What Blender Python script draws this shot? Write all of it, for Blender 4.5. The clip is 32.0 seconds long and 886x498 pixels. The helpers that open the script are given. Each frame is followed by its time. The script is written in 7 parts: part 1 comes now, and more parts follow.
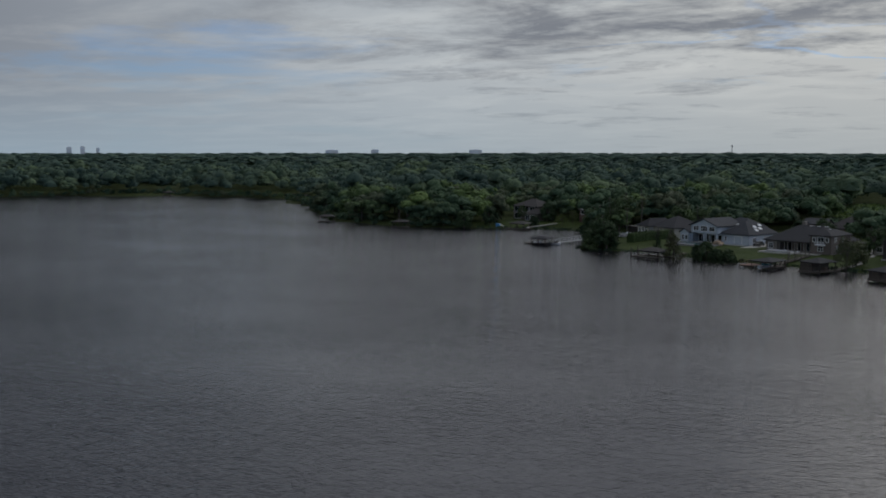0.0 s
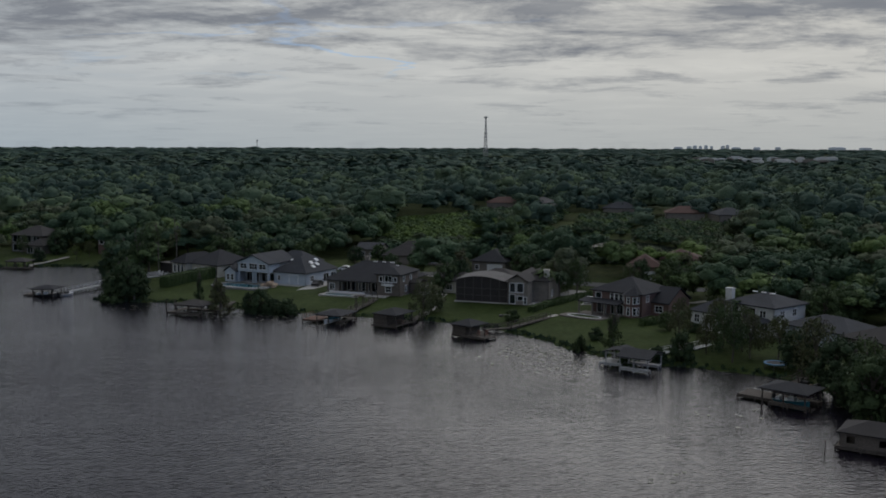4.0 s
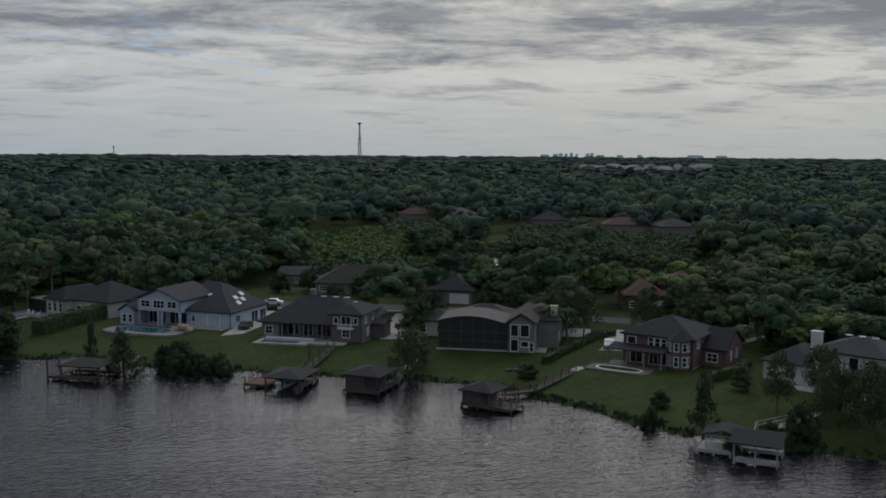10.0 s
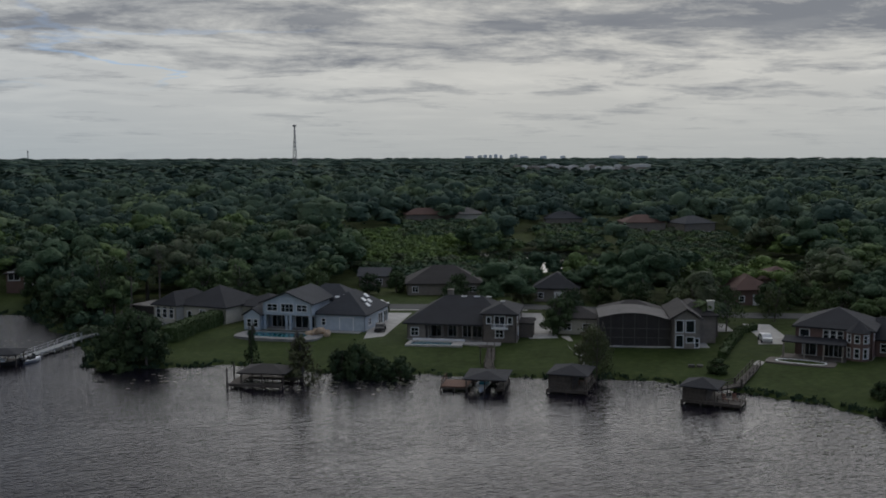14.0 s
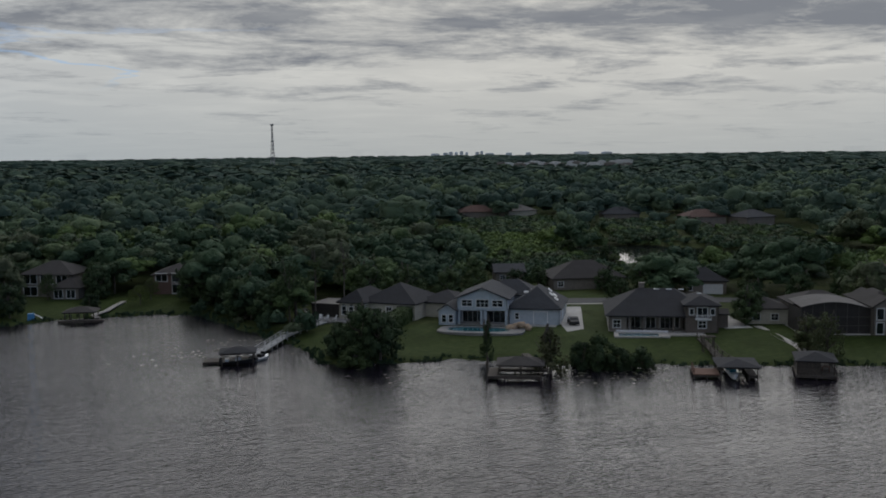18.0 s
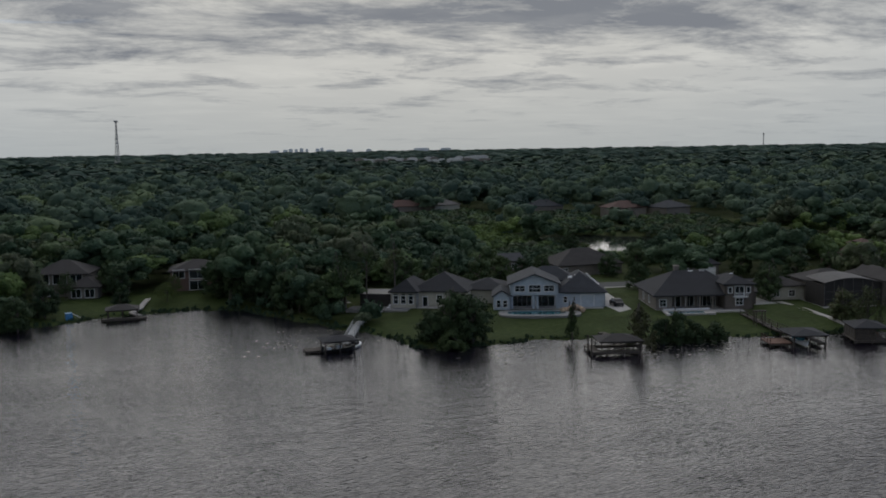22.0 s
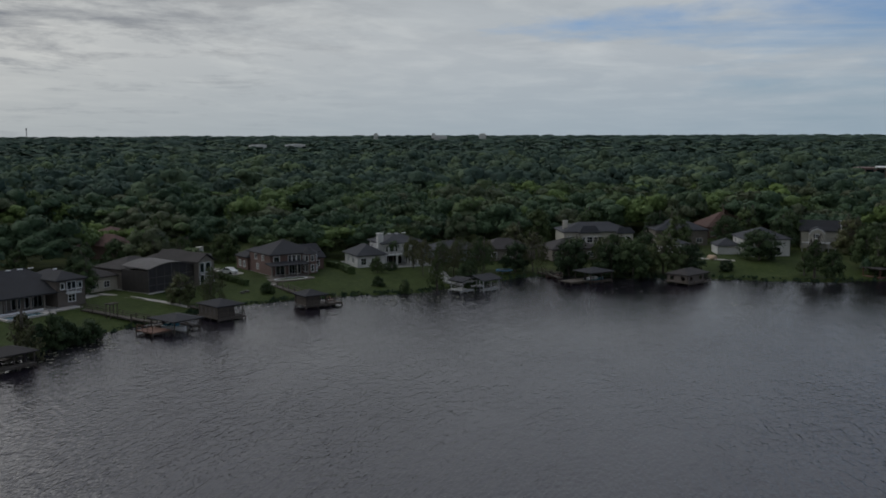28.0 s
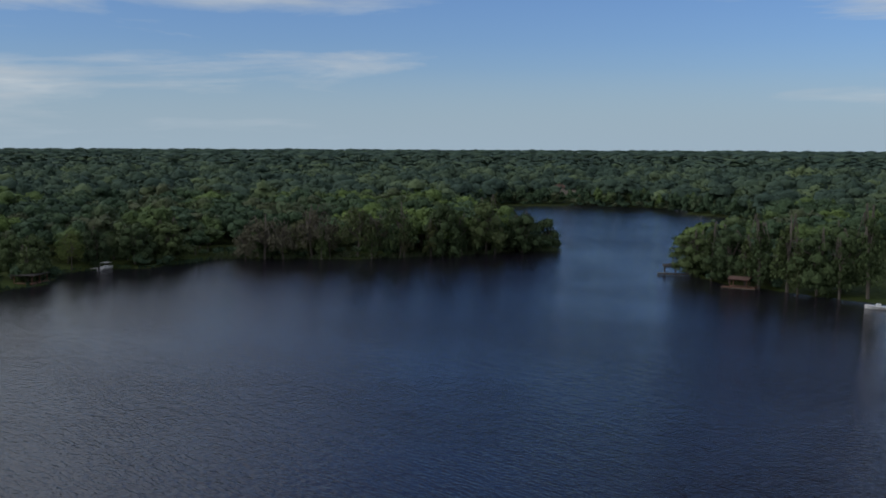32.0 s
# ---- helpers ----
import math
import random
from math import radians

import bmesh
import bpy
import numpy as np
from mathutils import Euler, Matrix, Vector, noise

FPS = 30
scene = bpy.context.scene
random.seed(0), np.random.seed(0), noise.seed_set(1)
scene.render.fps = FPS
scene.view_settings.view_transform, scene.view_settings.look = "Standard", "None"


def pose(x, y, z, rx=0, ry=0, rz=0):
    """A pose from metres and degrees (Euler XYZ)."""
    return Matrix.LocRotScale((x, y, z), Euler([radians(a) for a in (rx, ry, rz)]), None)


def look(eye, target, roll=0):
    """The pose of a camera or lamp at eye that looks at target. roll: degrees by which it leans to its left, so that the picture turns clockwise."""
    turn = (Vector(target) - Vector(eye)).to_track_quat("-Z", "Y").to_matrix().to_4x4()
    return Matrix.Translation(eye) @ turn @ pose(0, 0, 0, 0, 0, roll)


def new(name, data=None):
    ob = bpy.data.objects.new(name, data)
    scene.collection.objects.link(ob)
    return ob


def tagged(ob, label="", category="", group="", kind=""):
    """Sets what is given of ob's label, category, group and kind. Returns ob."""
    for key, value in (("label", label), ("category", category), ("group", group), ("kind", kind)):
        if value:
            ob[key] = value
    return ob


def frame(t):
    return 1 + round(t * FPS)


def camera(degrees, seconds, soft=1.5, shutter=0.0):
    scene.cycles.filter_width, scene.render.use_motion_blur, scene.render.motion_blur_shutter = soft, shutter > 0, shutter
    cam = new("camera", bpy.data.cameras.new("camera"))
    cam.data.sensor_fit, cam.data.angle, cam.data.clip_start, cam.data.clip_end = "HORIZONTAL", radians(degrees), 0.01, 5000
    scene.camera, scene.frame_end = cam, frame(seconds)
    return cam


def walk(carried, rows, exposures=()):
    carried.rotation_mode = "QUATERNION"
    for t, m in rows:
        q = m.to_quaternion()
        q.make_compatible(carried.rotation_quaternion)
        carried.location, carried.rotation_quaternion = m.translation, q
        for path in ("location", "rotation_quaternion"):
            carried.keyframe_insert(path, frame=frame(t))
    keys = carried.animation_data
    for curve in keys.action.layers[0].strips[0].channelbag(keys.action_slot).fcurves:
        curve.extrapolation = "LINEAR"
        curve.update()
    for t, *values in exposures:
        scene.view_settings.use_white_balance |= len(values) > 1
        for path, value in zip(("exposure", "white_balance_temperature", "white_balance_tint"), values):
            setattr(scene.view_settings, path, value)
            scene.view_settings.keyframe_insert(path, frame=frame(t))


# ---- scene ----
cam = camera(47.72, 32.0, soft=1.8)
# seconds, place, and turn about x, y, z
PATH = [
    (0, 12.60, -50.15, 30.23, 84.34, 0.00, 23.73),
    (0.25, 6.60, -44.38, 32.00, 84.23, -0.03, 18.39),
    (0.5, 0.60, -38.61, 33.77, 84.13, -0.05, 13.04),
    (0.75, -5.40, -32.85, 35.54, 84.03, -0.08, 7.70),
    (1, -11.40, -27.08, 37.31, 83.92, -0.10, 2.36),
    (1.5, -9.66, -21.62, 37.45, 84.01, 0.09, 0.20),
    (2, -7.93, -16.17, 37.62, 83.95, -0.09, -1.80),
    (2.5, -6.03, -10.80, 37.74, 83.92, -0.07, -2.65),
    (3, -4.11, -5.53, 37.85, 83.94, -0.09, -2.73),
    (3.5, -2.56, -0.32, 37.96, 83.95, -0.14, -2.78),
    (4, -1.42, 5.10, 37.96, 83.96, -0.19, -2.83),
    (4.5, -0.62, 10.70, 37.91, 83.97, -0.23, -2.86),
    (5, -0.09, 16.46, 37.84, 83.99, -0.26, -2.87),
    (5.5, 0.25, 22.35, 37.82, 84.00, -0.28, -2.86),
    (6, 0.46, 28.35, 37.89, 84.03, -0.28, -2.81),
    (6.5, 0.03, 33.79, 37.86, 84.11, -0.39, -3.05),
    (7, -1.03, 39.38, 37.77, 84.18, -0.40, -3.96),
    (7.5, -2.69, 44.22, 37.62, 84.27, -0.42, -5.45),
    (8, -4.99, 48.52, 37.49, 84.34, -0.42, -7.07),
    (8.5, -7.73, 52.21, 37.36, 84.36, -0.39, -8.22),
    (9, -10.96, 55.69, 37.13, 84.37, -0.32, -9.22),
    (9.5, -14.69, 58.64, 36.89, 84.40, -0.36, -9.94),
    (10, -18.72, 61.26, 36.55, 84.42, -0.34, -10.61),
    (10.5, -23.23, 63.70, 36.29, 84.41, -0.33, -11.32),
    (11, -28.16, 65.56, 36.11, 84.42, -0.27, -12.11),
    (11.5, -32.91, 67.26, 35.99, 84.41, -0.09, -12.84),
    (12, -37.88, 68.84, 35.87, 84.43, -0.02, -13.57),
    (12.5, -43.26, 70.31, 35.73, 84.44, -0.01, -14.18),
    (13, -48.44, 71.51, 35.52, 84.51, 0.05, -14.66),
    (13.5, -54.05, 72.87, 35.34, 84.54, -0.12, -15.07),
    (14, -59.43, 74.23, 35.31, 84.56, 0.10, -15.41),
    (14.5, -64.51, 75.44, 35.24, 84.55, 0.22, -15.69),
    (15, -69.89, 77.23, 35.07, 84.52, 0.40, -15.98),
    (15.5, -75.50, 79.21, 34.89, 84.50, 0.59, -16.30),
    (16, -81.29, 80.96, 34.79, 84.47, 0.74, -16.63),
    (16.5, -87.21, 82.11, 34.85, 84.46, 0.81, -16.96),
    (17, -93.19, 82.24, 35.17, 84.46, 0.73, -17.30),
    (17.5, -99.26, 81.93, 35.55, 84.42, 0.71, -17.62),
    (18, -104.84, 81.91, 35.89, 84.40, 0.67, -17.92),
    (18.5, -110.63, 82.44, 36.13, 84.39, 0.71, -18.23),
    (19, -116.80, 83.33, 36.24, 84.36, 0.82, -19.01),
    (19.5, -122.21, 83.80, 36.31, 84.35, 0.74, -20.23),
    (20, -127.82, 84.51, 36.36, 84.33, 0.82, -21.47),
    (20.5, -133.39, 85.63, 36.34, 84.31, 0.80, -22.90),
    (21, -139.19, 86.69, 36.31, 84.25, 0.86, -24.42),
    (21.5, -144.78, 87.90, 36.23, 84.19, 0.91, -25.94),
    (22, -150.53, 89.50, 36.14, 84.08, 0.94, -27.54),
    (22.5, -155.09, 90.95, 36.01, 83.97, 0.95, -28.86),
    (23, -159.08, 92.71, 35.93, 83.80, 1.09, -30.14),
    (23.5, -162.31, 95.11, 35.90, 83.71, 1.22, -31.61),
    (24, -165.11, 98.19, 35.84, 83.60, 1.28, -33.95),
    (24.5, -167.68, 101.50, 35.70, 83.52, 1.16, -36.02),
    (25, -169.83, 105.06, 35.51, 83.47, 1.00, -38.81),
    (25.5, -171.61, 108.93, 35.29, 83.42, 0.83, -42.53),
    (26, -173.08, 113.15, 35.09, 83.40, 0.68, -47.42),
    (26.5, -174.28, 117.78, 34.93, 83.38, 0.59, -53.71),
    (27, -175.26, 122.88, 34.86, 83.39, 0.59, -61.62),
    (27.5, -175.74, 128.36, 34.86, 83.32, 0.40, -70.23),
    (28, -175.65, 134.06, 34.89, 83.28, 0.18, -78.55),
    (28.5, -174.88, 139.75, 34.70, 83.26, -0.01, -86.92),
    (29, -173.72, 145.47, 34.67, 83.41, -0.13, -94.05),
    (29.5, -172.33, 150.68, 34.79, 83.50, -0.19, -100.58),
    (30, -171.34, 155.35, 34.82, 83.65, -0.26, -106.61),
    (30.5, -171.05, 159.73, 34.77, 83.75, -0.30, -113.14),
    (31, -171.64, 164.00, 34.68, 83.89, -0.30, -119.66),
    (31.5, -172.74, 168.43, 34.62, 84.02, -0.29, -126.89),
    (32, -174.00, 172.95, 34.60, 84.09, -0.24, -133.18),
]
EXPOSURES = [(0, -0.33), (26.5, -0.33), (29.5, -0.27), (32, -0.07)]
walk(cam, [(r[0], pose(*r[1:])) for r in PATH], EXPOSURES)

# ---- world and sun ----
SUN_AZ, SUN_EL = 27.0, 32.0          # clockwise from +y, and above the horizon, in degrees


def sky_world():
    w = bpy.data.worlds.new("sky")
    w.use_nodes = True
    nt = w.node_tree
    nt.nodes.clear()
    n, ln = nt.nodes.new, nt.links.new

    def math_node(op, a, b=None, c=None):
        m = n("ShaderNodeMath")
        m.operation = op
        for i, v in enumerate((a, b, c)):
            if v is None:
                continue
            if isinstance(v, (int, float)):
                m.inputs[i].default_value = v
            else:
                ln(v, m.inputs[i])
        return m.outputs[0]

    def ramp(fac, stops):
        r = n("ShaderNodeValToRGB")
        els = r.color_ramp.elements
        while len(els) < len(stops):
            els.new(0.5)
        for e, (p, c) in zip(els, stops):
            e.position, e.color = p, c if len(c) == 4 else (*c, 1)
        ln(fac, r.inputs[0])
        return r.outputs[0]

    def mix(fac, a, b, kind="MIX"):
        m = n("ShaderNodeMix")
        m.data_type, m.blend_type = "RGBA", kind
        for sock, v in ((m.inputs[0], fac), (m.inputs[6], a), (m.inputs[7], b)):
            if isinstance(v, (int, float)):
                sock.default_value = v
            elif isinstance(v, tuple):
                sock.default_value = (*v, 1)
            else:
                ln(v, sock)
        return m.outputs[2]

    tc = n("ShaderNodeTexCoord").outputs["Generated"]
    sep = n("ShaderNodeSeparateXYZ")
    ln(tc, sep.inputs[0])
    x, y, z = sep.outputs
    up = math_node("MAXIMUM", z, 0.0)

    def noise_at(size, flat, detail, rough, shift, dist=0.0):
        """Noise in the direction of view, drawn out level: flat times wider than high."""
        mp = n("ShaderNodeMapping")
        mp.inputs["Location"].default_value = shift
        mp.inputs["Rotation"].default_value = (radians(2.0), radians(-1.5), 0)
        mp.inputs["Scale"].default_value = (size, size, size * flat)
        ln(tc, mp.inputs[0])
        t = n("ShaderNodeTexNoise")
        t.inputs["Scale"].default_value, t.inputs["Detail"].default_value = 1.0, detail
        t.inputs["Roughness"].default_value, t.inputs["Distortion"].default_value = rough, dist
        ln(mp.outputs[0], t.inputs["Vector"])
        return t.outputs["Fac"]

    def toward(az):
        """Cosine of the level angle from a bearing."""
        return math_node("ADD", math_node("MULTIPLY", x, math.sin(radians(az))), math_node("MULTIPLY", y, math.cos(radians(az))))

    sun = Vector((math.sin(radians(SUN_AZ)) * math.cos(radians(SUN_EL)), math.cos(radians(SUN_AZ)) * math.cos(radians(SUN_EL)), math.sin(radians(SUN_EL))))
    dot = n("ShaderNodeVectorMath")
    dot.operation = "DOT_PRODUCT"
    ln(tc, dot.inputs[0])
    dot.inputs[1].default_value = sun
    near_sun = math_node("MAXIMUM", dot.outputs["Value"], 0.0)
    # clear sky
    sky = n("ShaderNodeTexSky")
    sky.sky_type, sky.sun_disc = "NISHITA", False
    sky.sun_elevation, sky.sun_rotation = radians(SUN_EL), radians(SUN_AZ)
    sky.air_density, sky.dust_density, sky.ozone_density = 1.0, 0.5, 2.5
    clear = mix(1.0, sky.outputs[0], SKY_TINT, "MULTIPLY")
    haze = ramp(up, [(0.0, (1, 1, 1)), (0.10, (0.25, 0.25, 0.25)), (0.25, (0, 0, 0))])
    clear = mix(math_node("MULTIPLY", haze, 0.62), clear, HAZE_FAR)
    # a level sheet of cloud seen in perspective: places on it in units of its height
    inv = math_node("DIVIDE", 1.0, math_node("ADD", up, 0.08))
    flat = n("ShaderNodeCombineXYZ")
    ln(math_node("MULTIPLY", x, inv), flat.inputs[0])
    ln(math_node("MULTIPLY", y, inv), flat.inputs[1])

    def sheet_noise(size, detail, rough, shift, dist=0.3):
        mp = n("ShaderNodeMapping")
        mp.inputs["Location"].default_value = shift
        mp.inputs["Scale"].default_value = (size * 0.8, size, 1)
        mp.inputs["Rotation"].default_value = (0, 0, radians(24))
        ln(flat.outputs[0], mp.inputs[0])
        t = n("ShaderNodeTexNoise")
        t.inputs["Scale"].default_value, t.inputs["Detail"].default_value = 1.0, detail
        t.inputs["Roughness"].default_value, t.inputs["Distortion"].default_value = rough, dist
        ln(mp.outputs[0], t.inputs["Vector"])
        return t.outputs["Fac"]

    # thick round the sun's bearing and overhead, torn at its edges, open to the south-east
    over = ramp(up, [(0.22, (0, 0, 0)), (0.40, (1, 1, 1)), (0.55, (0.8, 0.8, 0.8)), (0.85, (0.25, 0.25, 0.25))])
    facing = math_node("MAXIMUM", math_node("SUBTRACT", toward(30), 0.15), 0.0)
    torn = math_node("ADD", math_node("MULTIPLY", noise_at(2.6, 7.5, 9, 0.58, (1.3, 0.4, 2.2), 0.5), 0.6), math_node("MULTIPLY", sheet_noise(0.5, 8, 0.6, (3.1, 7.7, 0)), 0.4))
    band = ramp(up, [(0.115, (0, 0, 0)), (0.135, (1, 1, 1)), (0.2, (0.9, 0.9, 0.9)), (0.26, (0.3, 0.3, 0.3))])
    cover = math_node("ADD", math_node("ADD", torn, math_node("MULTIPLY", math_node("MAXIMUM", toward(24), toward(-105)), COVER_SLOPE)), math_node("MULTIPLY", band, 0.13))
    cover = math_node("ADD", cover, math_node("MULTIPLY", math_node("MULTIPLY", over, facing), 0.5))
    mask = ramp(cover, [(COVER_AT, (0, 0, 0)), (COVER_AT + 0.15, (1, 1, 1))])
    # thin blue slots in the north
    slit = ramp(math_node("ABSOLUTE", math_node("SUBTRACT", sheet_noise(0.42, 6, 0.55, (0.6, 2.9, 0)), 0.5)), [(0.003, (1, 1, 1)), (0.014, (0, 0, 0))])
    gap = math_node("MULTIPLY", math_node("MULTIPLY", slit, ramp(toward(-4), [(0.965, (0, 0, 0)), (0.99, (1, 1, 1))])), ramp(up, [(0.06, (0, 0, 0)), (0.08, (0.6, 0.6, 0.6)), (0.11, (0.2, 0.2, 0.2)), (0.2, (0, 0, 0))]))
    mask = math_node("MULTIPLY", mask, math_node("SUBTRACT", 1.0, gap))
    side = ramp(math_node("MULTIPLY_ADD", toward(70), 0.5, 0.5), [(0.25, (0, 0, 0)), (0.45, (1, 1, 1))])
    sheet = mix(side, BACK_CLOUD, mix(math_node("POWER", near_sun, 3.0), SHEET_FAR, SHEET_SUN))
    # darker bellies, more of them higher up
    high = ramp(up, [(0.045, (0, 0, 0)), (0.085, (0.45, 0.45, 0.45)), (0.13, (1, 1, 1)), (0.2, (0.8, 0.8, 0.8)), (0.35, (0.1, 0.1, 0.1))])
    belly = math_node("ADD", math_node("ADD", math_node("MULTIPLY", sheet_noise(1.35, 11, 0.68, (6.1, 3.3, 0), 0.3), 0.78), math_node("MULTIPLY", noise_at(5.2, 4.0, 10, 0.64, (6.1, 3.3, 0.7), 0.5), 0.22)), math_node("MULTIPLY", high, 0.14))
    dark = ramp(belly, [(0.53, (0, 0, 0)), (0.68, (1, 1, 1))])
    dark = math_node("MULTIPLY", dark, ramp(toward(18), [(0.5, (0.1, 0.1, 0.1)), (0.8, (0.9, 0.9, 0.9))]))
    cloud = mix(dark, sheet, BELLY)
    bright = ramp(sheet_noise(1.6, 8, 0.6, (9.3, 2.4, 0)), [(0.45, (0, 0, 0)), (0.75, (0.12, 0.115, 0.10))])
    cloud = mix(1.0, cloud, bright, "ADD")
    # thinner, brighter cloud higher up
    cloud = mix(math_node("MULTIPLY", over, side), cloud, HIGH_CLOUD)
    c = mix(mask, clear, cloud)
    low = ramp(up, [(0.0, (1, 1, 1)), (0.075, (0, 0, 0))])
    warm = mix(math_node("POWER", near_sun, 2.0), HAZE_FAR, HAZE_SUN)
    c = mix(math_node("MULTIPLY", low, 0.8), c, warm)
    bg = n("ShaderNodeBackground")
    bg.inputs[1].default_value = 1.0
    ln(c, bg.inputs[0])
    out = n("ShaderNodeOutputWorld")
    ln(bg.outputs[0], out.inputs[0])
    scene.world = w


COVER_SLOPE, COVER_AT = 0.36, 0.498
SKY_TINT = (0.051, 0.071, 0.109)
HAZE_FAR, HAZE_SUN = (0.35, 0.46, 0.56), (0.56, 0.55, 0.51)
SHEET_FAR, SHEET_SUN, BELLY = (0.48, 0.54, 0.60), (0.78, 0.75, 0.68), (0.215, 0.235, 0.275)
HIGH_CLOUD, BACK_CLOUD = (0.91, 0.965, 1.10), (0.27, 0.30, 0.35)
sky_world()
sun_data = bpy.data.lights.new("sun", "SUN")
sun_data.energy, sun_data.angle, sun_data.color = 0.72, radians(60), (1.0, 0.97, 0.91)
sun_lamp = new("sun", sun_data)
az, el = radians(SUN_AZ), radians(SUN_EL)
sun_lamp.matrix_world = look((math.sin(az) * math.cos(el) * 900, math.cos(az) * math.cos(el) * 900, math.sin(el) * 900), (0, 0, 0))

# ---- materials ----


def material(name, stops, scale=1.0, detail=6, rough=0.8, metal=0.0, bump=0.0, bump_scale=None, coords="Object", stain_shade=None, by_object=0.0, stretch=(1, 1, 1), spec=0.5, tone=None):
    """Noise-varied surface: stops are (place, colour); stain adds a larger scale of variation."""
    m = bpy.data.materials.new(name)
    m.use_nodes = True
    nt = m.node_tree
    n, ln = nt.nodes.new, nt.links.new
    b = nt.nodes["Principled BSDF"]
    b.inputs["Roughness"].default_value, b.inputs["Metallic"].default_value = rough, metal
    b.inputs["Specular IOR Level"].default_value = spec
    tc = n("ShaderNodeTexCoord")
    mp = n("ShaderNodeMapping")
    mp.inputs["Scale"].default_value = stretch
    ln(tc.outputs[coords], mp.inputs[0])

    def noise_of(s, d, r=0.6):
        t = n("ShaderNodeTexNoise")
        t.inputs["Scale"].default_value, t.inputs["Detail"].default_value, t.inputs["Roughness"].default_value = s, d, r
        ln(mp.outputs[0], t.inputs["Vector"])
        return t.outputs["Fac"]

    fac = noise_of(scale, detail)
    grain = fac
    if tone:
        a = n("ShaderNodeAttribute")
        a.attribute_name = tone
        g = n("ShaderNodeNewGeometry")
        add = n("ShaderNodeMath")
        add.operation = "MULTIPLY_ADD"
        ln(g.outputs["Random Per Island"], add.inputs[0])
        add.inputs[1].default_value = 0.08
        ln(a.outputs["Fac"], add.inputs[2])
        fac = add.outputs[0]
    if by_object:
        oi = n("ShaderNodeObjectInfo")
        add = n("ShaderNodeMath")
        add.operation = "MULTIPLY_ADD"
        ln(oi.outputs["Random"], add.inputs[0])
        add.inputs[1].default_value = by_object
        ln(fac, add.inputs[2])
        sub = n("ShaderNodeMath")
        sub.operation = "SUBTRACT"
        ln(add.outputs[0], sub.inputs[0])
        sub.inputs[1].default_value = by_object / 2
        fac = sub.outputs[0]
    r = n("ShaderNodeValToRGB")
    els = r.color_ramp.elements
    while len(els) < len(stops):
        els.new(0.5)
    for e, (p, c) in zip(els, stops):
        e.position, e.color = p, (*c, 1)
    ln(fac, r.inputs[0])
    col = r.outputs[0]
    if stain_shade:
        s, lo, hi, tint = stain_shade
        r2 = n("ShaderNodeValToRGB")
        r2.color_ramp.elements[0].position, r2.color_ramp.elements[1].position = lo, hi
        r2.color_ramp.elements[0].color, r2.color_ramp.elements[1].color = (*tint, 1), (1, 1, 1, 1)
        ln(noise_of(s, 4), r2.inputs[0])
        mx = n("ShaderNodeMix")
        mx.data_type, mx.blend_type = "RGBA", "MULTIPLY"
        mx.inputs[0].default_value = 1.0
        ln(col, mx.inputs[6])
        ln(r2.outputs[0], mx.inputs[7])
        col = mx.outputs[2]
    ln(col, b.inputs["Base Color"])
    if bump:
        bp = n("ShaderNodeBump")
        bp.inputs["Strength"].default_value, bp.inputs["Distance"].default_value = 1.0, bump
        ln(noise_of(bump_scale or scale * 3, 5), bp.inputs["Height"])
        ln(bp.outputs[0], b.inputs["Normal"])
    return m


def glass(name, tint=(0.02, 0.03, 0.035), rough=0.06):
    m = bpy.data.materials.new(name)
    m.use_nodes = True
    b = m.node_tree.nodes["Principled BSDF"]
    b.inputs["Base Color"].default_value = (*tint, 1)
    b.inputs["Roughness"].default_value, b.inputs["IOR"].default_value = rough, 1.5
    b.inputs["Transmission Weight"].default_value = 0.35
    return m


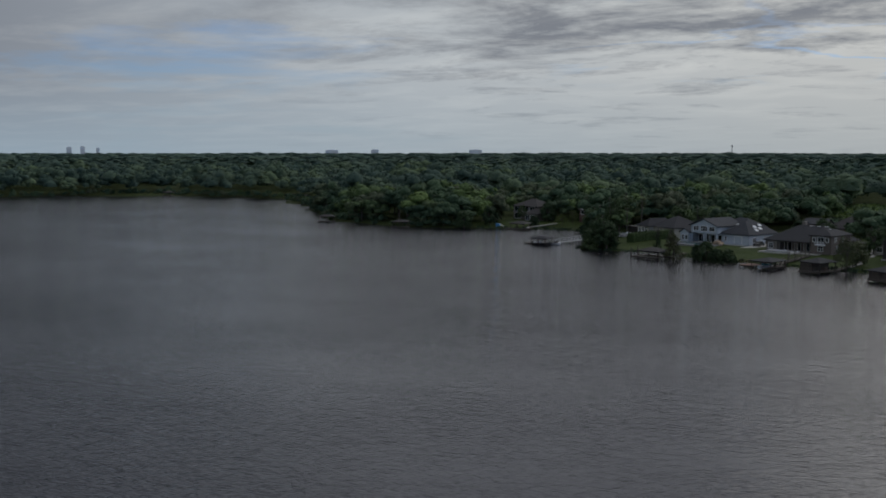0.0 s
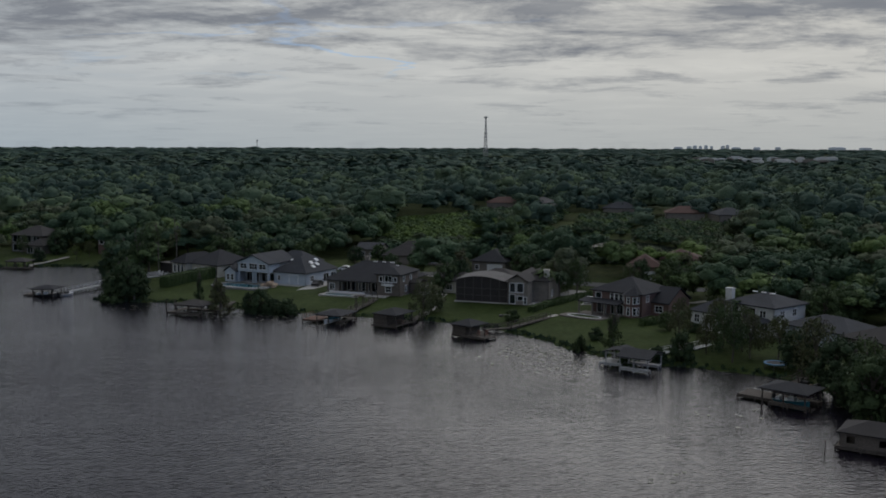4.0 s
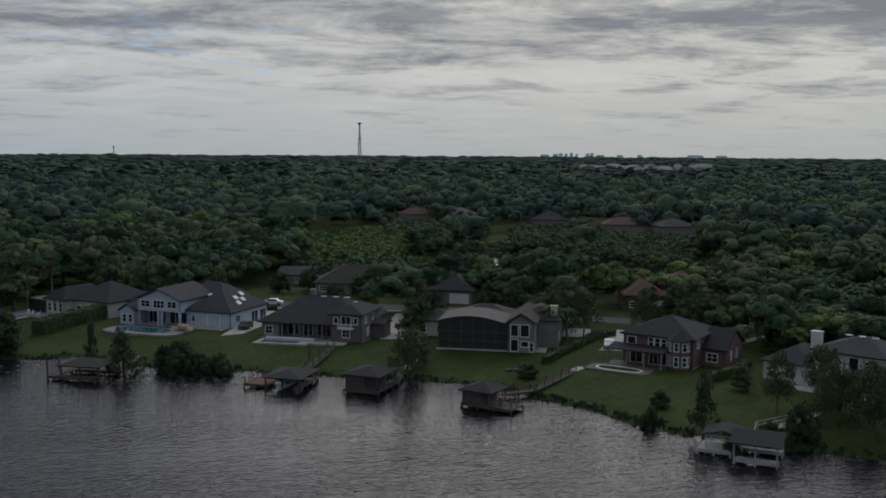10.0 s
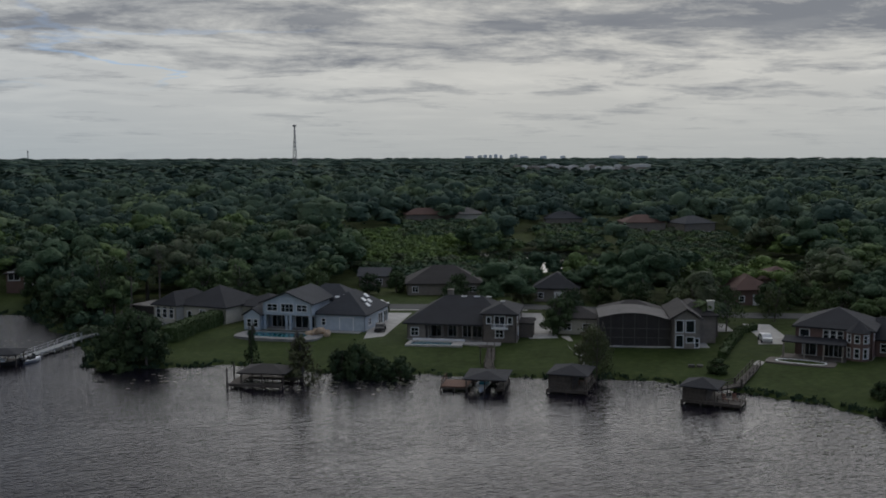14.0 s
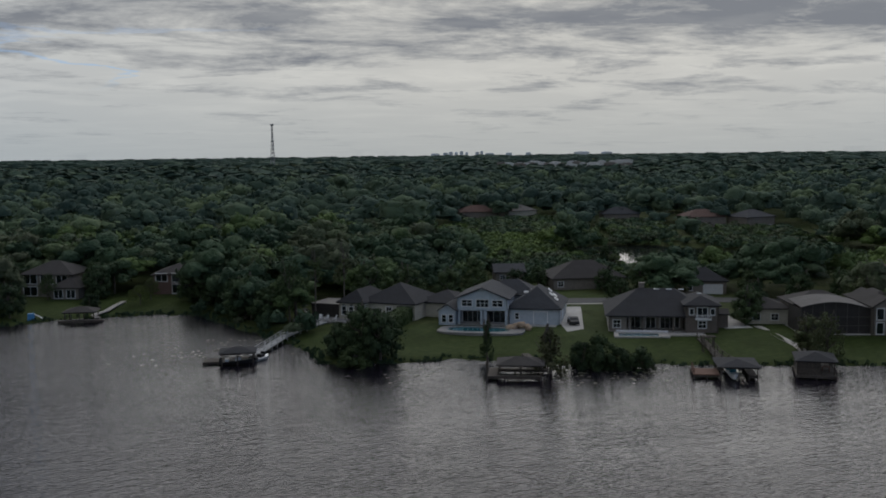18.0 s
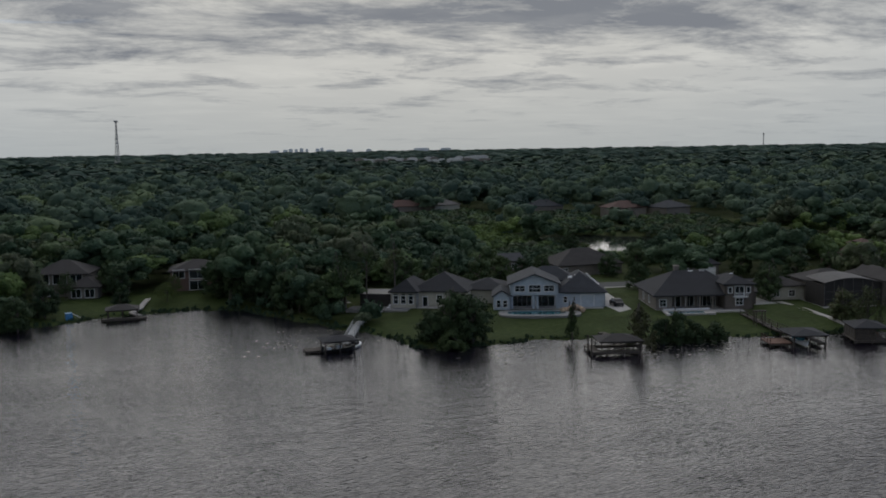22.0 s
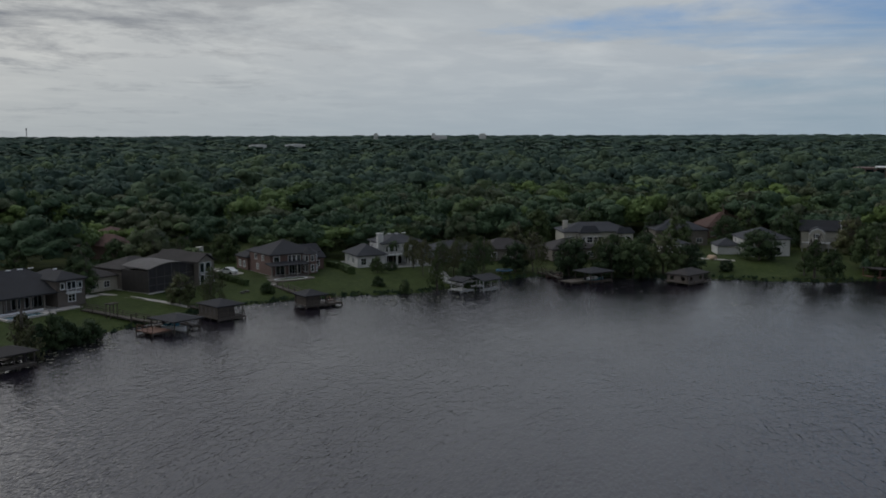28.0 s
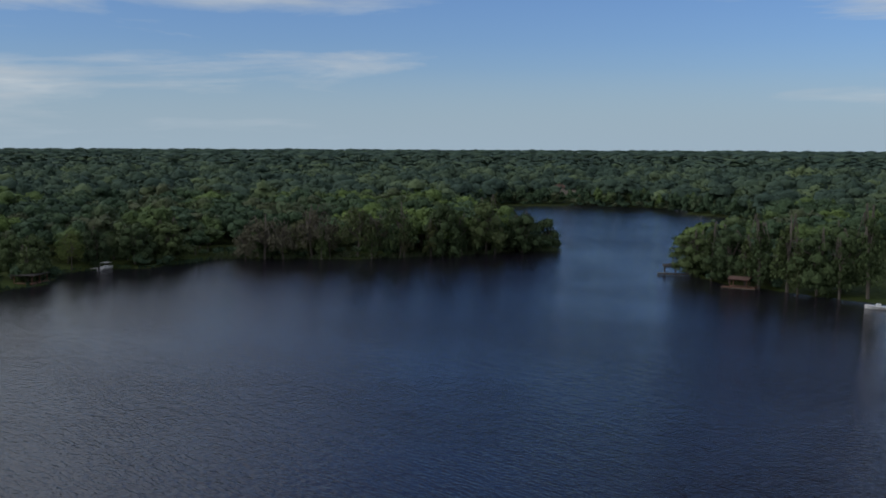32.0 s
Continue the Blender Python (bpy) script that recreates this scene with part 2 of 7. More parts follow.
def water_material(name, colour, ripple, strength):
    m = bpy.data.materials.new(name)
    m.use_nodes = True
    nt = m.node_tree
    n, ln = nt.nodes.new, nt.links.new
    b = nt.nodes["Principled BSDF"]
    b.inputs["Base Color"].default_value = (*colour, 1)
    b.inputs["Roughness"].default_value, b.inputs["IOR"].default_value = 0.07, 1.333
    tc = n("ShaderNodeTexCoord")

    def noise_of(scale, stretch, rot, detail, rough=0.55):
        mp = n("ShaderNodeMapping")
        mp.inputs["Scale"].default_value = stretch
        mp.inputs["Rotation"].default_value = (0, 0, radians(rot))
        ln(tc.outputs["Object"], mp.inputs[0])
        t = n("ShaderNodeTexNoise")
        t.inputs["Scale"].default_value, t.inputs["Detail"].default_value, t.inputs["Roughness"].default_value = scale, detail, rough
        ln(mp.outputs[0], t.inputs["Vector"])
        return t.outputs["Fac"]

    def op(kind, a, c):
        k = n("ShaderNodeMath")
        k.operation = kind
        for i, v in enumerate((a, c)):
            if isinstance(v, (int, float)):
                k.inputs[i].default_value = v
            else:
                ln(v, k.inputs[i])
        return k.outputs[0]

    waves = noise_of(0.6, (0.36, 1.2, 1), 12, 2.6, 0.5)
    chop = noise_of(2.0, (0.40, 1.20, 1), -6, 2.6, 0.5)
    # gusts: patches of rougher and calmer water
    gust = noise_of(0.018, (0.8, 1.3, 1), 10, 3)
    h = op("ADD", op("MULTIPLY", waves, 0.8), op("MULTIPLY", chop, 0.9))
    r = n("ShaderNodeMapRange")
    r.inputs["From Min"].default_value, r.inputs["From Max"].default_value = 0.35, 0.65
    r.inputs["To Min"].default_value, r.inputs["To Max"].default_value = 0.6, 1.25
    ln(gust, r.inputs["Value"])
    # calmer towards south and east, a gradient set to fit the camera's later views
    sep = n("ShaderNodeSeparateXYZ")
    ln(tc.outputs["Object"], sep.inputs[0])
    calming = n("ShaderNodeMapRange")
    calming.interpolation_type = "SMOOTHSTEP"
    calming.inputs["From Min"].default_value, calming.inputs["From Max"].default_value = -170, -30
    calming.inputs["To Min"].default_value, calming.inputs["To Max"].default_value = 1.0, 0.74
    ln(op("SUBTRACT", sep.outputs[0], sep.outputs[1]), calming.inputs["Value"])
    bp = n("ShaderNodeBump")
    bp.inputs["Distance"].default_value = ripple
    ln(op("MULTIPLY", op("MULTIPLY", r.outputs[0], calming.outputs[0]), strength), bp.inputs["Strength"])
    ln(h, bp.inputs["Height"])
    ln(bp.outputs[0], b.inputs["Normal"])
    return m


M = {
    "lawn": material("lawn_grass", [(0.3, (0.030, 0.047, 0.013)), (0.55, (0.046, 0.066, 0.018)), (0.75, (0.072, 0.086, 0.028))], 0.9, 8, 0.9, stain_shade=(0.09, 0.35, 0.62, (0.66, 0.70, 0.58)), bump=0.06, bump_scale=4, spec=0.08),
    "floor": material("woodland_floor", [(0.3, (0.035, 0.045, 0.018)), (0.55, (0.06, 0.075, 0.026)), (0.75, (0.10, 0.10, 0.05))], 0.35, 8, 0.95, stain_shade=(0.03, 0.35, 0.65, (0.6, 0.7, 0.5)), bump=0.3, bump_scale=1.2, spec=0.08),
    "water": water_material("lake_water", (0.009, 0.007, 0.013), 0.21, 1.0),
    "pond": water_material("pond_water", (0.02, 0.024, 0.02), 0.03, 0.3),
    # darker blotches in the leaf colour stand in for shaded gaps between leaves
    "leaf": material("leaf_canopy", [(0.0, (0.038, 0.068, 0.047)), (0.25, (0.061, 0.102, 0.060)), (0.43, (0.085, 0.134, 0.069)), (0.53, (0.115, 0.127, 0.077)), (0.64, (0.105, 0.154, 0.064)), (0.95, (0.177, 0.250, 0.070))], 0.3, 3, 0.8, tone="tone", spec=0.15, bump=0.9, bump_scale=1.5, stain_shade=(1.1, 0.36, 0.62, (0.60, 0.66, 0.60))),
    # bluish, lifted base colour stands in for haze over the far canopy
    "leaf_haze": material("far_canopy_haze", [(0.0, (0.037, 0.063, 0.053)), (0.3, (0.062, 0.097, 0.073)), (0.6, (0.097, 0.136, 0.084)), (0.95, (0.163, 0.210, 0.094))], 0.3, 3, 0.85, tone="tone", spec=0.1, bump=0.7, bump_scale=0.9, stain_shade=(0.12, 0.35, 0.62, (0.82, 0.86, 0.84))),
    "leaf_near": material("leaf_shore", [(0.0, (0.038, 0.060, 0.031)), (0.25, (0.060, 0.090, 0.040)), (0.42, (0.086, 0.118, 0.048)), (0.52, (0.118, 0.114, 0.065)), (0.62, (0.106, 0.137, 0.048)), (0.95, (0.180, 0.222, 0.060))], 0.3, 3, 0.8, tone="tone", spec=0.15, by_object=0.3, bump=0.5, bump_scale=9, stain_shade=(6, 0.35, 0.62, (0.8, 0.82, 0.75))),
    "leaf_moss": material("leaf_moss_grey", [(0.0, (0.081, 0.081, 0.057)), (0.5, (0.127, 0.121, 0.086)), (0.95, (0.172, 0.167, 0.115))], 0.3, 3, 0.85, tone="tone", spec=0.15, by_object=0.2, bump=0.5, bump_scale=9, stain_shade=(6, 0.35, 0.62, (0.8, 0.8, 0.75))),
    "leaf_hedge": material("leaf_hedge", [(0.3, (0.025, 0.044, 0.013)), (0.7, (0.052, 0.082, 0.022))], 3.0, 6, 0.8, bump=0.12, bump_scale=5, spec=0.25),
    "bark": material("bark", [(0.3, (0.07, 0.058, 0.048)), (0.7, (0.16, 0.14, 0.12))], 3, 6, 0.95, bump=0.03, stretch=(1, 1, 0.25)),
    "roof_dark": material("roof_shingle_dark", [(0.3, (0.014, 0.0145, 0.018)), (0.7, (0.033, 0.034, 0.040))], 6, 8, 0.92, stain_shade=(0.35, 0.3, 0.65, (0.75, 0.75, 0.75)), bump=0.02, bump_scale=9),
    "roof_grey": material("roof_shingle_grey", [(0.3, (0.029, 0.031, 0.037)), (0.7, (0.057, 0.060, 0.068))], 6, 8, 0.92, stain_shade=(0.35, 0.3, 0.65, (0.75, 0.76, 0.75)), bump=0.02, bump_scale=9),
    "roof_brown": material("roof_shingle_brown", [(0.3, (0.028, 0.025, 0.024)), (0.7, (0.058, 0.051, 0.049))], 6, 8, 0.92, stain_shade=(0.35, 0.3, 0.65, (0.74, 0.74, 0.72)), bump=0.02, bump_scale=9),
    "roof_red": material("roof_shingle_russet", [(0.3, (0.085, 0.046, 0.038)), (0.7, (0.14, 0.078, 0.062))], 6, 8, 0.92, stain_shade=(0.35, 0.3, 0.65, (0.74, 0.74, 0.72)), bump=0.02, bump_scale=9),
    "wall_blue": material("siding_pale_blue", [(0.3, (0.40, 0.46, 0.52)), (0.7, (0.50, 0.55, 0.60))], 1.5, 6, 0.75, stain_shade=(0.5, 0.3, 0.6, (0.88, 0.88, 0.86))),
    "wall_white": material("render_white", [(0.3, (0.56, 0.56, 0.55)), (0.7, (0.70, 0.70, 0.68))], 1.5, 6, 0.8, stain_shade=(0.5, 0.3, 0.6, (0.85, 0.84, 0.8))),
    "wall_cream": material("render_cream", [(0.3, (0.44, 0.42, 0.36)), (0.7, (0.55, 0.525, 0.45))], 1.5, 6, 0.8, stain_shade=(0.5, 0.3, 0.6, (0.85, 0.84, 0.8))),
    "wall_tan": material("render_tan", [(0.3, (0.195, 0.172, 0.150)), (0.7, (0.265, 0.234, 0.204))], 1.5, 6, 0.8, stain_shade=(0.5, 0.3, 0.6, (0.82, 0.82, 0.8))),
    "wall_brick": material("brickwork", [(0.3, (0.135, 0.084, 0.073)), (0.6, (0.185, 0.118, 0.101)), (0.8, (0.240, 0.170, 0.147))], 5, 8, 0.9, stain_shade=(0.6, 0.3, 0.6, (0.8, 0.8, 0.78)), bump=0.012, bump_scale=12),
    "wall_stone": material("brown_stone_facing", [(0.3, (0.11, 0.092, 0.078)), (0.6, (0.17, 0.145, 0.125)), (0.8, (0.23, 0.20, 0.17))], 4, 8, 0.9, stain_shade=(0.6, 0.3, 0.6, (0.8, 0.8, 0.78)), bump=0.015, bump_scale=8),
    "panel": material("beige_roof_panel", [(0.3, (0.072, 0.066, 0.064)), (0.7, (0.108, 0.101, 0.098))], 1.5, 6, 0.8, stain_shade=(0.4, 0.3, 0.6, (0.8, 0.8, 0.78))),
    "trim": material("trim_white", [(0.3, (0.68, 0.68, 0.67)), (0.7, (0.80, 0.80, 0.79))], 3, 4, 0.55),
    "fascia": material("fascia_dark", [(0.3, (0.07, 0.065, 0.06)), (0.7, (0.12, 0.11, 0.10))], 3, 4, 0.6),
    "glass": glass("window_glass"),
    "concrete": material("concrete_pale", [(0.3, (0.357, 0.340, 0.322)), (0.7, (0.476, 0.459, 0.435))], 0.8, 8, 0.85, stain_shade=(0.2, 0.3, 0.65, (0.78, 0.78, 0.76)), bump=0.01),
    "paver": material("pool_deck", [(0.3, (0.40, 0.37, 0.34)), (0.7, (0.54, 0.50, 0.46))], 2, 6, 0.8, stain_shade=(0.4, 0.3, 0.65, (0.8, 0.8, 0.8))),
    "brick_paving": material("brick_paving", [(0.3, (0.10, 0.085, 0.075)), (0.7, (0.17, 0.145, 0.125))], 4, 6, 0.85, stain_shade=(0.4, 0.3, 0.65, (0.75, 0.75, 0.74))),
    "pool_wall": material("pool_wall", [(0.3, (0.20, 0.195, 0.19)), (0.7, (0.30, 0.29, 0.28))], 2, 6, 0.85, stain_shade=(0.4, 0.3, 0.65, (0.75, 0.75, 0.74))),
    "pool": material("pool_water", [(0.3, (0.02, 0.12, 0.15)), (0.7, (0.035, 0.17, 0.20))], 0.5, 3, 0.06, bump=0.02, bump_scale=1.5),
    "wood": material("weathered_timber", [(0.3, (0.060, 0.050, 0.042)), (0.7, (0.140, 0.118, 0.098))], 2.5, 6, 0.9, stain_shade=(0.4, 0.3, 0.65, (0.65, 0.63, 0.6)), stretch=(1, 4, 1)),
    "wood_red": material("stained_timber", [(0.3, (0.11, 0.052, 0.034)), (0.7, (0.19, 0.098, 0.066))], 2.5, 6, 0.85, stain_shade=(0.4, 0.3, 0.65, (0.65, 0.63, 0.6)), stretch=(1, 4, 1)),
    "deck_pale": material("pale_decking", [(0.3, (0.38, 0.38, 0.38)), (0.7, (0.55, 0.55, 0.54))], 2.5, 6, 0.8, stain_shade=(0.4, 0.3, 0.65, (0.75, 0.75, 0.73)), stretch=(1, 5, 1)),
    "screen": material("insect_screen", [(0.3, (0.022, 0.019, 0.018)), (0.7, (0.040, 0.034, 0.031))], 1.2, 4, 0.7),
    "steel": material("galvanised_steel", [(0.3, (0.22, 0.22, 0.23)), (0.7, (0.34, 0.34, 0.35))], 3, 4, 0.5, metal=0.6),
    # near-white bluish base colour stands in for haze that pales the far towers
    "far": material("haze_pale_concrete", [(0.3, (0.74, 0.76, 0.80)), (0.7, (0.82, 0.84, 0.86))], 0.05, 3, 0.9),
    "blue": material("blue_plastic", [(0.3, (0.05, 0.20, 0.42)), (0.7, (0.08, 0.30, 0.55))], 2, 3, 0.4),
    "hull": material("boat_white", [(0.3, (0.62, 0.63, 0.64)), (0.7, (0.76, 0.76, 0.76))], 2, 4, 0.3),
    "boat_blue": material("boat_teal", [(0.3, (0.03, 0.16, 0.22)), (0.7, (0.06, 0.24, 0.30))], 2, 4, 0.3),
    "dark": material("dark_rubber", [(0.3, (0.015, 0.015, 0.016)), (0.7, (0.035, 0.035, 0.036))], 3, 4, 0.6),
    "asphalt": material("asphalt", [(0.3, (0.045, 0.045, 0.047)), (0.7, (0.075, 0.075, 0.076))], 2, 8, 0.9, stain_shade=(0.1, 0.3, 0.65, (0.8, 0.8, 0.8))),
    "sand": material("bare_sand", [(0.3, (0.36, 0.26, 0.18)), (0.7, (0.5, 0.38, 0.27))], 2, 8, 0.95, bump=0.04),
    "lily": material("lily_pads", [(0.3, (0.030, 0.038, 0.018)), (0.7, (0.095, 0.100, 0.045))], 1, 4, 0.5),
}

# ---- mesh helpers ----


class Build:
    """Collects faces for one mesh."""

    def __init__(self):
        self.v, self.f = [], []

    def poly(self, pts):
        i = len(self.v)
        self.v += [tuple(p) for p in pts]
        self.f.append(tuple(range(i, i + len(pts))))
        return self

    def box(self, x0, y0, z0, x1, y1, z1):
        i = len(self.v)
        self.v += [(x0, y0, z0), (x1, y0, z0), (x1, y1, z0), (x0, y1, z0), (x0, y0, z1), (x1, y0, z1), (x1, y1, z1), (x0, y1, z1)]
        self.f += [tuple(i + k for k in q) for q in ((3, 2, 1, 0), (4, 5, 6, 7), (0, 1, 5, 4), (1, 2, 6, 5), (2, 3, 7, 6), (3, 0, 4, 7))]
        return self

    def bar(self, a, b, w, h=None):
        """A square bar from a to b."""
        a, b, h = Vector(a), Vector(b), h or w
        d = (b - a).normalized()
        s = d.cross(Vector((0, 0, 1)))
        s = s.normalized() if s.length > 1e-4 else Vector((1, 0, 0))
        u = s.cross(d).normalized()
        i = len(self.v)
        for p in (a, b):
            for q, r in ((-1, -1), (1, -1), (1, 1), (-1, 1)):
                self.v.append(tuple(p + s * q * w / 2 + u * r * h / 2))
        self.f += [tuple(i + k for k in q) for q in ((0, 1, 2, 3), (7, 6, 5, 4), (0, 4, 5, 1), (1, 5, 6, 2), (2, 6, 7, 3), (3, 7, 4, 0))]
        return self

    def tube(self, a, b, r0, r1, n=8, caps=True):
        a, b = Vector(a), Vector(b)
        d = (b - a).normalized()
        s = d.orthogonal().normalized()
        u = d.cross(s)
        i = len(self.v)
        for p, r in ((a, r0), (b, r1)):
            for k in range(n):
                c = 2 * math.pi * k / n
                self.v.append(tuple(p + s * math.cos(c) * r + u * math.sin(c) * r))
        self.f += [(i + k, i + (k + 1) % n, i + n + (k + 1) % n, i + n + k) for k in range(n)]
        if caps:
            self.f += [tuple(i + k for k in reversed(range(n))), tuple(i + n + k for k in range(n))]
        return self

    def slab(self, pts, z0, z1):
        """A flat plate with the outline pts (counter-clockwise)."""
        n, i = len(pts), len(self.v)
        self.v += [(x, y, z0) for x, y in pts] + [(x, y, z1) for x, y in pts]
        self.f += [tuple(i + k for k in reversed(range(n))), tuple(i + n + k for k in range(n))]
        self.f += [(i + k, i + (k + 1) % n, i + n + (k + 1) % n, i + n + k) for k in range(n)]
        return self

    def mesh(self, name):
        me = bpy.data.meshes.new(name)
        me.from_pydata(self.v, [], self.f)
        me.update()
        return me


def part(name, build, mat, parent, label="", at=None):
    ob = new(name, build.mesh(name))
    ob.data.materials.append(M[mat] if isinstance(mat, str) else mat)
    ob.parent = parent
    if at is not None:
        ob.location = at
    return tagged(ob, label)


def thing(name, m, label, category, group="", kind=""):
    ob = new(name)
    ob.matrix_basis = m
    return tagged(ob, label, category, group, kind)


def setting(name, build, mat, label="", at=None):
    ob = new(name, build.mesh(name))
    ob.data.materials.append(M[mat])
    return tagged(ob, label, kind="structure")

# ---- land and water ----
LAKE = np.array([(-900, 150), (-700, 330), (-508.4, 366.4), (-483.3, 441), (-440, 487.8), (-329.5, 478.1), (-284.1, 426.4), (-202, 321.2), (-159.8, 305), (-137, 307), (-117.9, 314.4), (-97, 314.1), (-88, 307),
                 (-81.5, 284), (-74.5, 264), (-72.8, 248.2), (-60.6, 243.4), (-50.4, 244.4), (-41.3, 238.7), (-33.6, 231.5), (-20.8, 227.3), (-3.4, 220.5), (9.1, 215.5), (15.3, 210.4), (22.2, 203.8), (27.1, 195.4),
                 (30.5, 187.8), (36.3, 180.3), (43.2, 173.6), (49.5, 170.6), (54.4, 168), (60.3, 163.5), (64.1, 156.5), (66.3, 146.9), (63.9, 136.3), (67, 120.6), (66.1, 104), (65.7, 90.2), (72, 77.2), (91.2, 64.7), (91, 50),
                 (86.5, 43.5), (88.5, 30.4), (94.5, 15.3), (78.5, -3.0), (65, -13.7), (54.5, -47.1), (42.7, -80.5), (55.8, -90.9), (105.9, -116.4), (195.9, -188.9), (231.9, -249.7), (202.8, -278.4), (151.8, -290.5), (70.8, -257), (15.8, -182.8), (-6.3, -112.6), (-13.4, -76.6), (-18.4, -64.5),
                 (-35.4, -52.5), (-59.4, -48.7), (-82.4, -48.5), (-124.4, -59), (-204.4, -46.4), (-324, -72.2), (-336.8, 49.2), (-760, -40)])
POND = np.array([(38.3, 406.2), (60.5, 410.5), (86.3, 396.6), (105.5, 352.3), (102.6, 328), (87.8, 323.7), (71.9, 344.4), (44.7, 331.7), (26.7, 338), (31.8, 358.8), (53, 379.5), (41.5, 391.9)])


def inside(poly, x, y):
    hit = np.zeros(x.shape, bool)
    px, py = poly[:, 0], poly[:, 1]
    for i in range(len(poly)):
        j = i - 1
        cross = (py[i] > y) != (py[j] > y)
        with np.errstate(divide="ignore", invalid="ignore"):
            hit ^= cross & (x < (px[j] - px[i]) * (y - py[i]) / (py[j] - py[i]) + px[i])
    return hit


def shore_distance(poly, x, y):
    """Metres from the outline: positive outside it, negative within."""
    d = np.full(x.shape, 1e9)
    for i in range(len(poly)):
        a, b = poly[i - 1], poly[i]
        e = b - a
        t = np.clip(((x - a[0]) * e[0] + (y - a[1]) * e[1]) / (e @ e), 0, 1)
        d = np.minimum(d, np.hypot(x - a[0] - t * e[0], y - a[1] - t * e[1]))
    return np.where(inside(poly, x, y), -d, d)


def smooth(t):
    t = np.clip(t, 0, 1)
    return t * t * (3 - 2 * t)


def wobble(x, y, s):
    return np.sin(x / s * 1.3 + 1.1 * np.sin(y / s * 0.7)) * np.cos(y / s * 1.1 + 0.8 * np.sin(x / s * 0.9))


def land_height(x, y):
    d = shore_distance(LAKE, x, y) + 0.9 * wobble(x, y, 3.1) + 0.5 * wobble(y, x, 1.3)
    z = np.where(d > 0, 0.45 * smooth(d / 1.6) + 1.15 * smooth((d - 1) / 22), -1.6 * smooth(-d / 8) - 0.03)
    p = shore_distance(POND, x, y) + 0.8 * wobble(x, y, 4.0)
    z = np.where(p < 6, np.minimum(z, -1.0 + 2.6 * smooth((p + 6) / 12)), z)
    return z


def ground_z(x, y):
    return float(land_height(np.array([float(x)]), np.array([float(y)]))[0])


def axis(lo, hi, step, far):
    a = list(np.arange(lo, hi + 0.1, step))
    s = step
    while a[-1] < far:
        s *= 1.22
        a.append(a[-1] + s)
    s = step
    while a[0] > -far:
        s *= 1.22
        a.insert(0, a[0] - s)
    a[0], a[-1] = -far, far
    return np.array(a)


gx, gy = axis(-160, 120, 1.6, 4880), axis(-110, 330, 1.6, 4880)
X, Y = np.meshgrid(gx, gy)
Z = land_height(X.ravel(), Y.ravel())
nx, ny = len(gx), len(gy)
me = bpy.data.meshes.new("ground")
idx = np.arange(nx * ny).reshape(ny, nx)
quads = np.stack([idx[:-1, :-1], idx[:-1, 1:], idx[1:, 1:], idx[1:, :-1]], -1).reshape(-1, 4)
me.vertices.add(nx * ny)
me.vertices.foreach_set("co", np.stack([X.ravel(), Y.ravel(), Z], 1).astype(np.float32).ravel())
me.loops.add(quads.size)
me.loops.foreach_set("vertex_index", quads.ravel().astype(np.int32))
me.polygons.add(len(quads))
me.polygons.foreach_set("loop_start", np.arange(0, quads.size, 4, dtype=np.int32))
# mown lawns in front of the houses, woodland floor elsewhere
LAWNS = [np.array([(-62.6, 241.9), (-45.7, 236.7), (-20.9, 223), (11.1, 207.6), (28.6, 183.8), (50.2, 164.6), (64.1, 157.4), (74.8, 170.8), (70.6, 204.5), (63.7, 234.6), (41.3, 243.2), (28.7, 236.9), (15.4, 264.6), (-0.5, 273.4), (-13, 265.3), (-18.6, 276), (-49.1, 270.9), (-70.9, 274.1), (-79.8, 257.7)]),
         np.array([(-25.6, 278.4), (-4.6, 271.3), (8, 281.6), (-1.3, 300.8), (-25.1, 307.8)]),
         np.array([(-138.9, 308.1), (-99.5, 312.6), (-90, 308.1), (-86.5, 330.5), (-130.8, 340.4)]), np.array([(63, 122.7), (62.1, 89.4), (70.1, 81.2), (109, 85.8), (114.1, 125.2), (83.7, 132)]), np.array([(81, 63.1), (96.3, 68.5), (100.1, 46.6), (88.1, 45.1)]),
         np.array([(91.1, 17.2), (84, 31.4), (106.2, 42.4), (114.3, 20.4)]), np.array([(-104.4, -47.7), (-54.4, -49.4), (-60.4, -65.1), (-104.4, -65.6)])]
cx, cy = X.ravel()[quads].mean(1), Y.ravel()[quads].mean(1)
mow = np.zeros(len(quads), bool)
for poly in LAWNS:
    mow |= inside(poly, cx, cy)
me.polygons.foreach_set("material_index", mow.astype(np.int32))
me.polygons.foreach_set("use_smooth", np.ones(len(quads), bool))
me.update()
me.validate()
ground = tagged(new("ground", me), "low wooded ground with mown lawns along the shore", "ground", kind="structure")
me.materials.append(M["floor"])
me.materials.append(M["lawn"])

lake = Build().poly([(-1400, -700, 0), (700, -700, 0), (700, 700, 0), (-1400, 700, 0)])
setting("water", lake, "water", "dark rippled lake water under a cloudy sky")
pond = Build().poly([(10, 310, 0.55), (110, 310, 0.55), (110, 410, 0.55), (10, 410, 0.55)])
setting("water_pond", pond, "pond", "small still pond behind the houses")

# ---- woodland ----


def icosphere(sub):
    bm = bmesh.new()
    bmesh.ops.create_icosphere(bm, subdivisions=sub, radius=1)
    v = np.array([p.co[:] for p in bm.verts])
    f = np.array([[p.index for p in q.verts] for q in bm.faces])
    bm.free()
    return v, f


ICO1, ICO2 = icosphere(1), icosphere(2)
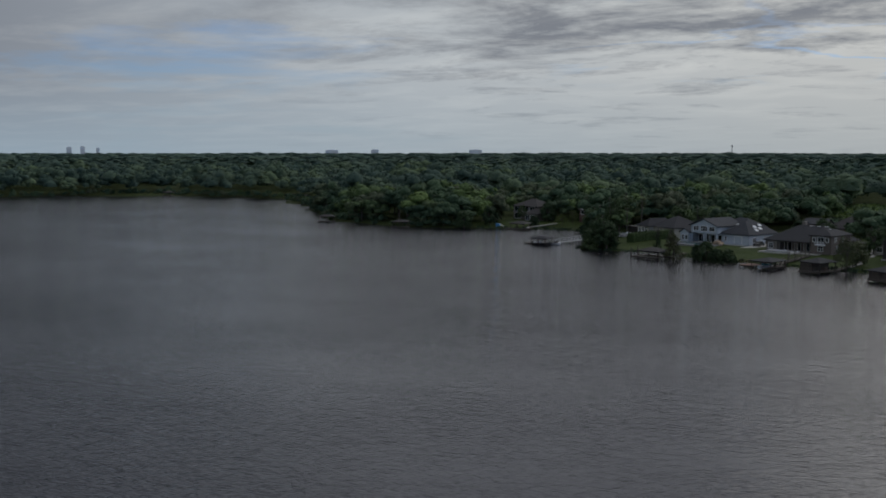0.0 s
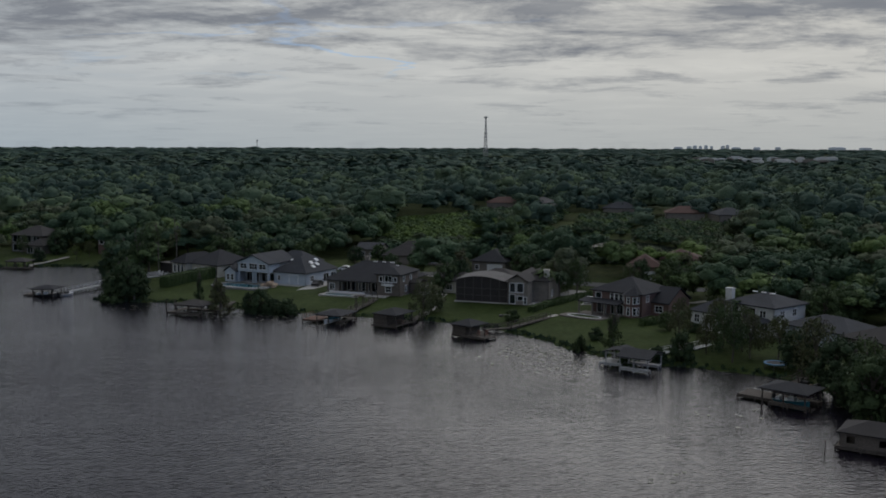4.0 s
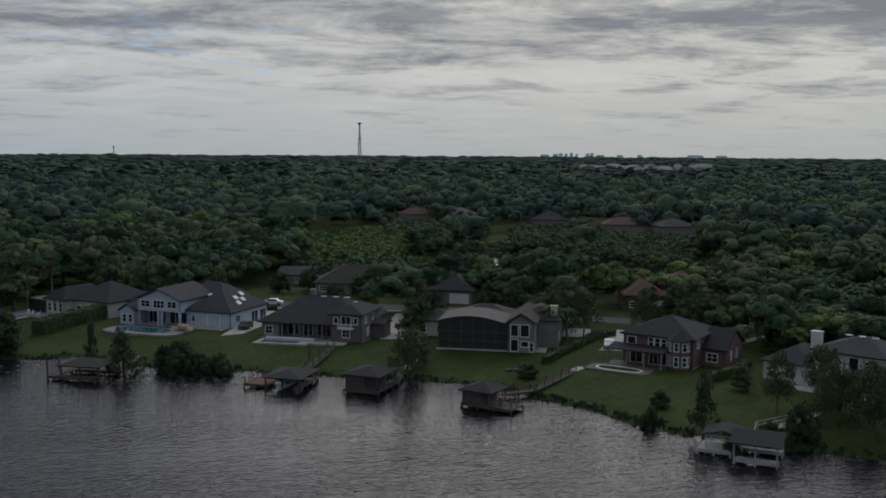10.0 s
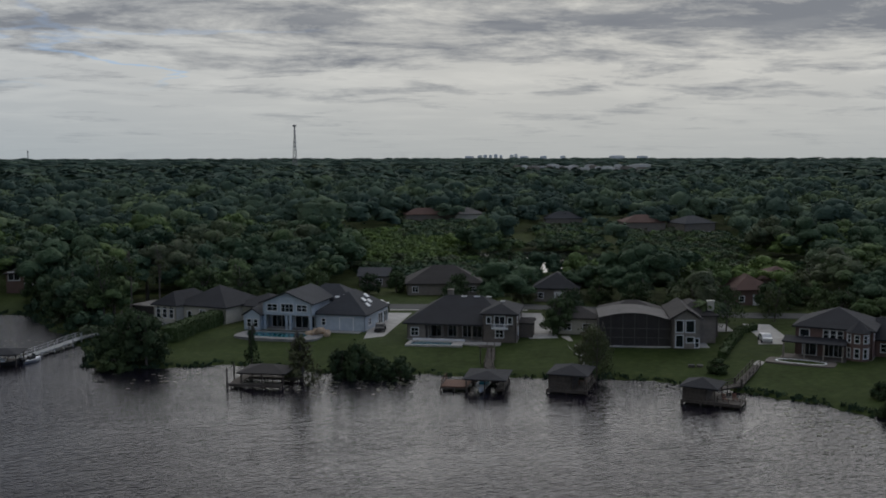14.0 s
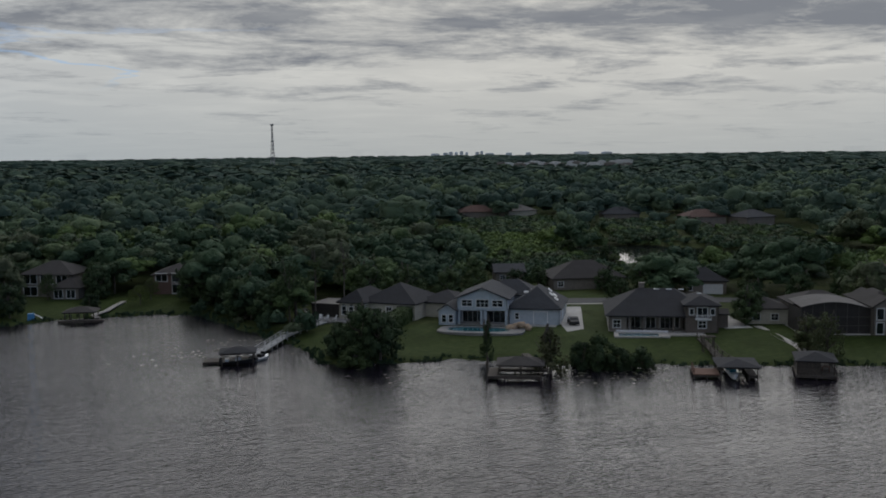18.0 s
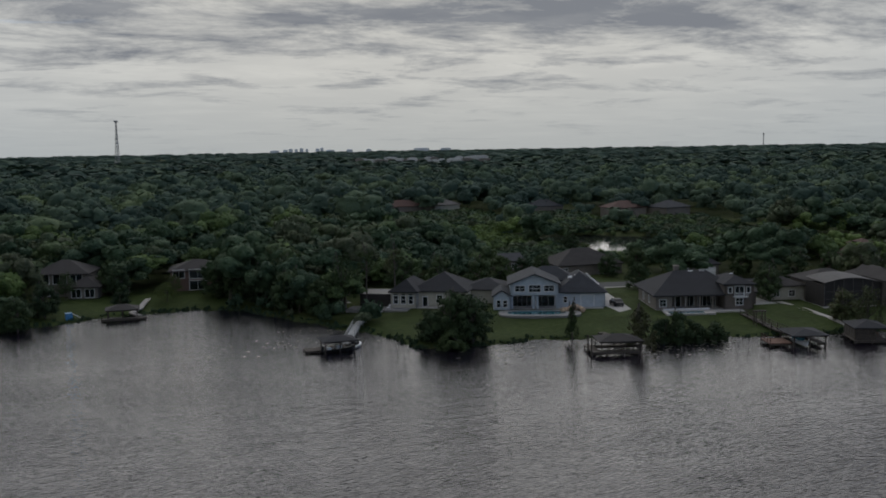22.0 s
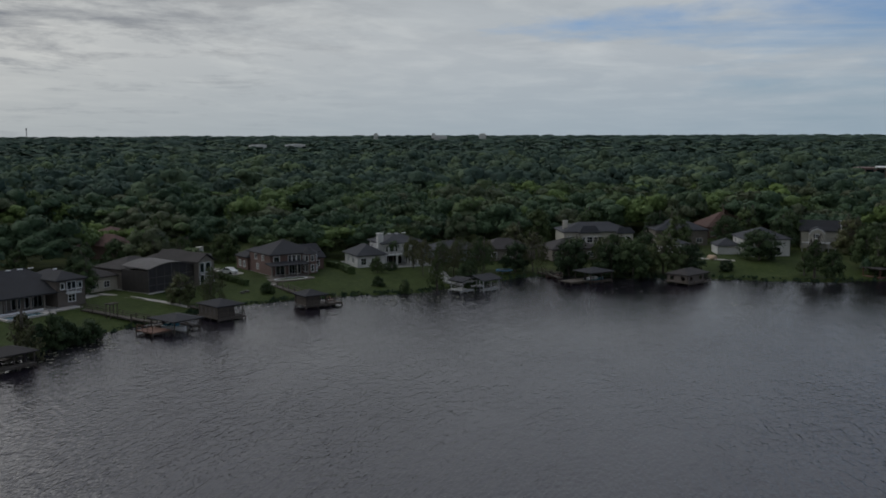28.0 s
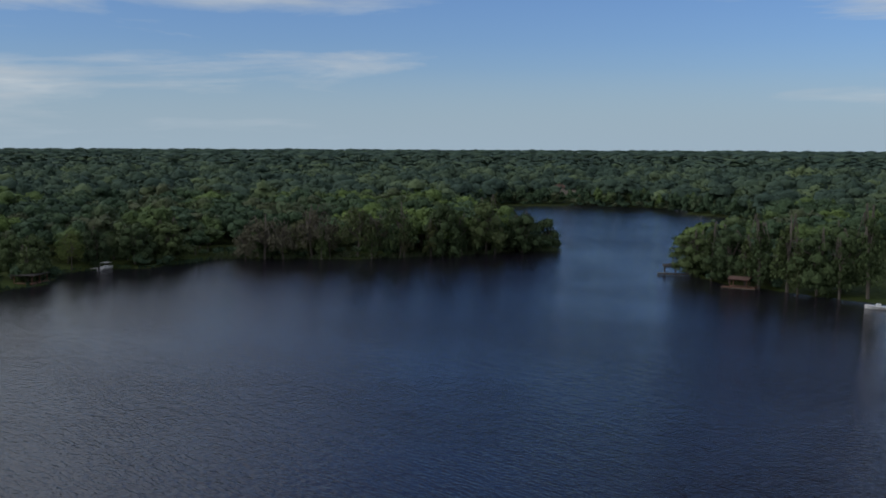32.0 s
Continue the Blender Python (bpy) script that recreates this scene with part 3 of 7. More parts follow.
# clump cores without their unseen undersides
ICO1, ICO2 = [(v, f[v[f].mean(1)[:, 2] > -0.4]) for v, f in (ICO1, ICO2)]


def crown_template(rs, radius, height, clumps, cards, card, core=ICO1, spread=1.0, flat=0.75, rugged=1.0, trim=0.86, lump=(0.40, 0.56)):
    """A crown of unit make: clump cores with loose leaf sprays about them. Returns triangles' vertices and faces, base at z = 0."""
    vs, fs = [], []
    n = 0
    for k in range(clumps):
        a = rs.uniform(0, 2 * math.pi)
        r = radius * 0.62 * math.sqrt(rs.uniform(0, 1)) * spread
        zz = height * (0.30 + 0.5 * rs.uniform(0, 1) * (1 - 0.45 * (r / radius) ** 2))
        if k == 0:
            r, zz = 0, height * 0.55
        c = np.array([r * math.cos(a), r * math.sin(a), zz])
        s = np.array([1, 1, flat]) * radius * rs.uniform(*lump) * (1.15 if k == 0 else 1)
        v, f = core
        uneven = 1 + rs.uniform(-0.26, 0.22, len(v))[:, None] * rugged
        vs.append(c + v * s * uneven * trim)
        fs.append(f + n)
        n += len(v)
        for q in range(cards):
            d = rs.normal(size=3)
            d[2] = abs(d[2]) * 0.9 - 0.25
            d /= np.linalg.norm(d)
            p = c + d * s * rs.uniform(0.72, 1.15)
            nrm = d + rs.normal(size=3) * 0.5
            nrm /= np.linalg.norm(nrm)
            t = np.cross(nrm, rs.normal(size=3))
            t /= np.linalg.norm(t)
            b = np.cross(nrm, t)
            w = card * rs.uniform(0.6, 1.35)
            vs.append(np.array([p - t * w - b * w * 0.3, p + t * w * 0.2 - b * w * 0.75, p + t * w + b * w * 0.35, p - t * w * 0.3 + b * w * 0.8]))
            fs.append(np.array([[0, 1, 2], [0, 2, 3]]) + n)
            n += 4
    return np.concatenate(vs), np.concatenate(fs)


def joined(name, templates, pick, place, scale, turn, tone, mat, label):
    """All copies of the templates as one mesh of kind stuff."""
    V, F, T = [], [], []
    base = 0
    for k, (v, f) in enumerate(templates):
        sel = np.where(pick == k)[0]
        if not len(sel):
            continue
        c, s = np.cos(turn[sel]), np.sin(turn[sel])
        x = v[None, :, 0] * scale[sel, 0, None]
        y = v[None, :, 1] * scale[sel, 0, None]
        z = v[None, :, 2] * scale[sel, 1, None]
        w = np.stack([x * c[:, None] - y * s[:, None] + place[sel, 0, None], x * s[:, None] + y * c[:, None] + place[sel, 1, None], z + place[sel, 2, None]], -1)
        V.append(w.reshape(-1, 3))
        F.append((f[None] + (base + np.arange(len(sel)) * len(v))[:, None, None]).reshape(-1, 3))
        T.append(np.repeat(tone[sel], len(v)))
        base += len(sel) * len(v)
    V, F, T = np.concatenate(V).astype(np.float32), np.concatenate(F).astype(np.int32), np.concatenate(T).astype(np.float32)
    me = bpy.data.meshes.new(name)
    me.vertices.add(len(V))
    me.vertices.foreach_set("co", V.ravel())
    me.loops.add(F.size)
    me.loops.foreach_set("vertex_index", F.ravel())
    me.polygons.add(len(F))
    me.polygons.foreach_set("loop_start", np.arange(0, F.size, 3, dtype=np.int32))
    me.polygons.foreach_set("use_smooth", np.ones(len(F), bool))
    at = me.attributes.new("tone", "FLOAT", "POINT")
    at.data.foreach_set("value", T)
    me.update()
    me.materials.append(M[mat])
    return tagged(new(name, me), label, "trees", kind="stuff")


rs = np.random.RandomState(5)
# no wild trees on: houses, drives, open plots and camera sight lines (centre and radius)
OPEN = [(-39.2, 268.3, 14), (-28.2, 265.7, 14), (-58.6, 279.7, 14), (-48, 289.8, 8), (-12.4, 255.7, 13), (-1.4, 253.3, 13), (18.7, 244.5, 12), (29, 245.4, 13), (44.6, 221, 12), (57, 221, 12), (70.4, 199.4, 12), (69.8, 189.6, 12), (81.4, 180.3, 13), (4, 310, 13), (-2, 298, 9), (-9.2, 325, 5), (26.4, 291, 8), (22.2, 281.4, 8), (66.1, 270.6, 6), (65, 262, 4),
        (77.9, 279.1, 6), (-121.7, 344.1, 11), (-91.8, 336.8, 11), (-16.3, 282.2, 12), (10.1, 260.4, 9), (43.2, 241.1, 6), (49.6, 245.3, 6), (56, 524, 9), (77, 522, 9), (107, 480, 9), (129.5, 446, 9), (148, 436, 9), (55, 508, 5), (72, 505, 5), (102, 464, 5), (124, 431, 5),
        (66, 262, 9), (60, 252, 8), (8.4, 303, 5), (6.5, 293.2, 7), (62.3, 251.5, 8), (150.6, 116, 12), (296.2, -142.6, 16), (323.2, -158.5, 16), (245.8, -319.5, 14), (175.7, -358.6, 14), (-289.3, 496.2, 16), (-316.4, 538.8, 14), (470.1, -8.3, 26), (439.8, -3.4, 20), (467.7, -53.2, 22)]
# low planting only: the plots on the eastern shore
PLOTS = np.array([(65.2, 180), (61.2, 130.6), (65, 120.7), (64, 83.4), (72, 73.2), (94.3, 68.5), (118.8, 73.7), (135.4, 84.9), (138.6, 126.3), (131.5, 165), (103.5, 176.4), (84, 189.9)])
# the open bank between the camera and the pond
VISTA = np.array([(4, 338), (14, 318), (37.7, 304), (66, 296), (97.2, 291.9), (119, 317.6), (116.2, 357.8), (92.8, 405), (59, 420.7), (32.8, 414.4), (46.9, 379.5), (21.6, 356.8)])
# the bright marsh beyond the pond, its near end cleared for the camera's view
MARSH = np.array([(-8, 318), (-8, 400), (2, 468), (40, 505), (62, 470), (52, 428), (36, 402), (27, 320)])
# lanes of low growth cleared along camera sight lines to the houses behind
LANES, WILD_OFF = [], list(OPEN)
for a, b in ((56, 524), (77, 522), (107, 480), (129.5, 446), (148, 436)):
    d = math.hypot(a + 38, b - 69)
    LANES += [(a - (a + 38) / d * k, b - (b - 69) / d * k, 12) for k in (12, 24, 36, 48, 60, 72)]
# short gaps in the trees along camera sight lines to the second row of houses
for a, b in ((4, 303), (25.4, 286), (66, 268.6), (-9.4, 322)):
    d = math.hypot(a + 38, b - 69)
    OPEN += [(a - (a + 38) / d * k, b - (b - 69) / d * k, 7) for k in (5, 14, 23)]
for k in (24, 44, 64, 84):
    OPEN.append((448 - 0.97 * k, -3 + 0.24 * k, 14))
OPEN += LANES
ROADS = [[(-67.2, 301), (-20.9, 291.9), (17.1, 280.4), (57.3, 255.8), (123.5, 236.1)], [(-15.8, 292.7), (-7.5, 336.6), (17.3, 387.8)], [(123.5, 236.1), (170.5, 337.2), (162.9, 432.7)], [(34.2, 488), (100.9, 450.3), (162.5, 417)]]


def free(x, y, shore=3.0, pond=4.0):
    ok = (shore_distance(LAKE, x, y) > shore) & (shore_distance(POND, x, y) > pond)
    for poly in (*LAWNS, PLOTS, VISTA, MARSH):
        ok &= ~inside(poly, x, y)
    for a, b, r in OPEN:
        ok &= np.hypot(x - a, y - b) > r
    for line in ROADS:
        for p, q in zip(line, line[1:]):
            p, q = np.array(p, float), np.array(q, float)
            e = q - p
            t = np.clip(((x - p[0]) * e[0] + (y - p[1]) * e[1]) / (e @ e), 0, 1)
            ok &= np.hypot(x - p[0] - t * e[0], y - p[1] - t * e[1]) > 6.5
    # glades
    return ok & (wobble(x + 40, y, 17) * wobble(y, x + 9, 29) < 0.55)


def scatter(lo, hi, step, jitter=0.46):
    """Points in a ring about the camera's ground, in the part of the round that it faces."""
    c = np.array([-70.0, 90.0])
    g = np.arange(-hi, hi, step)
    a, b = np.meshgrid(g, g)
    a, b = a.ravel() + rs.uniform(-jitter, jitter, a.size) * step, b.ravel() + rs.uniform(-jitter, jitter, a.size) * step
    r = np.hypot(a, b)
    az = np.degrees(np.arctan2(a, b))
    keep = (r >= lo) & (r < hi) & ((az > -62) & (az < 172))
    x, y = a[keep] + c[0], b[keep] + c[1]
    ok = free(x, y)
    return x[ok], y[ok]


def patchy(x, y):
    """Tone of the canopy: broad patches and single trees apart."""
    bright = 0.45 * np.exp(-((x - 8) ** 2 + (y - 385) ** 2) / 22.0 ** 2)
    p = 0.5 + 0.25 * wobble(x, y, 60) + 0.18 * wobble(y, x, 23)
    return np.clip(p * 0.40 + rs.uniform(0, 1, x.shape) ** 1.8 * 0.58 + bright, 0, 0.88)


near_t = [crown_template(rs, 1, 1.5, 14, 30, 0.070, ICO2, 1.18, 0.8, 1.2, 0.80, (0.26, 0.42)) for _ in range(8)]
mid_t = [crown_template(rs, 1, 1.5, 3, 16, 0.17) for _ in range(8)]
dome_t = [crown_template(rs, 1, 1.5, 6, 15, 0.080, ICO1, 0.9, 0.8, 0.8, 0.78, (0.36, 0.54)) for _ in range(9)]
far_t = [crown_template(rs, 1, 1.4, 2, 5, 0.3) for _ in range(6)]
hazy_t = [crown_template(rs, 1, 1.4, 1, 0, 0.2) for _ in range(4)]
trunk_v = np.array([[math.cos(t) * r, math.sin(t) * r, z] for z, r in ((-0.3, 0.06), (0.75, 0.03)) for t in (0, 1.57, 3.14, 4.71)])
trunk_f = np.array([[k, (k + 1) % 4, 4 + (k + 1) % 4] for k in range(4)] + [[k, 4 + (k + 1) % 4, 4 + k] for k in range(4)])


# gardens behind the first row of houses: fewer and lower trees
GARDENS = np.array([(-66, 292), (-60, 264), (0, 262), (30, 245), (70, 205), (112, 190), (126, 250), (116, 300), (40, 345), (-30, 345)])


def woodland(lo, hi, step, templates, size, tall, label, trunks=False, deep=1.0, mat="leaf_haze"):
    x, y = scatter(lo, hi, step)
    keep = ~inside(GARDENS, x, y) | (rs.uniform(0, 1, len(x)) > 0.08)
    x, y = x[keep], y[keep]
    n = len(x)
    s = size * (0.62 + 0.8 * rs.uniform(0, 1, n) ** 1.5) * np.where(inside(GARDENS, x, y), 0.9, 1.0)
    h = s ** 0.6 * size ** 0.4 * rs.uniform(0.75, 1.2, n) * tall * np.where(inside(GARDENS, x, y), 0.88, 1.0)
    z = land_height(x, y) + (rs.uniform(0.2, 2.2, n) if trunks else rs.uniform(0.5, 3.5, n))
    place, size2, turn = np.stack([x, y, z], 1), np.stack([s, h], 1), rs.uniform(0, 6.28, n)
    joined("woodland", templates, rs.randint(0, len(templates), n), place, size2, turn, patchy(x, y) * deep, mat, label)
    if trunks:
        edge = np.abs(shore_distance(LAKE, x, y)) < 30
        joined("tree_trunks", [(trunk_v, trunk_f)], np.zeros(edge.sum(), int), place[edge] - np.array([0, 0, 1.0]), size2[edge], turn[edge], np.zeros(edge.sum()), "bark", "grey trunks of the trees at the water's edge")


woodland(60, 350, 9.2, near_t, 7.6, 0.92, "dense green oak and maple woodland round the lake", True, mat="leaf")
# farther rings: darker tone and the haze-tinted leaf colour
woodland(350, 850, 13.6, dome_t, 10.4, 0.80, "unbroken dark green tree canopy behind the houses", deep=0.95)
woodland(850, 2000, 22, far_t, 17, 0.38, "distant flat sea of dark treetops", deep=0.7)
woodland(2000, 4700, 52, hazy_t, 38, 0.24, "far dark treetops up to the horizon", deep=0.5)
# low scrub on the pond's banks
x, y = rs.uniform(10, 160, 5600), rs.uniform(285, 520, 5600)
lane = np.zeros(x.shape, bool)
for a, b, r in LANES:
    lane |= np.hypot(x - a, y - b) < r
ok = (inside(VISTA, x, y) | lane) & (shore_distance(POND, x, y) > 0.5)
for a, b, r in WILD_OFF:
    ok &= np.hypot(x - a, y - b) > r * 0.8
x, y = x[ok], y[ok]
n = len(x)
s = rs.uniform(1.4, 3.0, n) + np.clip((y - 400) / 30, 0, 1.6)
joined("scrub", mid_t, rs.randint(0, len(mid_t), n), np.stack([x, y, land_height(x, y) - 0.2], 1), np.stack([s, s * 0.75], 1), rs.uniform(0, 6.28, n), rs.uniform(0.2, 0.7, n), "leaf", "low green scrub on the banks of the pond")

x, y = rs.uniform(-8, 65, 1900), rs.uniform(320, 506, 1900)
ok = inside(MARSH, x, y) & (shore_distance(POND, x, y) > 1)
for a, b, r in WILD_OFF:
    ok &= np.hypot(x - a, y - b) > r
x, y = x[ok], y[ok]
n = len(x)
s = rs.uniform(1.6, 3.4, n)
joined("marsh_shrubs", mid_t, rs.randint(0, len(mid_t), n), np.stack([x, y, land_height(x, y) - 0.3], 1), np.stack([s, s * 0.8], 1), rs.uniform(0, 6.28, n), np.clip(0.30 + (y - 345) / 80, 0.25, 0.72) + rs.uniform(-0.1, 0.25, n), "leaf", "bright yellow-green willow scrub on the marsh beyond the pond")


def reed_tuft():
    """Upright blades about a root."""
    vs, fs = [], []
    for k in range(9):
        a, r = rs.uniform(0, 6.28), rs.uniform(0, 0.42)
        p = np.array([r * math.cos(a), r * math.sin(a), 0])
        q = p + np.array([rs.uniform(-0.3, 0.3), rs.uniform(-0.3, 0.3), rs.uniform(0.55, 1.15)])
        t = rs.uniform(0, 3.14)
        w = np.array([math.cos(t), math.sin(t), 0]) * rs.uniform(0.07, 0.14)
        vs.append(np.array([p - w, p + w, q + w * 0.4, q - w * 0.4]))
        fs.append(np.array([[0, 1, 2], [0, 2, 3]]) + 4 * k)
    return np.concatenate(vs), np.concatenate(fs)


def fringe(lo, hi, per_metre, reach_in, reach_out, tall, label, tone=(0.0, 0.35)):
    """Reeds and rank grass along the shore between two corners of its outline."""
    xs, ys = [], []
    for p, q in zip(LAKE[lo:hi], LAKE[lo + 1:hi + 1]):
        e = q - p
        k = int(np.hypot(*e) * per_metre)
        t, o = rs.uniform(0, 1, k), rs.uniform(-4, 4, k)
        nn = np.array([-e[1], e[0]]) / np.hypot(*e)
        xs.append(p[0] + e[0] * t + nn[0] * o)
        ys.append(p[1] + e[1] * t + nn[1] * o)
    x, y = np.concatenate(xs), np.concatenate(ys)
    d = shore_distance(LAKE, x, y) + 0.9 * wobble(x, y, 3.1) + 0.5 * wobble(y, x, 1.3)
    thick = 0.55 + 0.45 * wobble(x, y, 5.5)
    ok = (d > -reach_out * thick) & (d < reach_in)
    x, y, thick = x[ok], y[ok], thick[ok]
    h = tall * (0.5 + 0.5 * thick) * rs.uniform(0.6, 1.2, len(x))
    tufts = [reed_tuft() for _ in range(6)]
    joined("reeds", tufts, rs.randint(0, 6, len(x)), np.stack([x, y, np.maximum(land_height(x, y), -0.3) - 0.05], 1), np.stack([np.full(len(x), 1.0), h], 1), rs.uniform(0, 6.28, len(x)), rs.uniform(*tone, len(x)), "leaf", label)


SHORE = lambda x, y: int(np.argmin(np.hypot(LAKE[:, 0] - x, LAKE[:, 1] - y)))
fringe(SHORE(-137, 307), SHORE(-72.8, 248.2), 10, 1.6, 1.2, 0.9, "dark reeds along the wooded shore")
fringe(SHORE(-72.8, 248.2), SHORE(22.2, 203.8), 11, 1.3, 0.9, 0.75, "dark rank grass at the foot of the lawns")
fringe(SHORE(22.2, 203.8), SHORE(64.1, 156.5), 14, 1.5, 1.0, 0.8, "tall dark reeds below the brick house")
fringe(SHORE(64.1, 156.5), SHORE(94.5, 15.3), 10, 1.6, 1.0, 0.8, "dark reeds along the eastern shore")
fringe(SHORE(94.5, 15.3), SHORE(55.8, -90.9), 12, 2.2, 2.4, 1.3, "pale tan reeds at the foot of the wooded spit", (0.44, 0.60))


def undergrowth(lo, hi, per_metre, label):
    """Bushes that close the foot of the wooded shore."""
    xs, ys = [], []
    for p, q in zip(LAKE[lo:hi], LAKE[lo + 1:hi + 1]):
        e = q - p
        k = int(np.hypot(*e) * per_metre) + 1
        t, o = rs.uniform(0, 1, k), rs.uniform(-8, 8, k)
        nn = np.array([-e[1], e[0]]) / np.hypot(*e)
        xs.append(p[0] + e[0] * t + nn[0] * o)
        ys.append(p[1] + e[1] * t + nn[1] * o)
    x, y = np.concatenate(xs), np.concatenate(ys)
    d = shore_distance(LAKE, x, y)
    ok = (d > 0.3) & (d < 8)
    for poly in LAWNS:
        ok &= ~inside(poly, x, y)
    x, y, d = x[ok], y[ok], d[ok]
    n = len(x)
    s = rs.uniform(1.4, 2.6, n) + 0.12 * d
    joined("undergrowth", mid_t, rs.randint(0, len(mid_t), n), np.stack([x, y, land_height(x, y) - 0.5], 1), np.stack([s, s * rs.uniform(0.8, 1.3, n)], 1), rs.uniform(0, 6.28, n), patchy(x, y) * 0.8, "leaf", label)


undergrowth(SHORE(-700, 330), SHORE(-75, 243), 1.2, "bushes along the wooded western shore")
undergrowth(SHORE(70, 118), SHORE(-320, -90), 1.4, "bushes at the foot of the wooded point")



def bank_trees(lo, hi, per_metre, label):
    """Full-grown trees that stand along the water's edge."""
    xs, ys = [], []
    for p, q in zip(LAKE[lo:hi], LAKE[lo + 1:hi + 1]):
        e = q - p
        k = int(np.hypot(*e) * per_metre) + 1
        t, o = rs.uniform(0, 1, k), rs.uniform(-14, 14, k)
        nn = np.array([-e[1], e[0]]) / np.hypot(*e)
        xs.append(p[0] + e[0] * t + nn[0] * o)
        ys.append(p[1] + e[1] * t + nn[1] * o)
    x, y = np.concatenate(xs), np.concatenate(ys)
    ok = (shore_distance(LAKE, x, y) > 1.5)
    for a, b, r in WILD_OFF:
        ok &= np.hypot(x - a, y - b) > r * 0.7
    x, y = x[ok], y[ok]
    n = len(x)
    s = rs.uniform(2.6, 4.6, n)
    joined("bank_trees", near_t, rs.randint(0, len(near_t), n), np.stack([x, y, land_height(x, y) + 0.2], 1), np.stack([s, rs.uniform(4.5, 7.5, n)], 1), rs.uniform(0, 6.28, n), patchy(x, y), "leaf", label)


bank_trees(SHORE(105.9, -116.4), SHORE(-6.3, -112.6), 0.7, "close row of trees along the far bank of the inlet")

# ---- houses ----


def plate(us, zs, solid, thick):
    """A connected upright plate in the x-z plane made of the solid cells of a grid, its outside towards -y."""
    bd, seen = Build(), {}

    def vert(i, k, side):
        if (i, k, side) not in seen:
            seen[i, k, side] = len(bd.v)
            bd.v.append((us[i], thick * side, zs[k]))
        return seen[i, k, side]

    for i in range(len(us) - 1):
        for k in range(len(zs) - 1):
            if not solid(i, k):
                continue
            q = [(i, k), (i + 1, k), (i + 1, k + 1), (i, k + 1)]
            bd.f.append(tuple(vert(*p, 0) for p in q))
            bd.f.append(tuple(vert(*p, 1) for p in reversed(q)))
            for e, (di, dk) in enumerate(((0, -1), (1, 0), (0, 1), (-1, 0))):
                a, b = i + di, k + dk
                if not (0 <= a < len(us) - 1 and 0 <= b < len(zs) - 1 and solid(a, b)):
                    p0, p1 = q[e], q[(e + 1) % 4]
                    bd.f.append((vert(*p1, 0), vert(*p0, 0), vert(*p0, 1), vert(*p1, 1)))
    return bd


def wall_face(length, z0, z1, thick, openings):
    """An upright wall with real openings: (along, up, width, height)."""
    us = sorted({0, length, *[o[0] for o in openings], *[o[0] + o[2] for o in openings]})
    zs = sorted({z0, z1, *[o[1] for o in openings], *[o[1] + o[3] for o in openings]})

    def solid(i, k):
        um, wm = (us[i] + us[i + 1]) / 2, (zs[k] + zs[k + 1]) / 2
        return not any(o[0] < um < o[0] + o[2] and o[1] < wm < o[1] + o[3] for o in openings)

    return plate(us, zs, solid, thick)


def along(a, b):
    d = Vector(b) - Vector(a)
    return Matrix.Translation((*a, 0)) @ Matrix.Rotation(math.atan2(d.y, d.x), 4, "Z"), d.length


def window_parts(house, a, b, o, frame_mat="trim", bars=1):
    """Frame and panes of one opening of the wall from a to b."""
    m, _ = along(a, b)
    u, z, w, h = o[:4]
    t, bar = 0.09, 0.035
    cols = [(-t, 0.05)]
    for k in range(1, bars + 1):
        cols.append((w * k / (bars + 1) - bar, w * k / (bars + 1) + bar))
    cols.append((w - 0.05, w + t))
    rows = [(-t, 0.05), (h - 0.05, h + t)]
    if 1.2 < h < 2.0:
        rows.insert(1, (h * 0.52 - 0.03, h * 0.52 + 0.03))
    us, zs = [x for c in cols for x in c], [x for r in rows for x in r]
    win = part("window", plate(us, zs, lambda i, k: i % 2 == 0 or k % 2 == 0, 0.14), frame_mat, house)
    win.matrix_basis = m @ Matrix.Translation((u, -0.05, z))
    part("pane", Build().box(0.03, 0.10, 0.03, w - 0.03, 0.12, h - 0.03), "glass", win)
    return win


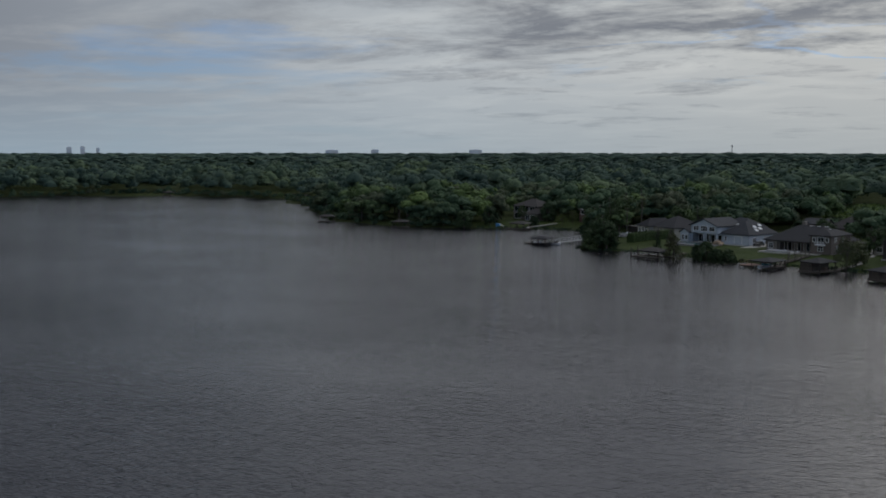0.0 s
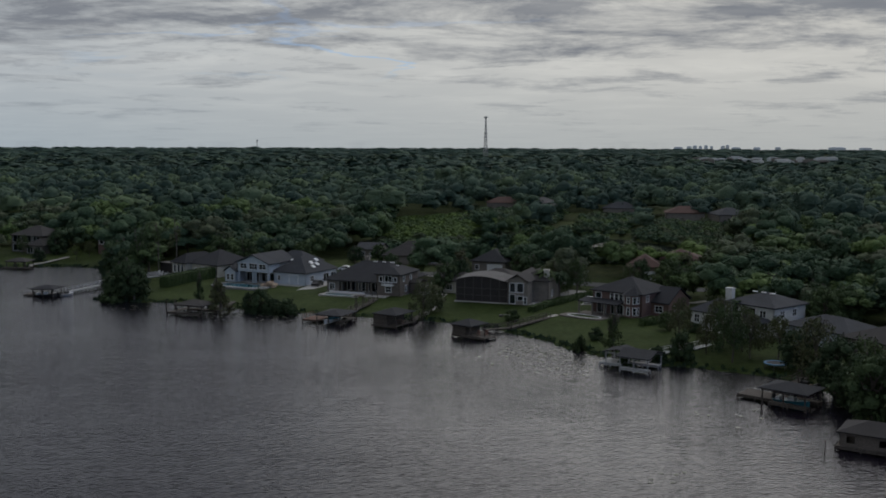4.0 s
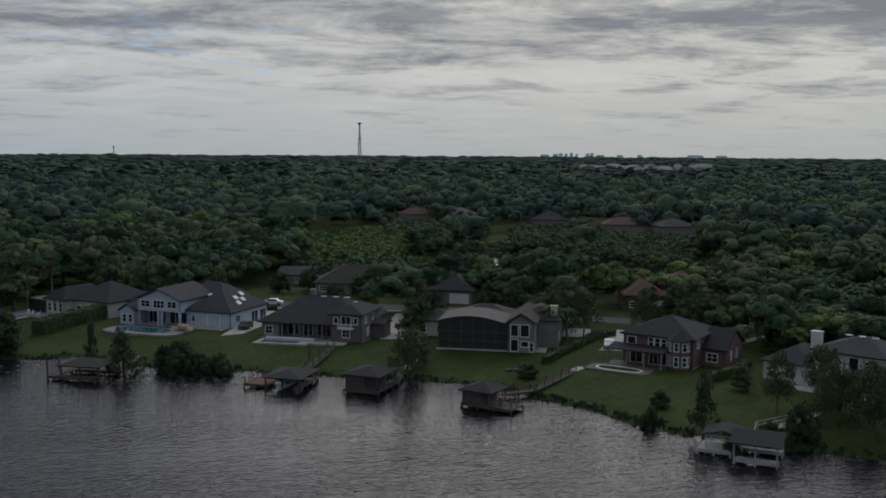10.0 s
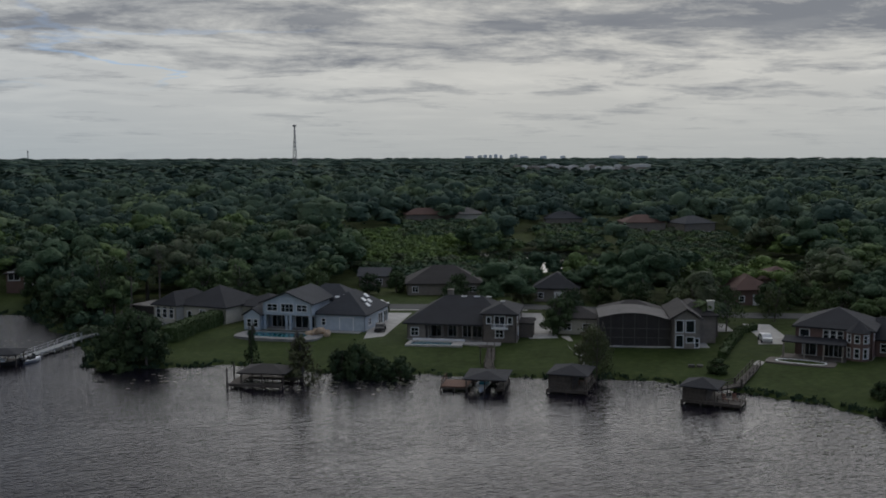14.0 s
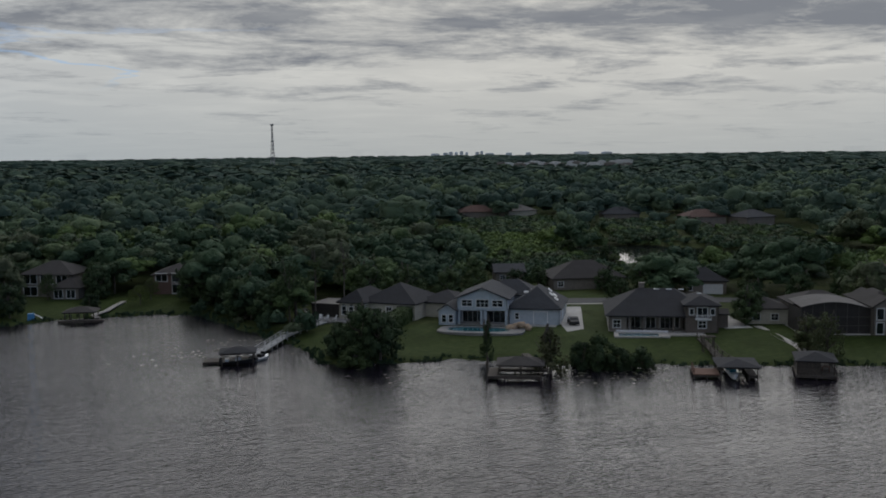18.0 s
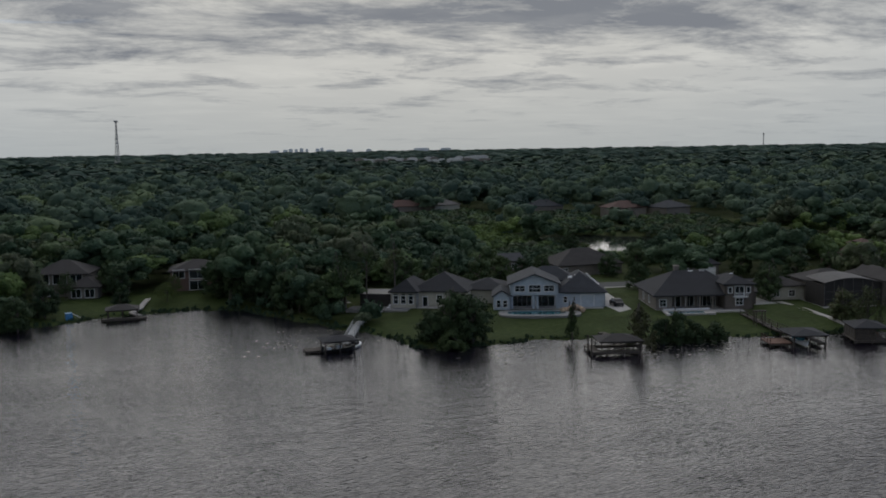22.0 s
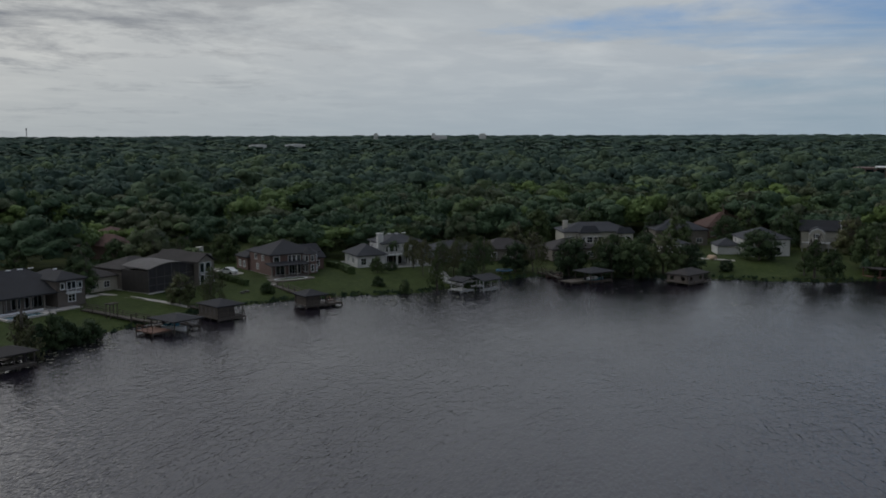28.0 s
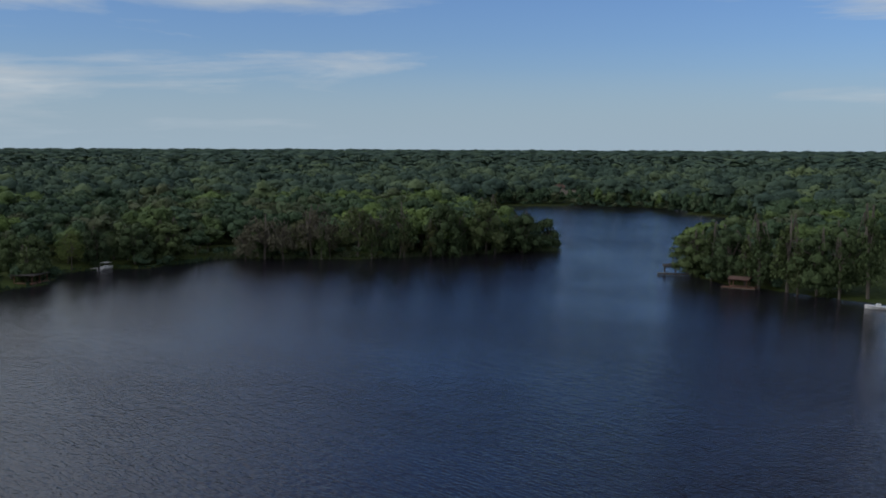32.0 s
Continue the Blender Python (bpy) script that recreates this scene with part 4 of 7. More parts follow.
def hip_roof(u0, v0, u1, v1, z, rise, over=0.5, thick=0.22, kind="hip", soft=1.0):
    """A roof over the rectangle: kind hip, gable_u (ridge along u), gable_v (ridge along v) or flat."""
    b = Build()
    x0, y0, x1, y1 = u0 - over, v0 - over, u1 + over, v1 + over
    w, d = x1 - x0, y1 - y0
    if kind == "flat":
        return b.box(x0, y0, z, x1, y1, z + max(rise, 0.2))
    if kind == "hip":
        run = min(w, d) / 2 * soft
        if w >= d:
            r0, r1 = (x0 + run, (y0 + y1) / 2), (x1 - run, (y0 + y1) / 2)
        else:
            r0, r1 = ((x0 + x1) / 2, y0 + run), ((x0 + x1) / 2, y1 - run)
        along = w >= d
    elif kind == "gable_u":
        r0, r1, along = (x0, (y0 + y1) / 2), (x1, (y0 + y1) / 2), True
    else:
        r0, r1, along = ((x0 + x1) / 2, y0), ((x0 + x1) / 2, y1), False
    c = [(x0, y0), (x1, y0), (x1, y1), (x0, y1)]
    i = len(b.v)
    if kind != "hip":
        # two slabs that meet at the ridge, open underneath
        e = [(c[0], c[1]), (c[3], c[2])] if along else [(c[0], c[3]), (c[1], c[2])]
        for low, up in ((-0.05, 0.0), (thick - 0.05, thick)):
            for p, q in e:
                b.v += [(*p, z + low), (*q, z + low)]
            b.v += [(*r0, z + rise - thick + up), (*r1, z + rise - thick + up)]
        b.f += [(6, 7, 11, 10), (9, 8, 10, 11), (1, 0, 4, 5), (2, 3, 5, 4), (0, 1, 7, 6), (3, 2, 8, 9), (0, 6, 10, 4), (7, 1, 5, 11), (8, 2, 4, 10), (3, 9, 11, 5)]
        return b
    b.v += [(*p, z - 0.05) for p in c] + [(*p, z + thick - 0.05) for p in c] + [(*r0, z + rise), (*r1, z + rise)]
    b.f.append(tuple(i + k for k in (3, 2, 1, 0)))
    b.f += [tuple(i + k for k in q) for q in ((0, 1, 5, 4), (1, 2, 6, 5), (2, 3, 7, 6), (3, 0, 4, 7))]
    if along:
        b.f += [tuple(i + k for k in q) for q in ((4, 5, 9, 8), (5, 6, 9), (6, 7, 8, 9), (7, 4, 8))]
    else:
        b.f += [tuple(i + k for k in q) for q in ((4, 5, 8), (5, 6, 9, 8), (6, 7, 9), (7, 4, 8, 9))]
    return b


def block(house, u0, v0, u1, v1, z0, z1, walls, roof, kind="hip", rise=2.5, over=0.5, front=(), left=(), right=(), back=(), frame_mat="trim", soft=1.0, roof_name="roof"):
    """One volume of a house: four walls with openings and a roof."""
    c = [(u0, v0), (u1, v0), (u1, v1), (u0, v1)]
    for k, ops in enumerate((front, right, back, left)):
        a, b = c[k], c[(k + 1) % 4]
        m, n = along(a, b)
        part("wall", wall_face(n, z0, z1, 0.25, [o[:4] for o in ops]), walls, house).matrix_basis = m
        for o in ops:
            if len(o) < 5 or o[4] != "open":
                window_parts(house, a, b, o, frame_mat, o[4] if len(o) > 4 else 1)
    if kind.startswith("gable"):
        over_u = kind == "gable_v"
        span = (u1 - u0) if over_u else (v1 - v0)
        top = rise * span / (span + 2 * over) - 0.05
        ends = [(v0, (u0, u1)), (v1 - 0.25, (u0, u1))] if over_u else [(u0, (v0, v1)), (u1 - 0.25, (v0, v1))]
        for at, (p, q) in ends:
            g = Build()
            for s in (0, 0.25):
                for r, z in ((p, z1), (q, z1), ((p + q) / 2, z1 + top)):
                    g.v.append((r, at + s, z) if over_u else (at + s, r, z))
            g.f += [(0, 1, 2), (5, 4, 3), (1, 4, 5, 2), (3, 0, 2, 5), (0, 3, 4, 1)]
            part("gable", g, walls, house)
    if roof:
        part(roof_name, hip_roof(u0, v0, u1, v1, z1, rise, over, 0.22, kind, soft), roof, house)
    part("ceiling", Build().box(u0 + 0.3, v0 + 0.3, z1 - 0.14, u1 - 0.3, v1 - 0.3, z1 - 0.1), "fascia", house)


def plinth(house, u0, v0, u1, v1, mat="concrete"):
    part("foundation", Build().box(u0 - 0.1, v0 - 0.1, -1.6, u1 + 0.1, v1 + 0.1, 0.08), mat, house)


Z0 = 1.55


def house_at(x, y, rot, label, name="house"):
    return thing(name, pose(x, y, Z0, 0, 0, rot), label, "house", "houses round the lake")



def chimney(house, x, y, z0, z1, mat, w=1.0, d=0.8):
    part("chimney", Build().box(x - w / 2, y - d / 2, z0, x + w / 2, y + d / 2, z1), mat, house)
    part("chimney_cap", Build().box(x - w / 2 - 0.1, y - d / 2 - 0.1, z1, x + w / 2 + 0.1, y + d / 2 + 0.1, z1 + 0.12), mat, house)


def skylight(house, x, y, z, w, d, tilt_x=0.0, tilt_y=0.0, name="skylight", mat="trim"):
    part(name, Build().box(-w / 2, -d / 2, -0.05, w / 2, d / 2, 0.10), mat, house).matrix_basis = pose(x, y, z, tilt_x, tilt_y, 0)


def posts(house, pts, z0, z1, mat, w=0.22, name="column"):
    for x, y in pts:
        part(name, Build().box(x - w / 2, y - w / 2, z0, x + w / 2, y + w / 2, z1), mat, house)


def lean_roof(u0, v0, u1, v1, z_low, z_high, thick=0.18):
    """A roof that falls from v1 towards v0."""
    b = Build()
    b.v += [(u0, v0, z_low), (u1, v0, z_low), (u1, v1, z_high), (u0, v1, z_high)]
    b.v += [(x, y, z + thick) for x, y, z in b.v[:4]]
    b.f += [(3, 2, 1, 0), (4, 5, 6, 7), (0, 1, 5, 4), (1, 2, 6, 5), (2, 3, 7, 6), (3, 0, 4, 7)]
    return b


def rail(owner, pts, z, mat, h=1.0, gap=1.6, name="railing"):
    """A railing as posts and rails along pts."""
    for p, q in zip(pts, pts[1:]):
        p, q = Vector((*p, z)), Vector((*q, z))
        n = max(1, round((q - p).length / gap))
        for k in range(n + 1):
            c = p.lerp(q, k / n)
            part("post", Build().box(-0.05, -0.05, 0, 0.05, 0.05, h), mat, owner, at=c)
        for f in (0.5, 1.0):
            part("rail", Build().bar(p + Vector((0, 0, h * f)), q + Vector((0, 0, h * f)), 0.07, 0.05), mat, owner)


def oval(cx, cy, rx, ry, n=20, power=2.6):
    return [(cx + rx * math.copysign(abs(math.cos(t)) ** (2 / power), math.cos(t)), cy + ry * math.copysign(abs(math.sin(t)) ** (2 / power), math.sin(t))) for t in [2 * math.pi * k / n for k in range(n)]]


def ring(outer, inner, z0, z1):
    """A flat rim between two outlines of as many points."""
    b, n = Build(), len(outer)
    b.v = [(*p, z1) for p in outer] + [(*p, z1) for p in inner] + [(*p, z0) for p in outer] + [(*p, z0) for p in inner]
    for k in range(n):
        j = (k + 1) % n
        b.f += [(k, j, n + j, n + k), (2 * n + k, 2 * n + j, j, k), (n + k, n + j, 3 * n + j, 3 * n + k), (3 * n + k, 3 * n + j, 2 * n + j, 2 * n + k)]
    return b


def swimming_pool(m, outer, inner, label, rim="paver", depth=0.5, z1=0.12):
    p = thing("swimming_pool", m, label, "pool", "garden pools")
    part("coping", ring(outer, inner, -depth, z1), rim, p, "pale pool coping and deck")
    part("pool_water", Build().slab(inner, z1 - 0.5, z1 - 0.14), "pool", p, "blue-green pool water")
    return p


# pale blue house with the gable over a covered patio
M_A = pose(-45.3, 269.5, Z0, 0, 0, -30)
a = house_at(-45.3, 269.5, -30, "pale blue two-storey house with gabled front and grey shingle roof")
plinth(a, 0, 0, 23, 16)
block(a, 0, -0.8, 3.5, 8, 0.05, 2.8, "wall_blue", "roof_grey", "gable_v", 1.5, 0.35, front=[(0.6, 0.6, 0.9, 1.5, 0), (2.0, 0.6, 0.9, 1.5, 0)])
block(a, 3.6, 0, 13.6, 12, 3.0, 5.2, "wall_blue", "roof_grey", "gable_v", 2.4, 0.6, front=[(0.9, 3.75, 2.1, 1.3), (3.8, 3.6, 2.5, 1.55, 2), (7.0, 3.75, 2.1, 1.3)])
block(a, 3.6, 3.2, 13.6, 12, 0.05, 2.98, "wall_blue", None, front=[(0.5, 0.1, 4.0, 2.3, 3), (5.4, 0.1, 4.0, 2.3, 2)])
posts(a, [(3.9, 0.35), (8.4, 0.35), (9.2, 0.35), (13.3, 0.35)], 0.05, 3.0, "wall_blue", 0.45)
block(a, 13.6, 2.2, 23.6, 16, 0.05, 3.1, "wall_blue", "roof_grey", "hip", 3.9, front=[(1.2, 1.0, 0.8, 1.3, 0)], right=[(2, 0.9, 1.6, 1.4), (8, 0.1, 2.6, 2.2), (11.5, 0.1, 2.6, 2.2)])
block(a, 7, 10, 18, 18, 0.05, 4.6, "wall_blue", "roof_grey", "hip", 2.9)
part("garage_door", plate([0, 0.15, 2.75, 2.9], [0, 2.45, 2.6], lambda i, k: i != 1 or k == 1, 0.1), "trim", a, "white door surround").matrix_basis = pose(18.4, 2.12, 0.1)
part("door_leaf", Build().box(18.55, 2.16, 0.1, 21.15, 2.195, 2.55), "wall_blue", a)
for x, y, z in ((21.3, 8.0, 5.35), (21.9, 9.8, 4.85), (20.8, 11.0, 5.75), (22.4, 7.4, 4.45)):
    skylight(a, x, y, z, 1.0, 1.3, 0, 36)
for x, y, z in ((16.5, 6.4, 5.9), (18.0, 6.8, 6.2)):
    skylight(a, x, y, z, 0.9, 0.5, 35, 0, "roof_vent")
deck = oval(9.4, -5.6, 8.4, 3.8, 24, 4)
swimming_pool(M_A @ pose(0, 0, -0.35), deck, oval(8.8, -5.2, 6.0, 2.4, 24, 3), "raised pool with curved pale retaining wall before the blue house", "pool_wall", 1.4, 0.55)
rock = thing("rock_waterfall", M_A @ pose(16.2, -3.4, -0.1), "tan boulder waterfall beside the raised pool", "rocks")
for k in range(9):
    bm = bmesh.new()
    bmesh.ops.create_icosphere(bm, subdivisions=2, radius=0.75)
    for v in bm.verts:
        v.co *= 0.8 + 0.45 * noise.noise(v.co * 1.1 + Vector((k * 5.1, 0, 0)))
    me = bpy.data.meshes.new("boulder")
    bm.to_mesh(me)
    bm.free()
    ob = new("boulder", me)
    me.materials.append(M["sand"])
    ob.parent = rock
    ob.matrix_basis = pose(-2.0 + 0.52 * k, 0.5 * math.sin(k * 2.1), 0.35 + 0.8 * math.exp(-((k - 5) / 2.2) ** 2), k * 20, k * 31, k * 50)

# dark-roofed house with a columned verandah
M_B = pose(-17.8, 250.2, Z0, 0, 0, -25.5)
b = house_at(-17.8, 250.2, -25.5, "sprawling dark-roofed brick house with columned verandah and small balcony")
plinth(b, 0, 0, 20, 16)
block(b, 0, 0.2, 3.4, 16, 0.05, 2.9, "wall_tan", None, front=[(0.7, 0.7, 1.4, 1.5)], left=[(4, 0.8, 1.4, 1.4), (9, 0.8, 1.4, 1.4)])
block(b, 3.4, 3.6, 14, 16, 0.05, 2.9, "wall_tan", None, front=[(0.4, 0.1, 2.2, 2.3, 1), (3.6, 0.1, 1.8, 2.3, 1), (6.3, 0.1, 3.6, 2.3, 3)])
posts(b, [(3.9, 0.6), (6.4, 0.6), (9.2, 0.6), (11.9, 0.6)], 0.05, 2.9, "wall_tan", 0.3)
part("beam", Build().box(3.4, 0.4, 2.65, 14, 0.8, 2.95), "wall_tan", b)
part("roof", hip_roof(0, 0.2, 18.5, 17, 2.95, 4.2, 0.8, soft=0.72), "roof_dark", b)
block(b, 14, -0.6, 20, 10, 0.05, 5.1, "wall_stone", "roof_dark", "hip", 1.6, front=[(2.3, 0.9, 1.5, 1.4), (0.7, 3.4, 0.8, 1.2, 0), (2.1, 2.8, 1.9, 2.0), (4.5, 3.4, 0.8, 1.2, 0)], right=[(2, 3.4, 1.0, 1.2), (6, 3.4, 1.0, 1.2), (3, 0.9, 1.2, 1.4)])
part("balcony", Build().box(15.7, -1.6, 2.55, 18.6, -0.62, 2.72), "trim", b, "small white balcony")
for k in range(9):
    part("baluster", Build().box(15.75 + 0.345 * k, -1.58, 2.72, 15.83 + 0.345 * k, -1.5, 3.45), "trim", b)
part("balcony_rail", Build().box(15.7, -1.6, 3.45, 18.6, -1.48, 3.55), "trim", b)
block(b, 20, 5, 22.5, 9, 0.05, 2.6, "wall_stone", "roof_brown", "gable_u", 0.9, 0.3)
chimney(b, 6.5, 9.5, 4.5, 8.0, "wall_tan", 1.0, 1.0)
for x in (9.3, 11.7, 14.0):
    skylight(b, x, 8.2, 6.98, 1.1, 0.35, 0, 0, "ridge_vent")
skylight(b, 17, 4.6, 6.75, 0.8, 0.3, 0, 0, "ridge_vent")
swimming_pool(M_B, [(0.8, -5.6), (10.9, -5.0), (10.9, -0.9), (0.8, -0.9)], [(1.6, -5.0), (8.9, -4.6), (8.9, -2.0), (1.6, -2.0)], "rectangular pool with pale stone coping behind the dark-roofed house", "paver", 0.5, 0.12)
terrace = thing("terrace", M_B, "pale stone terrace slab with low wall", "terrace")
part("paving", Build().box(11.0, -3.4, -0.5, 17.5, -0.8, 0.10), "paver", terrace)
part("low_wall", Build().box(1.2, -0.85, 0.1, 10.8, -0.6, 0.45), "trim", terrace)

# tan house behind a tall screened enclosure
M_C = pose(13.1, 234.5, Z0, 0, 0, -21.5)
c = house_at(13.1, 234.5, -21.5, "tan two-storey house with a tall dark screened pool enclosure")
plinth(c, 0, 0, 19, 18)
block(c, 12.6, -1.2, 17.2, 12, 0.05, 5.2, "wall_tan", "roof_brown", "gable_v", 1.9, front=[(0.5, 0.3, 1.3, 2.1, 0), (0.5, 2.9, 1.3, 2.1, 0), (2.2, 2.9, 1.5, 2.1, 0), (2.3, 1.1, 1.3, 1.0, 0), (3.8, 0.3, 0.7, 1.6, 0)])
block(c, 1, 8.5, 12.5, 18, 0.05, 4.2, "wall_tan", "roof_brown", "hip", 2.2)
block(c, 13.2, 4.5, 20.8, 16, 0.05, 4.9, "wall_tan", "roof_brown", "hip", 2.1, right=[(3, 1, 1.5, 1.4)])
block(c, -7, 11, 1, 19, 0.05, 3.0, "wall_cream", "roof_brown", "hip", 1.9, left=[(1, 0.8, 1.4, 1.3), (4, 0.8, 1.4, 1.3)], front=[(1, 0.8, 1.4, 1.3), (4.5, 0.8, 1.4, 1.3)])
chimney(c, 20.0, 6.0, 4.5, 7.4, "wall_cream", 1.2, 1.0)
arc = [(12.4 * k / 12, 4.7 + 1.25 * math.sin(math.pi * min(1, 0.08 + k / 12 * 0.9))) for k in range(13)]
front = Build()
front.v = [(u, 0.0, 0.05) for u, _ in arc] + [(u, 0.0, z) for u, z in arc] + [(u, 0.05, 0.05) for u, _ in arc] + [(u, 0.05, z) for u, z in arc]
for k in range(12):
    front.f += [(k, k + 1, 14 + k, 13 + k), (26 + k + 1, 26 + k, 39 + k, 39 + k + 1), (13 + k, 14 + k, 40 + k, 39 + k)]
part("screen_front", front, "screen", c, "dark insect mesh on a metal frame")
part("screen_side", Build().box(0, 0, 0.05, 0.05, 8.4, 4.7), "screen", c)
roofing = Build()
roofing.v = [(u - 0.1, -0.35, z) for u, z in arc] + [(u - 0.1, 8.4, z + 0.25) for u, z in arc] + [(u - 0.1, -0.35, z + 0.14) for u, z in arc] + [(u - 0.1, 8.4, z + 0.39) for u, z in arc]
for k in range(12):
    roofing.f += [(k + 1, k, 13 + k, 14 + k), (26 + k, 27 + k, 40 + k, 39 + k), (k, k + 1, 27 + k, 26 + k), (14 + k, 13 + k, 39 + k, 40 + k)]
roofing.f += [(0, 26, 39, 13), (12, 25, 51, 38)]
part("arched_roof", roofing, "panel", c, "grey-beige arched enclosure roof")
for k in range(0, 13, 2):
    u, z = arc[k]
    part("mullion", Build().box(u - 0.05, -0.07, 0.05, u + 0.05, -0.01, z), "fascia", c)
for z in (1.6, 3.2):
    part("transom", Build().box(0, -0.06, z, 12.4, -0.012, z + 0.09), "fascia", c)
part("kerb", Build().box(-0.3, -0.5, -0.6, 12.4, -0.1, 0.2), "paver", c)

# red brick house
M_D = pose(41.9, 218.9, Z0, 0, 0, -44)
d = house_at(41.9, 218.9, -44, "red brick two-storey house with dark hip roof and corner bay")
plinth(d, 0, 0, 12, 13)
block(d, 0, 0, 12, 12, 0.05, 4.8, "wall_brick", "roof_dark", "hip", 2.9, 0.55, front=[(0.7, 3.2, 1.5, 1.2, 0), (4.4, 3.0, 0.9, 1.5, 0), (5.5, 3.0, 0.9, 1.5, 0), (6.6, 3.0, 0.9, 1.5, 0), (1.2, 0.1, 2.2, 2.1), (4.6, 0.1, 3.0, 2.1, 3)],
      left=[(3, 3.2, 1.2, 1.2), (7, 3.2, 1.2, 1.2), (4, 0.9, 1.2, 1.3)], right=[(2, 3.1, 1.1, 1.3)])
bay = [(8.2, 0.02), (8.2, -0.9), (9.0, -1.7), (10.7, -1.7), (11.5, -0.9), (11.5, 0.02)]
for p, q in zip(bay, bay[1:]):
    m, n = along(p, q)
    o = [(n / 2 - 0.38, 0.5, 0.76, 1.6, 0), (n / 2 - 0.38, 3.0, 0.76, 1.3, 0)]
    part("bay_wall", wall_face(n, 0.05, 4.7, 0.2, [r[:4] for r in o]), "wall_brick", d).matrix_basis = m
    for r in o:
        window_parts(d, p, q, r, "trim", 0)
tip = Build()
tip.v = [(p[0] + (p[0] - 9.85) * 0.18, p[1] * 1.22 - 0.1, 4.68) for p in bay] + [(9.85, 0.8, 6.4)]
tip.f = [(k, k + 1, 6) for k in range(5)] + [(5, 4, 3, 2, 1, 0), (5, 0, 6)]
part("bay_roof", tip, "roof_dark", d)
part("porch_roof", lean_roof(-1.6, -3.6, 8.4, 0, 2.6, 3.05), "roof_dark", d)
posts(d, [(-1.3, -3.3), (2.0, -3.3), (5.0, -3.3), (7.9, -3.3)], 0.0, 2.6, "wall_tan", 0.26)
part("porch_floor", Build().box(-1.8, -3.8, -0.8, 8.4, 0, 0.06), "brick_paving", d)
block(d, 12, 4.2, 16.0, 13.6, 0.05, 2.8, "wall_brick", "roof_dark", "gable_u", 3.1, 0.4, front=[(0.9, 0.8, 1.8, 1.4, 1)], right=[(2.6, 0.9, 0.7, 1.4, 0), (5.6, 0.9, 0.7, 1.4, 0)])
block(d, -0.6, 12, 8.0, 18.5, 0.05, 3.1, "wall_brick", "roof_dark", "hip", 2.2, 0.4, left=[(1.5, 0.8, 1.2, 1.4), (4.0, 0.8, 1.2, 1.4)])
swimming_pool(M_D, oval(2.0, -6.3, 5.4, 2.4, 24, 6), oval(2.0, -6.3, 3.7, 1.35, 24, 2.6), "kidney pool with white rim on a brick-paved terrace", "brick_paving", 1.2, 0.06)
part("white_rim", ring(oval(2.0, -6.3, 4.0, 1.65, 24, 2.6), oval(2.0, -6.3, 3.7, 1.35, 24, 2.6), -0.05, 0.10), "trim", bpy.data.objects["swimming_pool.002"])

# white house with the chimney
M_E = pose(58.8, 203.0, Z0, 0, 0, -55)
e = house_at(58.8, 203.0, -55, "white two-storey house with tall chimney and grey roof")
plinth(e, 0, 0, 19, 14)
block(e, 0, 0, 7.4, 10, 0.05, 2.9, "wall_white", "roof_grey", "hip", 2.5, front=[(3.6, 0.7, 1.5, 1.6), (0.9, 0.7, 1.3, 1.6)], left=[(2, 0.8, 1.4, 1.4), (6, 0.8, 1.4, 1.4)])
block(e, 7.4, 1.6, 18.2, 12, 2.9, 5.4, "wall_white", "roof_grey", "hip", 2.2, 0.6, front=[(0.6, 3.5, 0.6, 1.3, 0), (1.5, 3.4, 1.3, 1.5, 0), (3.1, 3.5, 0.6, 1.3, 0), (5.2, 3.0, 1.5, 2.0, 0), (7.6, 3.4, 1.4, 1.3)], left=[(1.2, 3.5, 0.9, 1.2, 0)], right=[(2, 3.4, 1.4, 1.3), (6, 3.4, 1.4, 1.3)])
block(e, 7.4, 3.2, 18.2, 12, 0.05, 2.88, "wall_white", None, front=[(0.6, 0.1, 4.8, 2.3, 3), (6.4, 0.1, 2.6, 2.3, 1)], right=[(2, 0.9, 1.6, 1.4)])
part("balcony", Build().box(7.0, -0.6, 2.7, 13.4, 3.0, 2.92), "trim", e, "white balcony over the loggia")
posts(e, [(7.3, -0.3), (10.2, -0.3), (13.1, -0.3)], 0.05, 2.7, "wall_white", 0.35)
for k in range(17):
    part("baluster", Build().box(7.1 + 0.385 * k, -0.55, 2.92, 7.16 + 0.385 * k, -0.49, 3.75), "fascia", e)
part("balcony_rail", Build().box(7.05, -0.58, 3.75, 13.4, -0.46, 3.83), "fascia", e)
part("porch_roof", hip_roof(13.2, -1.6, 17.4, 2.0, 2.75, 1.1, 0.4), "roof_grey", e)
posts(e, [(13.4, -1.4), (15.3, -1.4), (17.2, -1.4), (17.2, 1.4)], 0.05, 2.75, "trim", 0.3)
part("patio", Build().box(4.5, -3.6, -1.0, 18.5, 0, 0.06), "concrete", e, "pale concrete patio")
chimney(e, 7.0, 3.2, 2.8, 7.9, "wall_white", 1.5, 1.0)
for k in range(3):
    skylight(e, 10.6 + 2.0 * k, 6.3, 7.45, 1.0, 0.4, 0, 0, "ridge_vent")

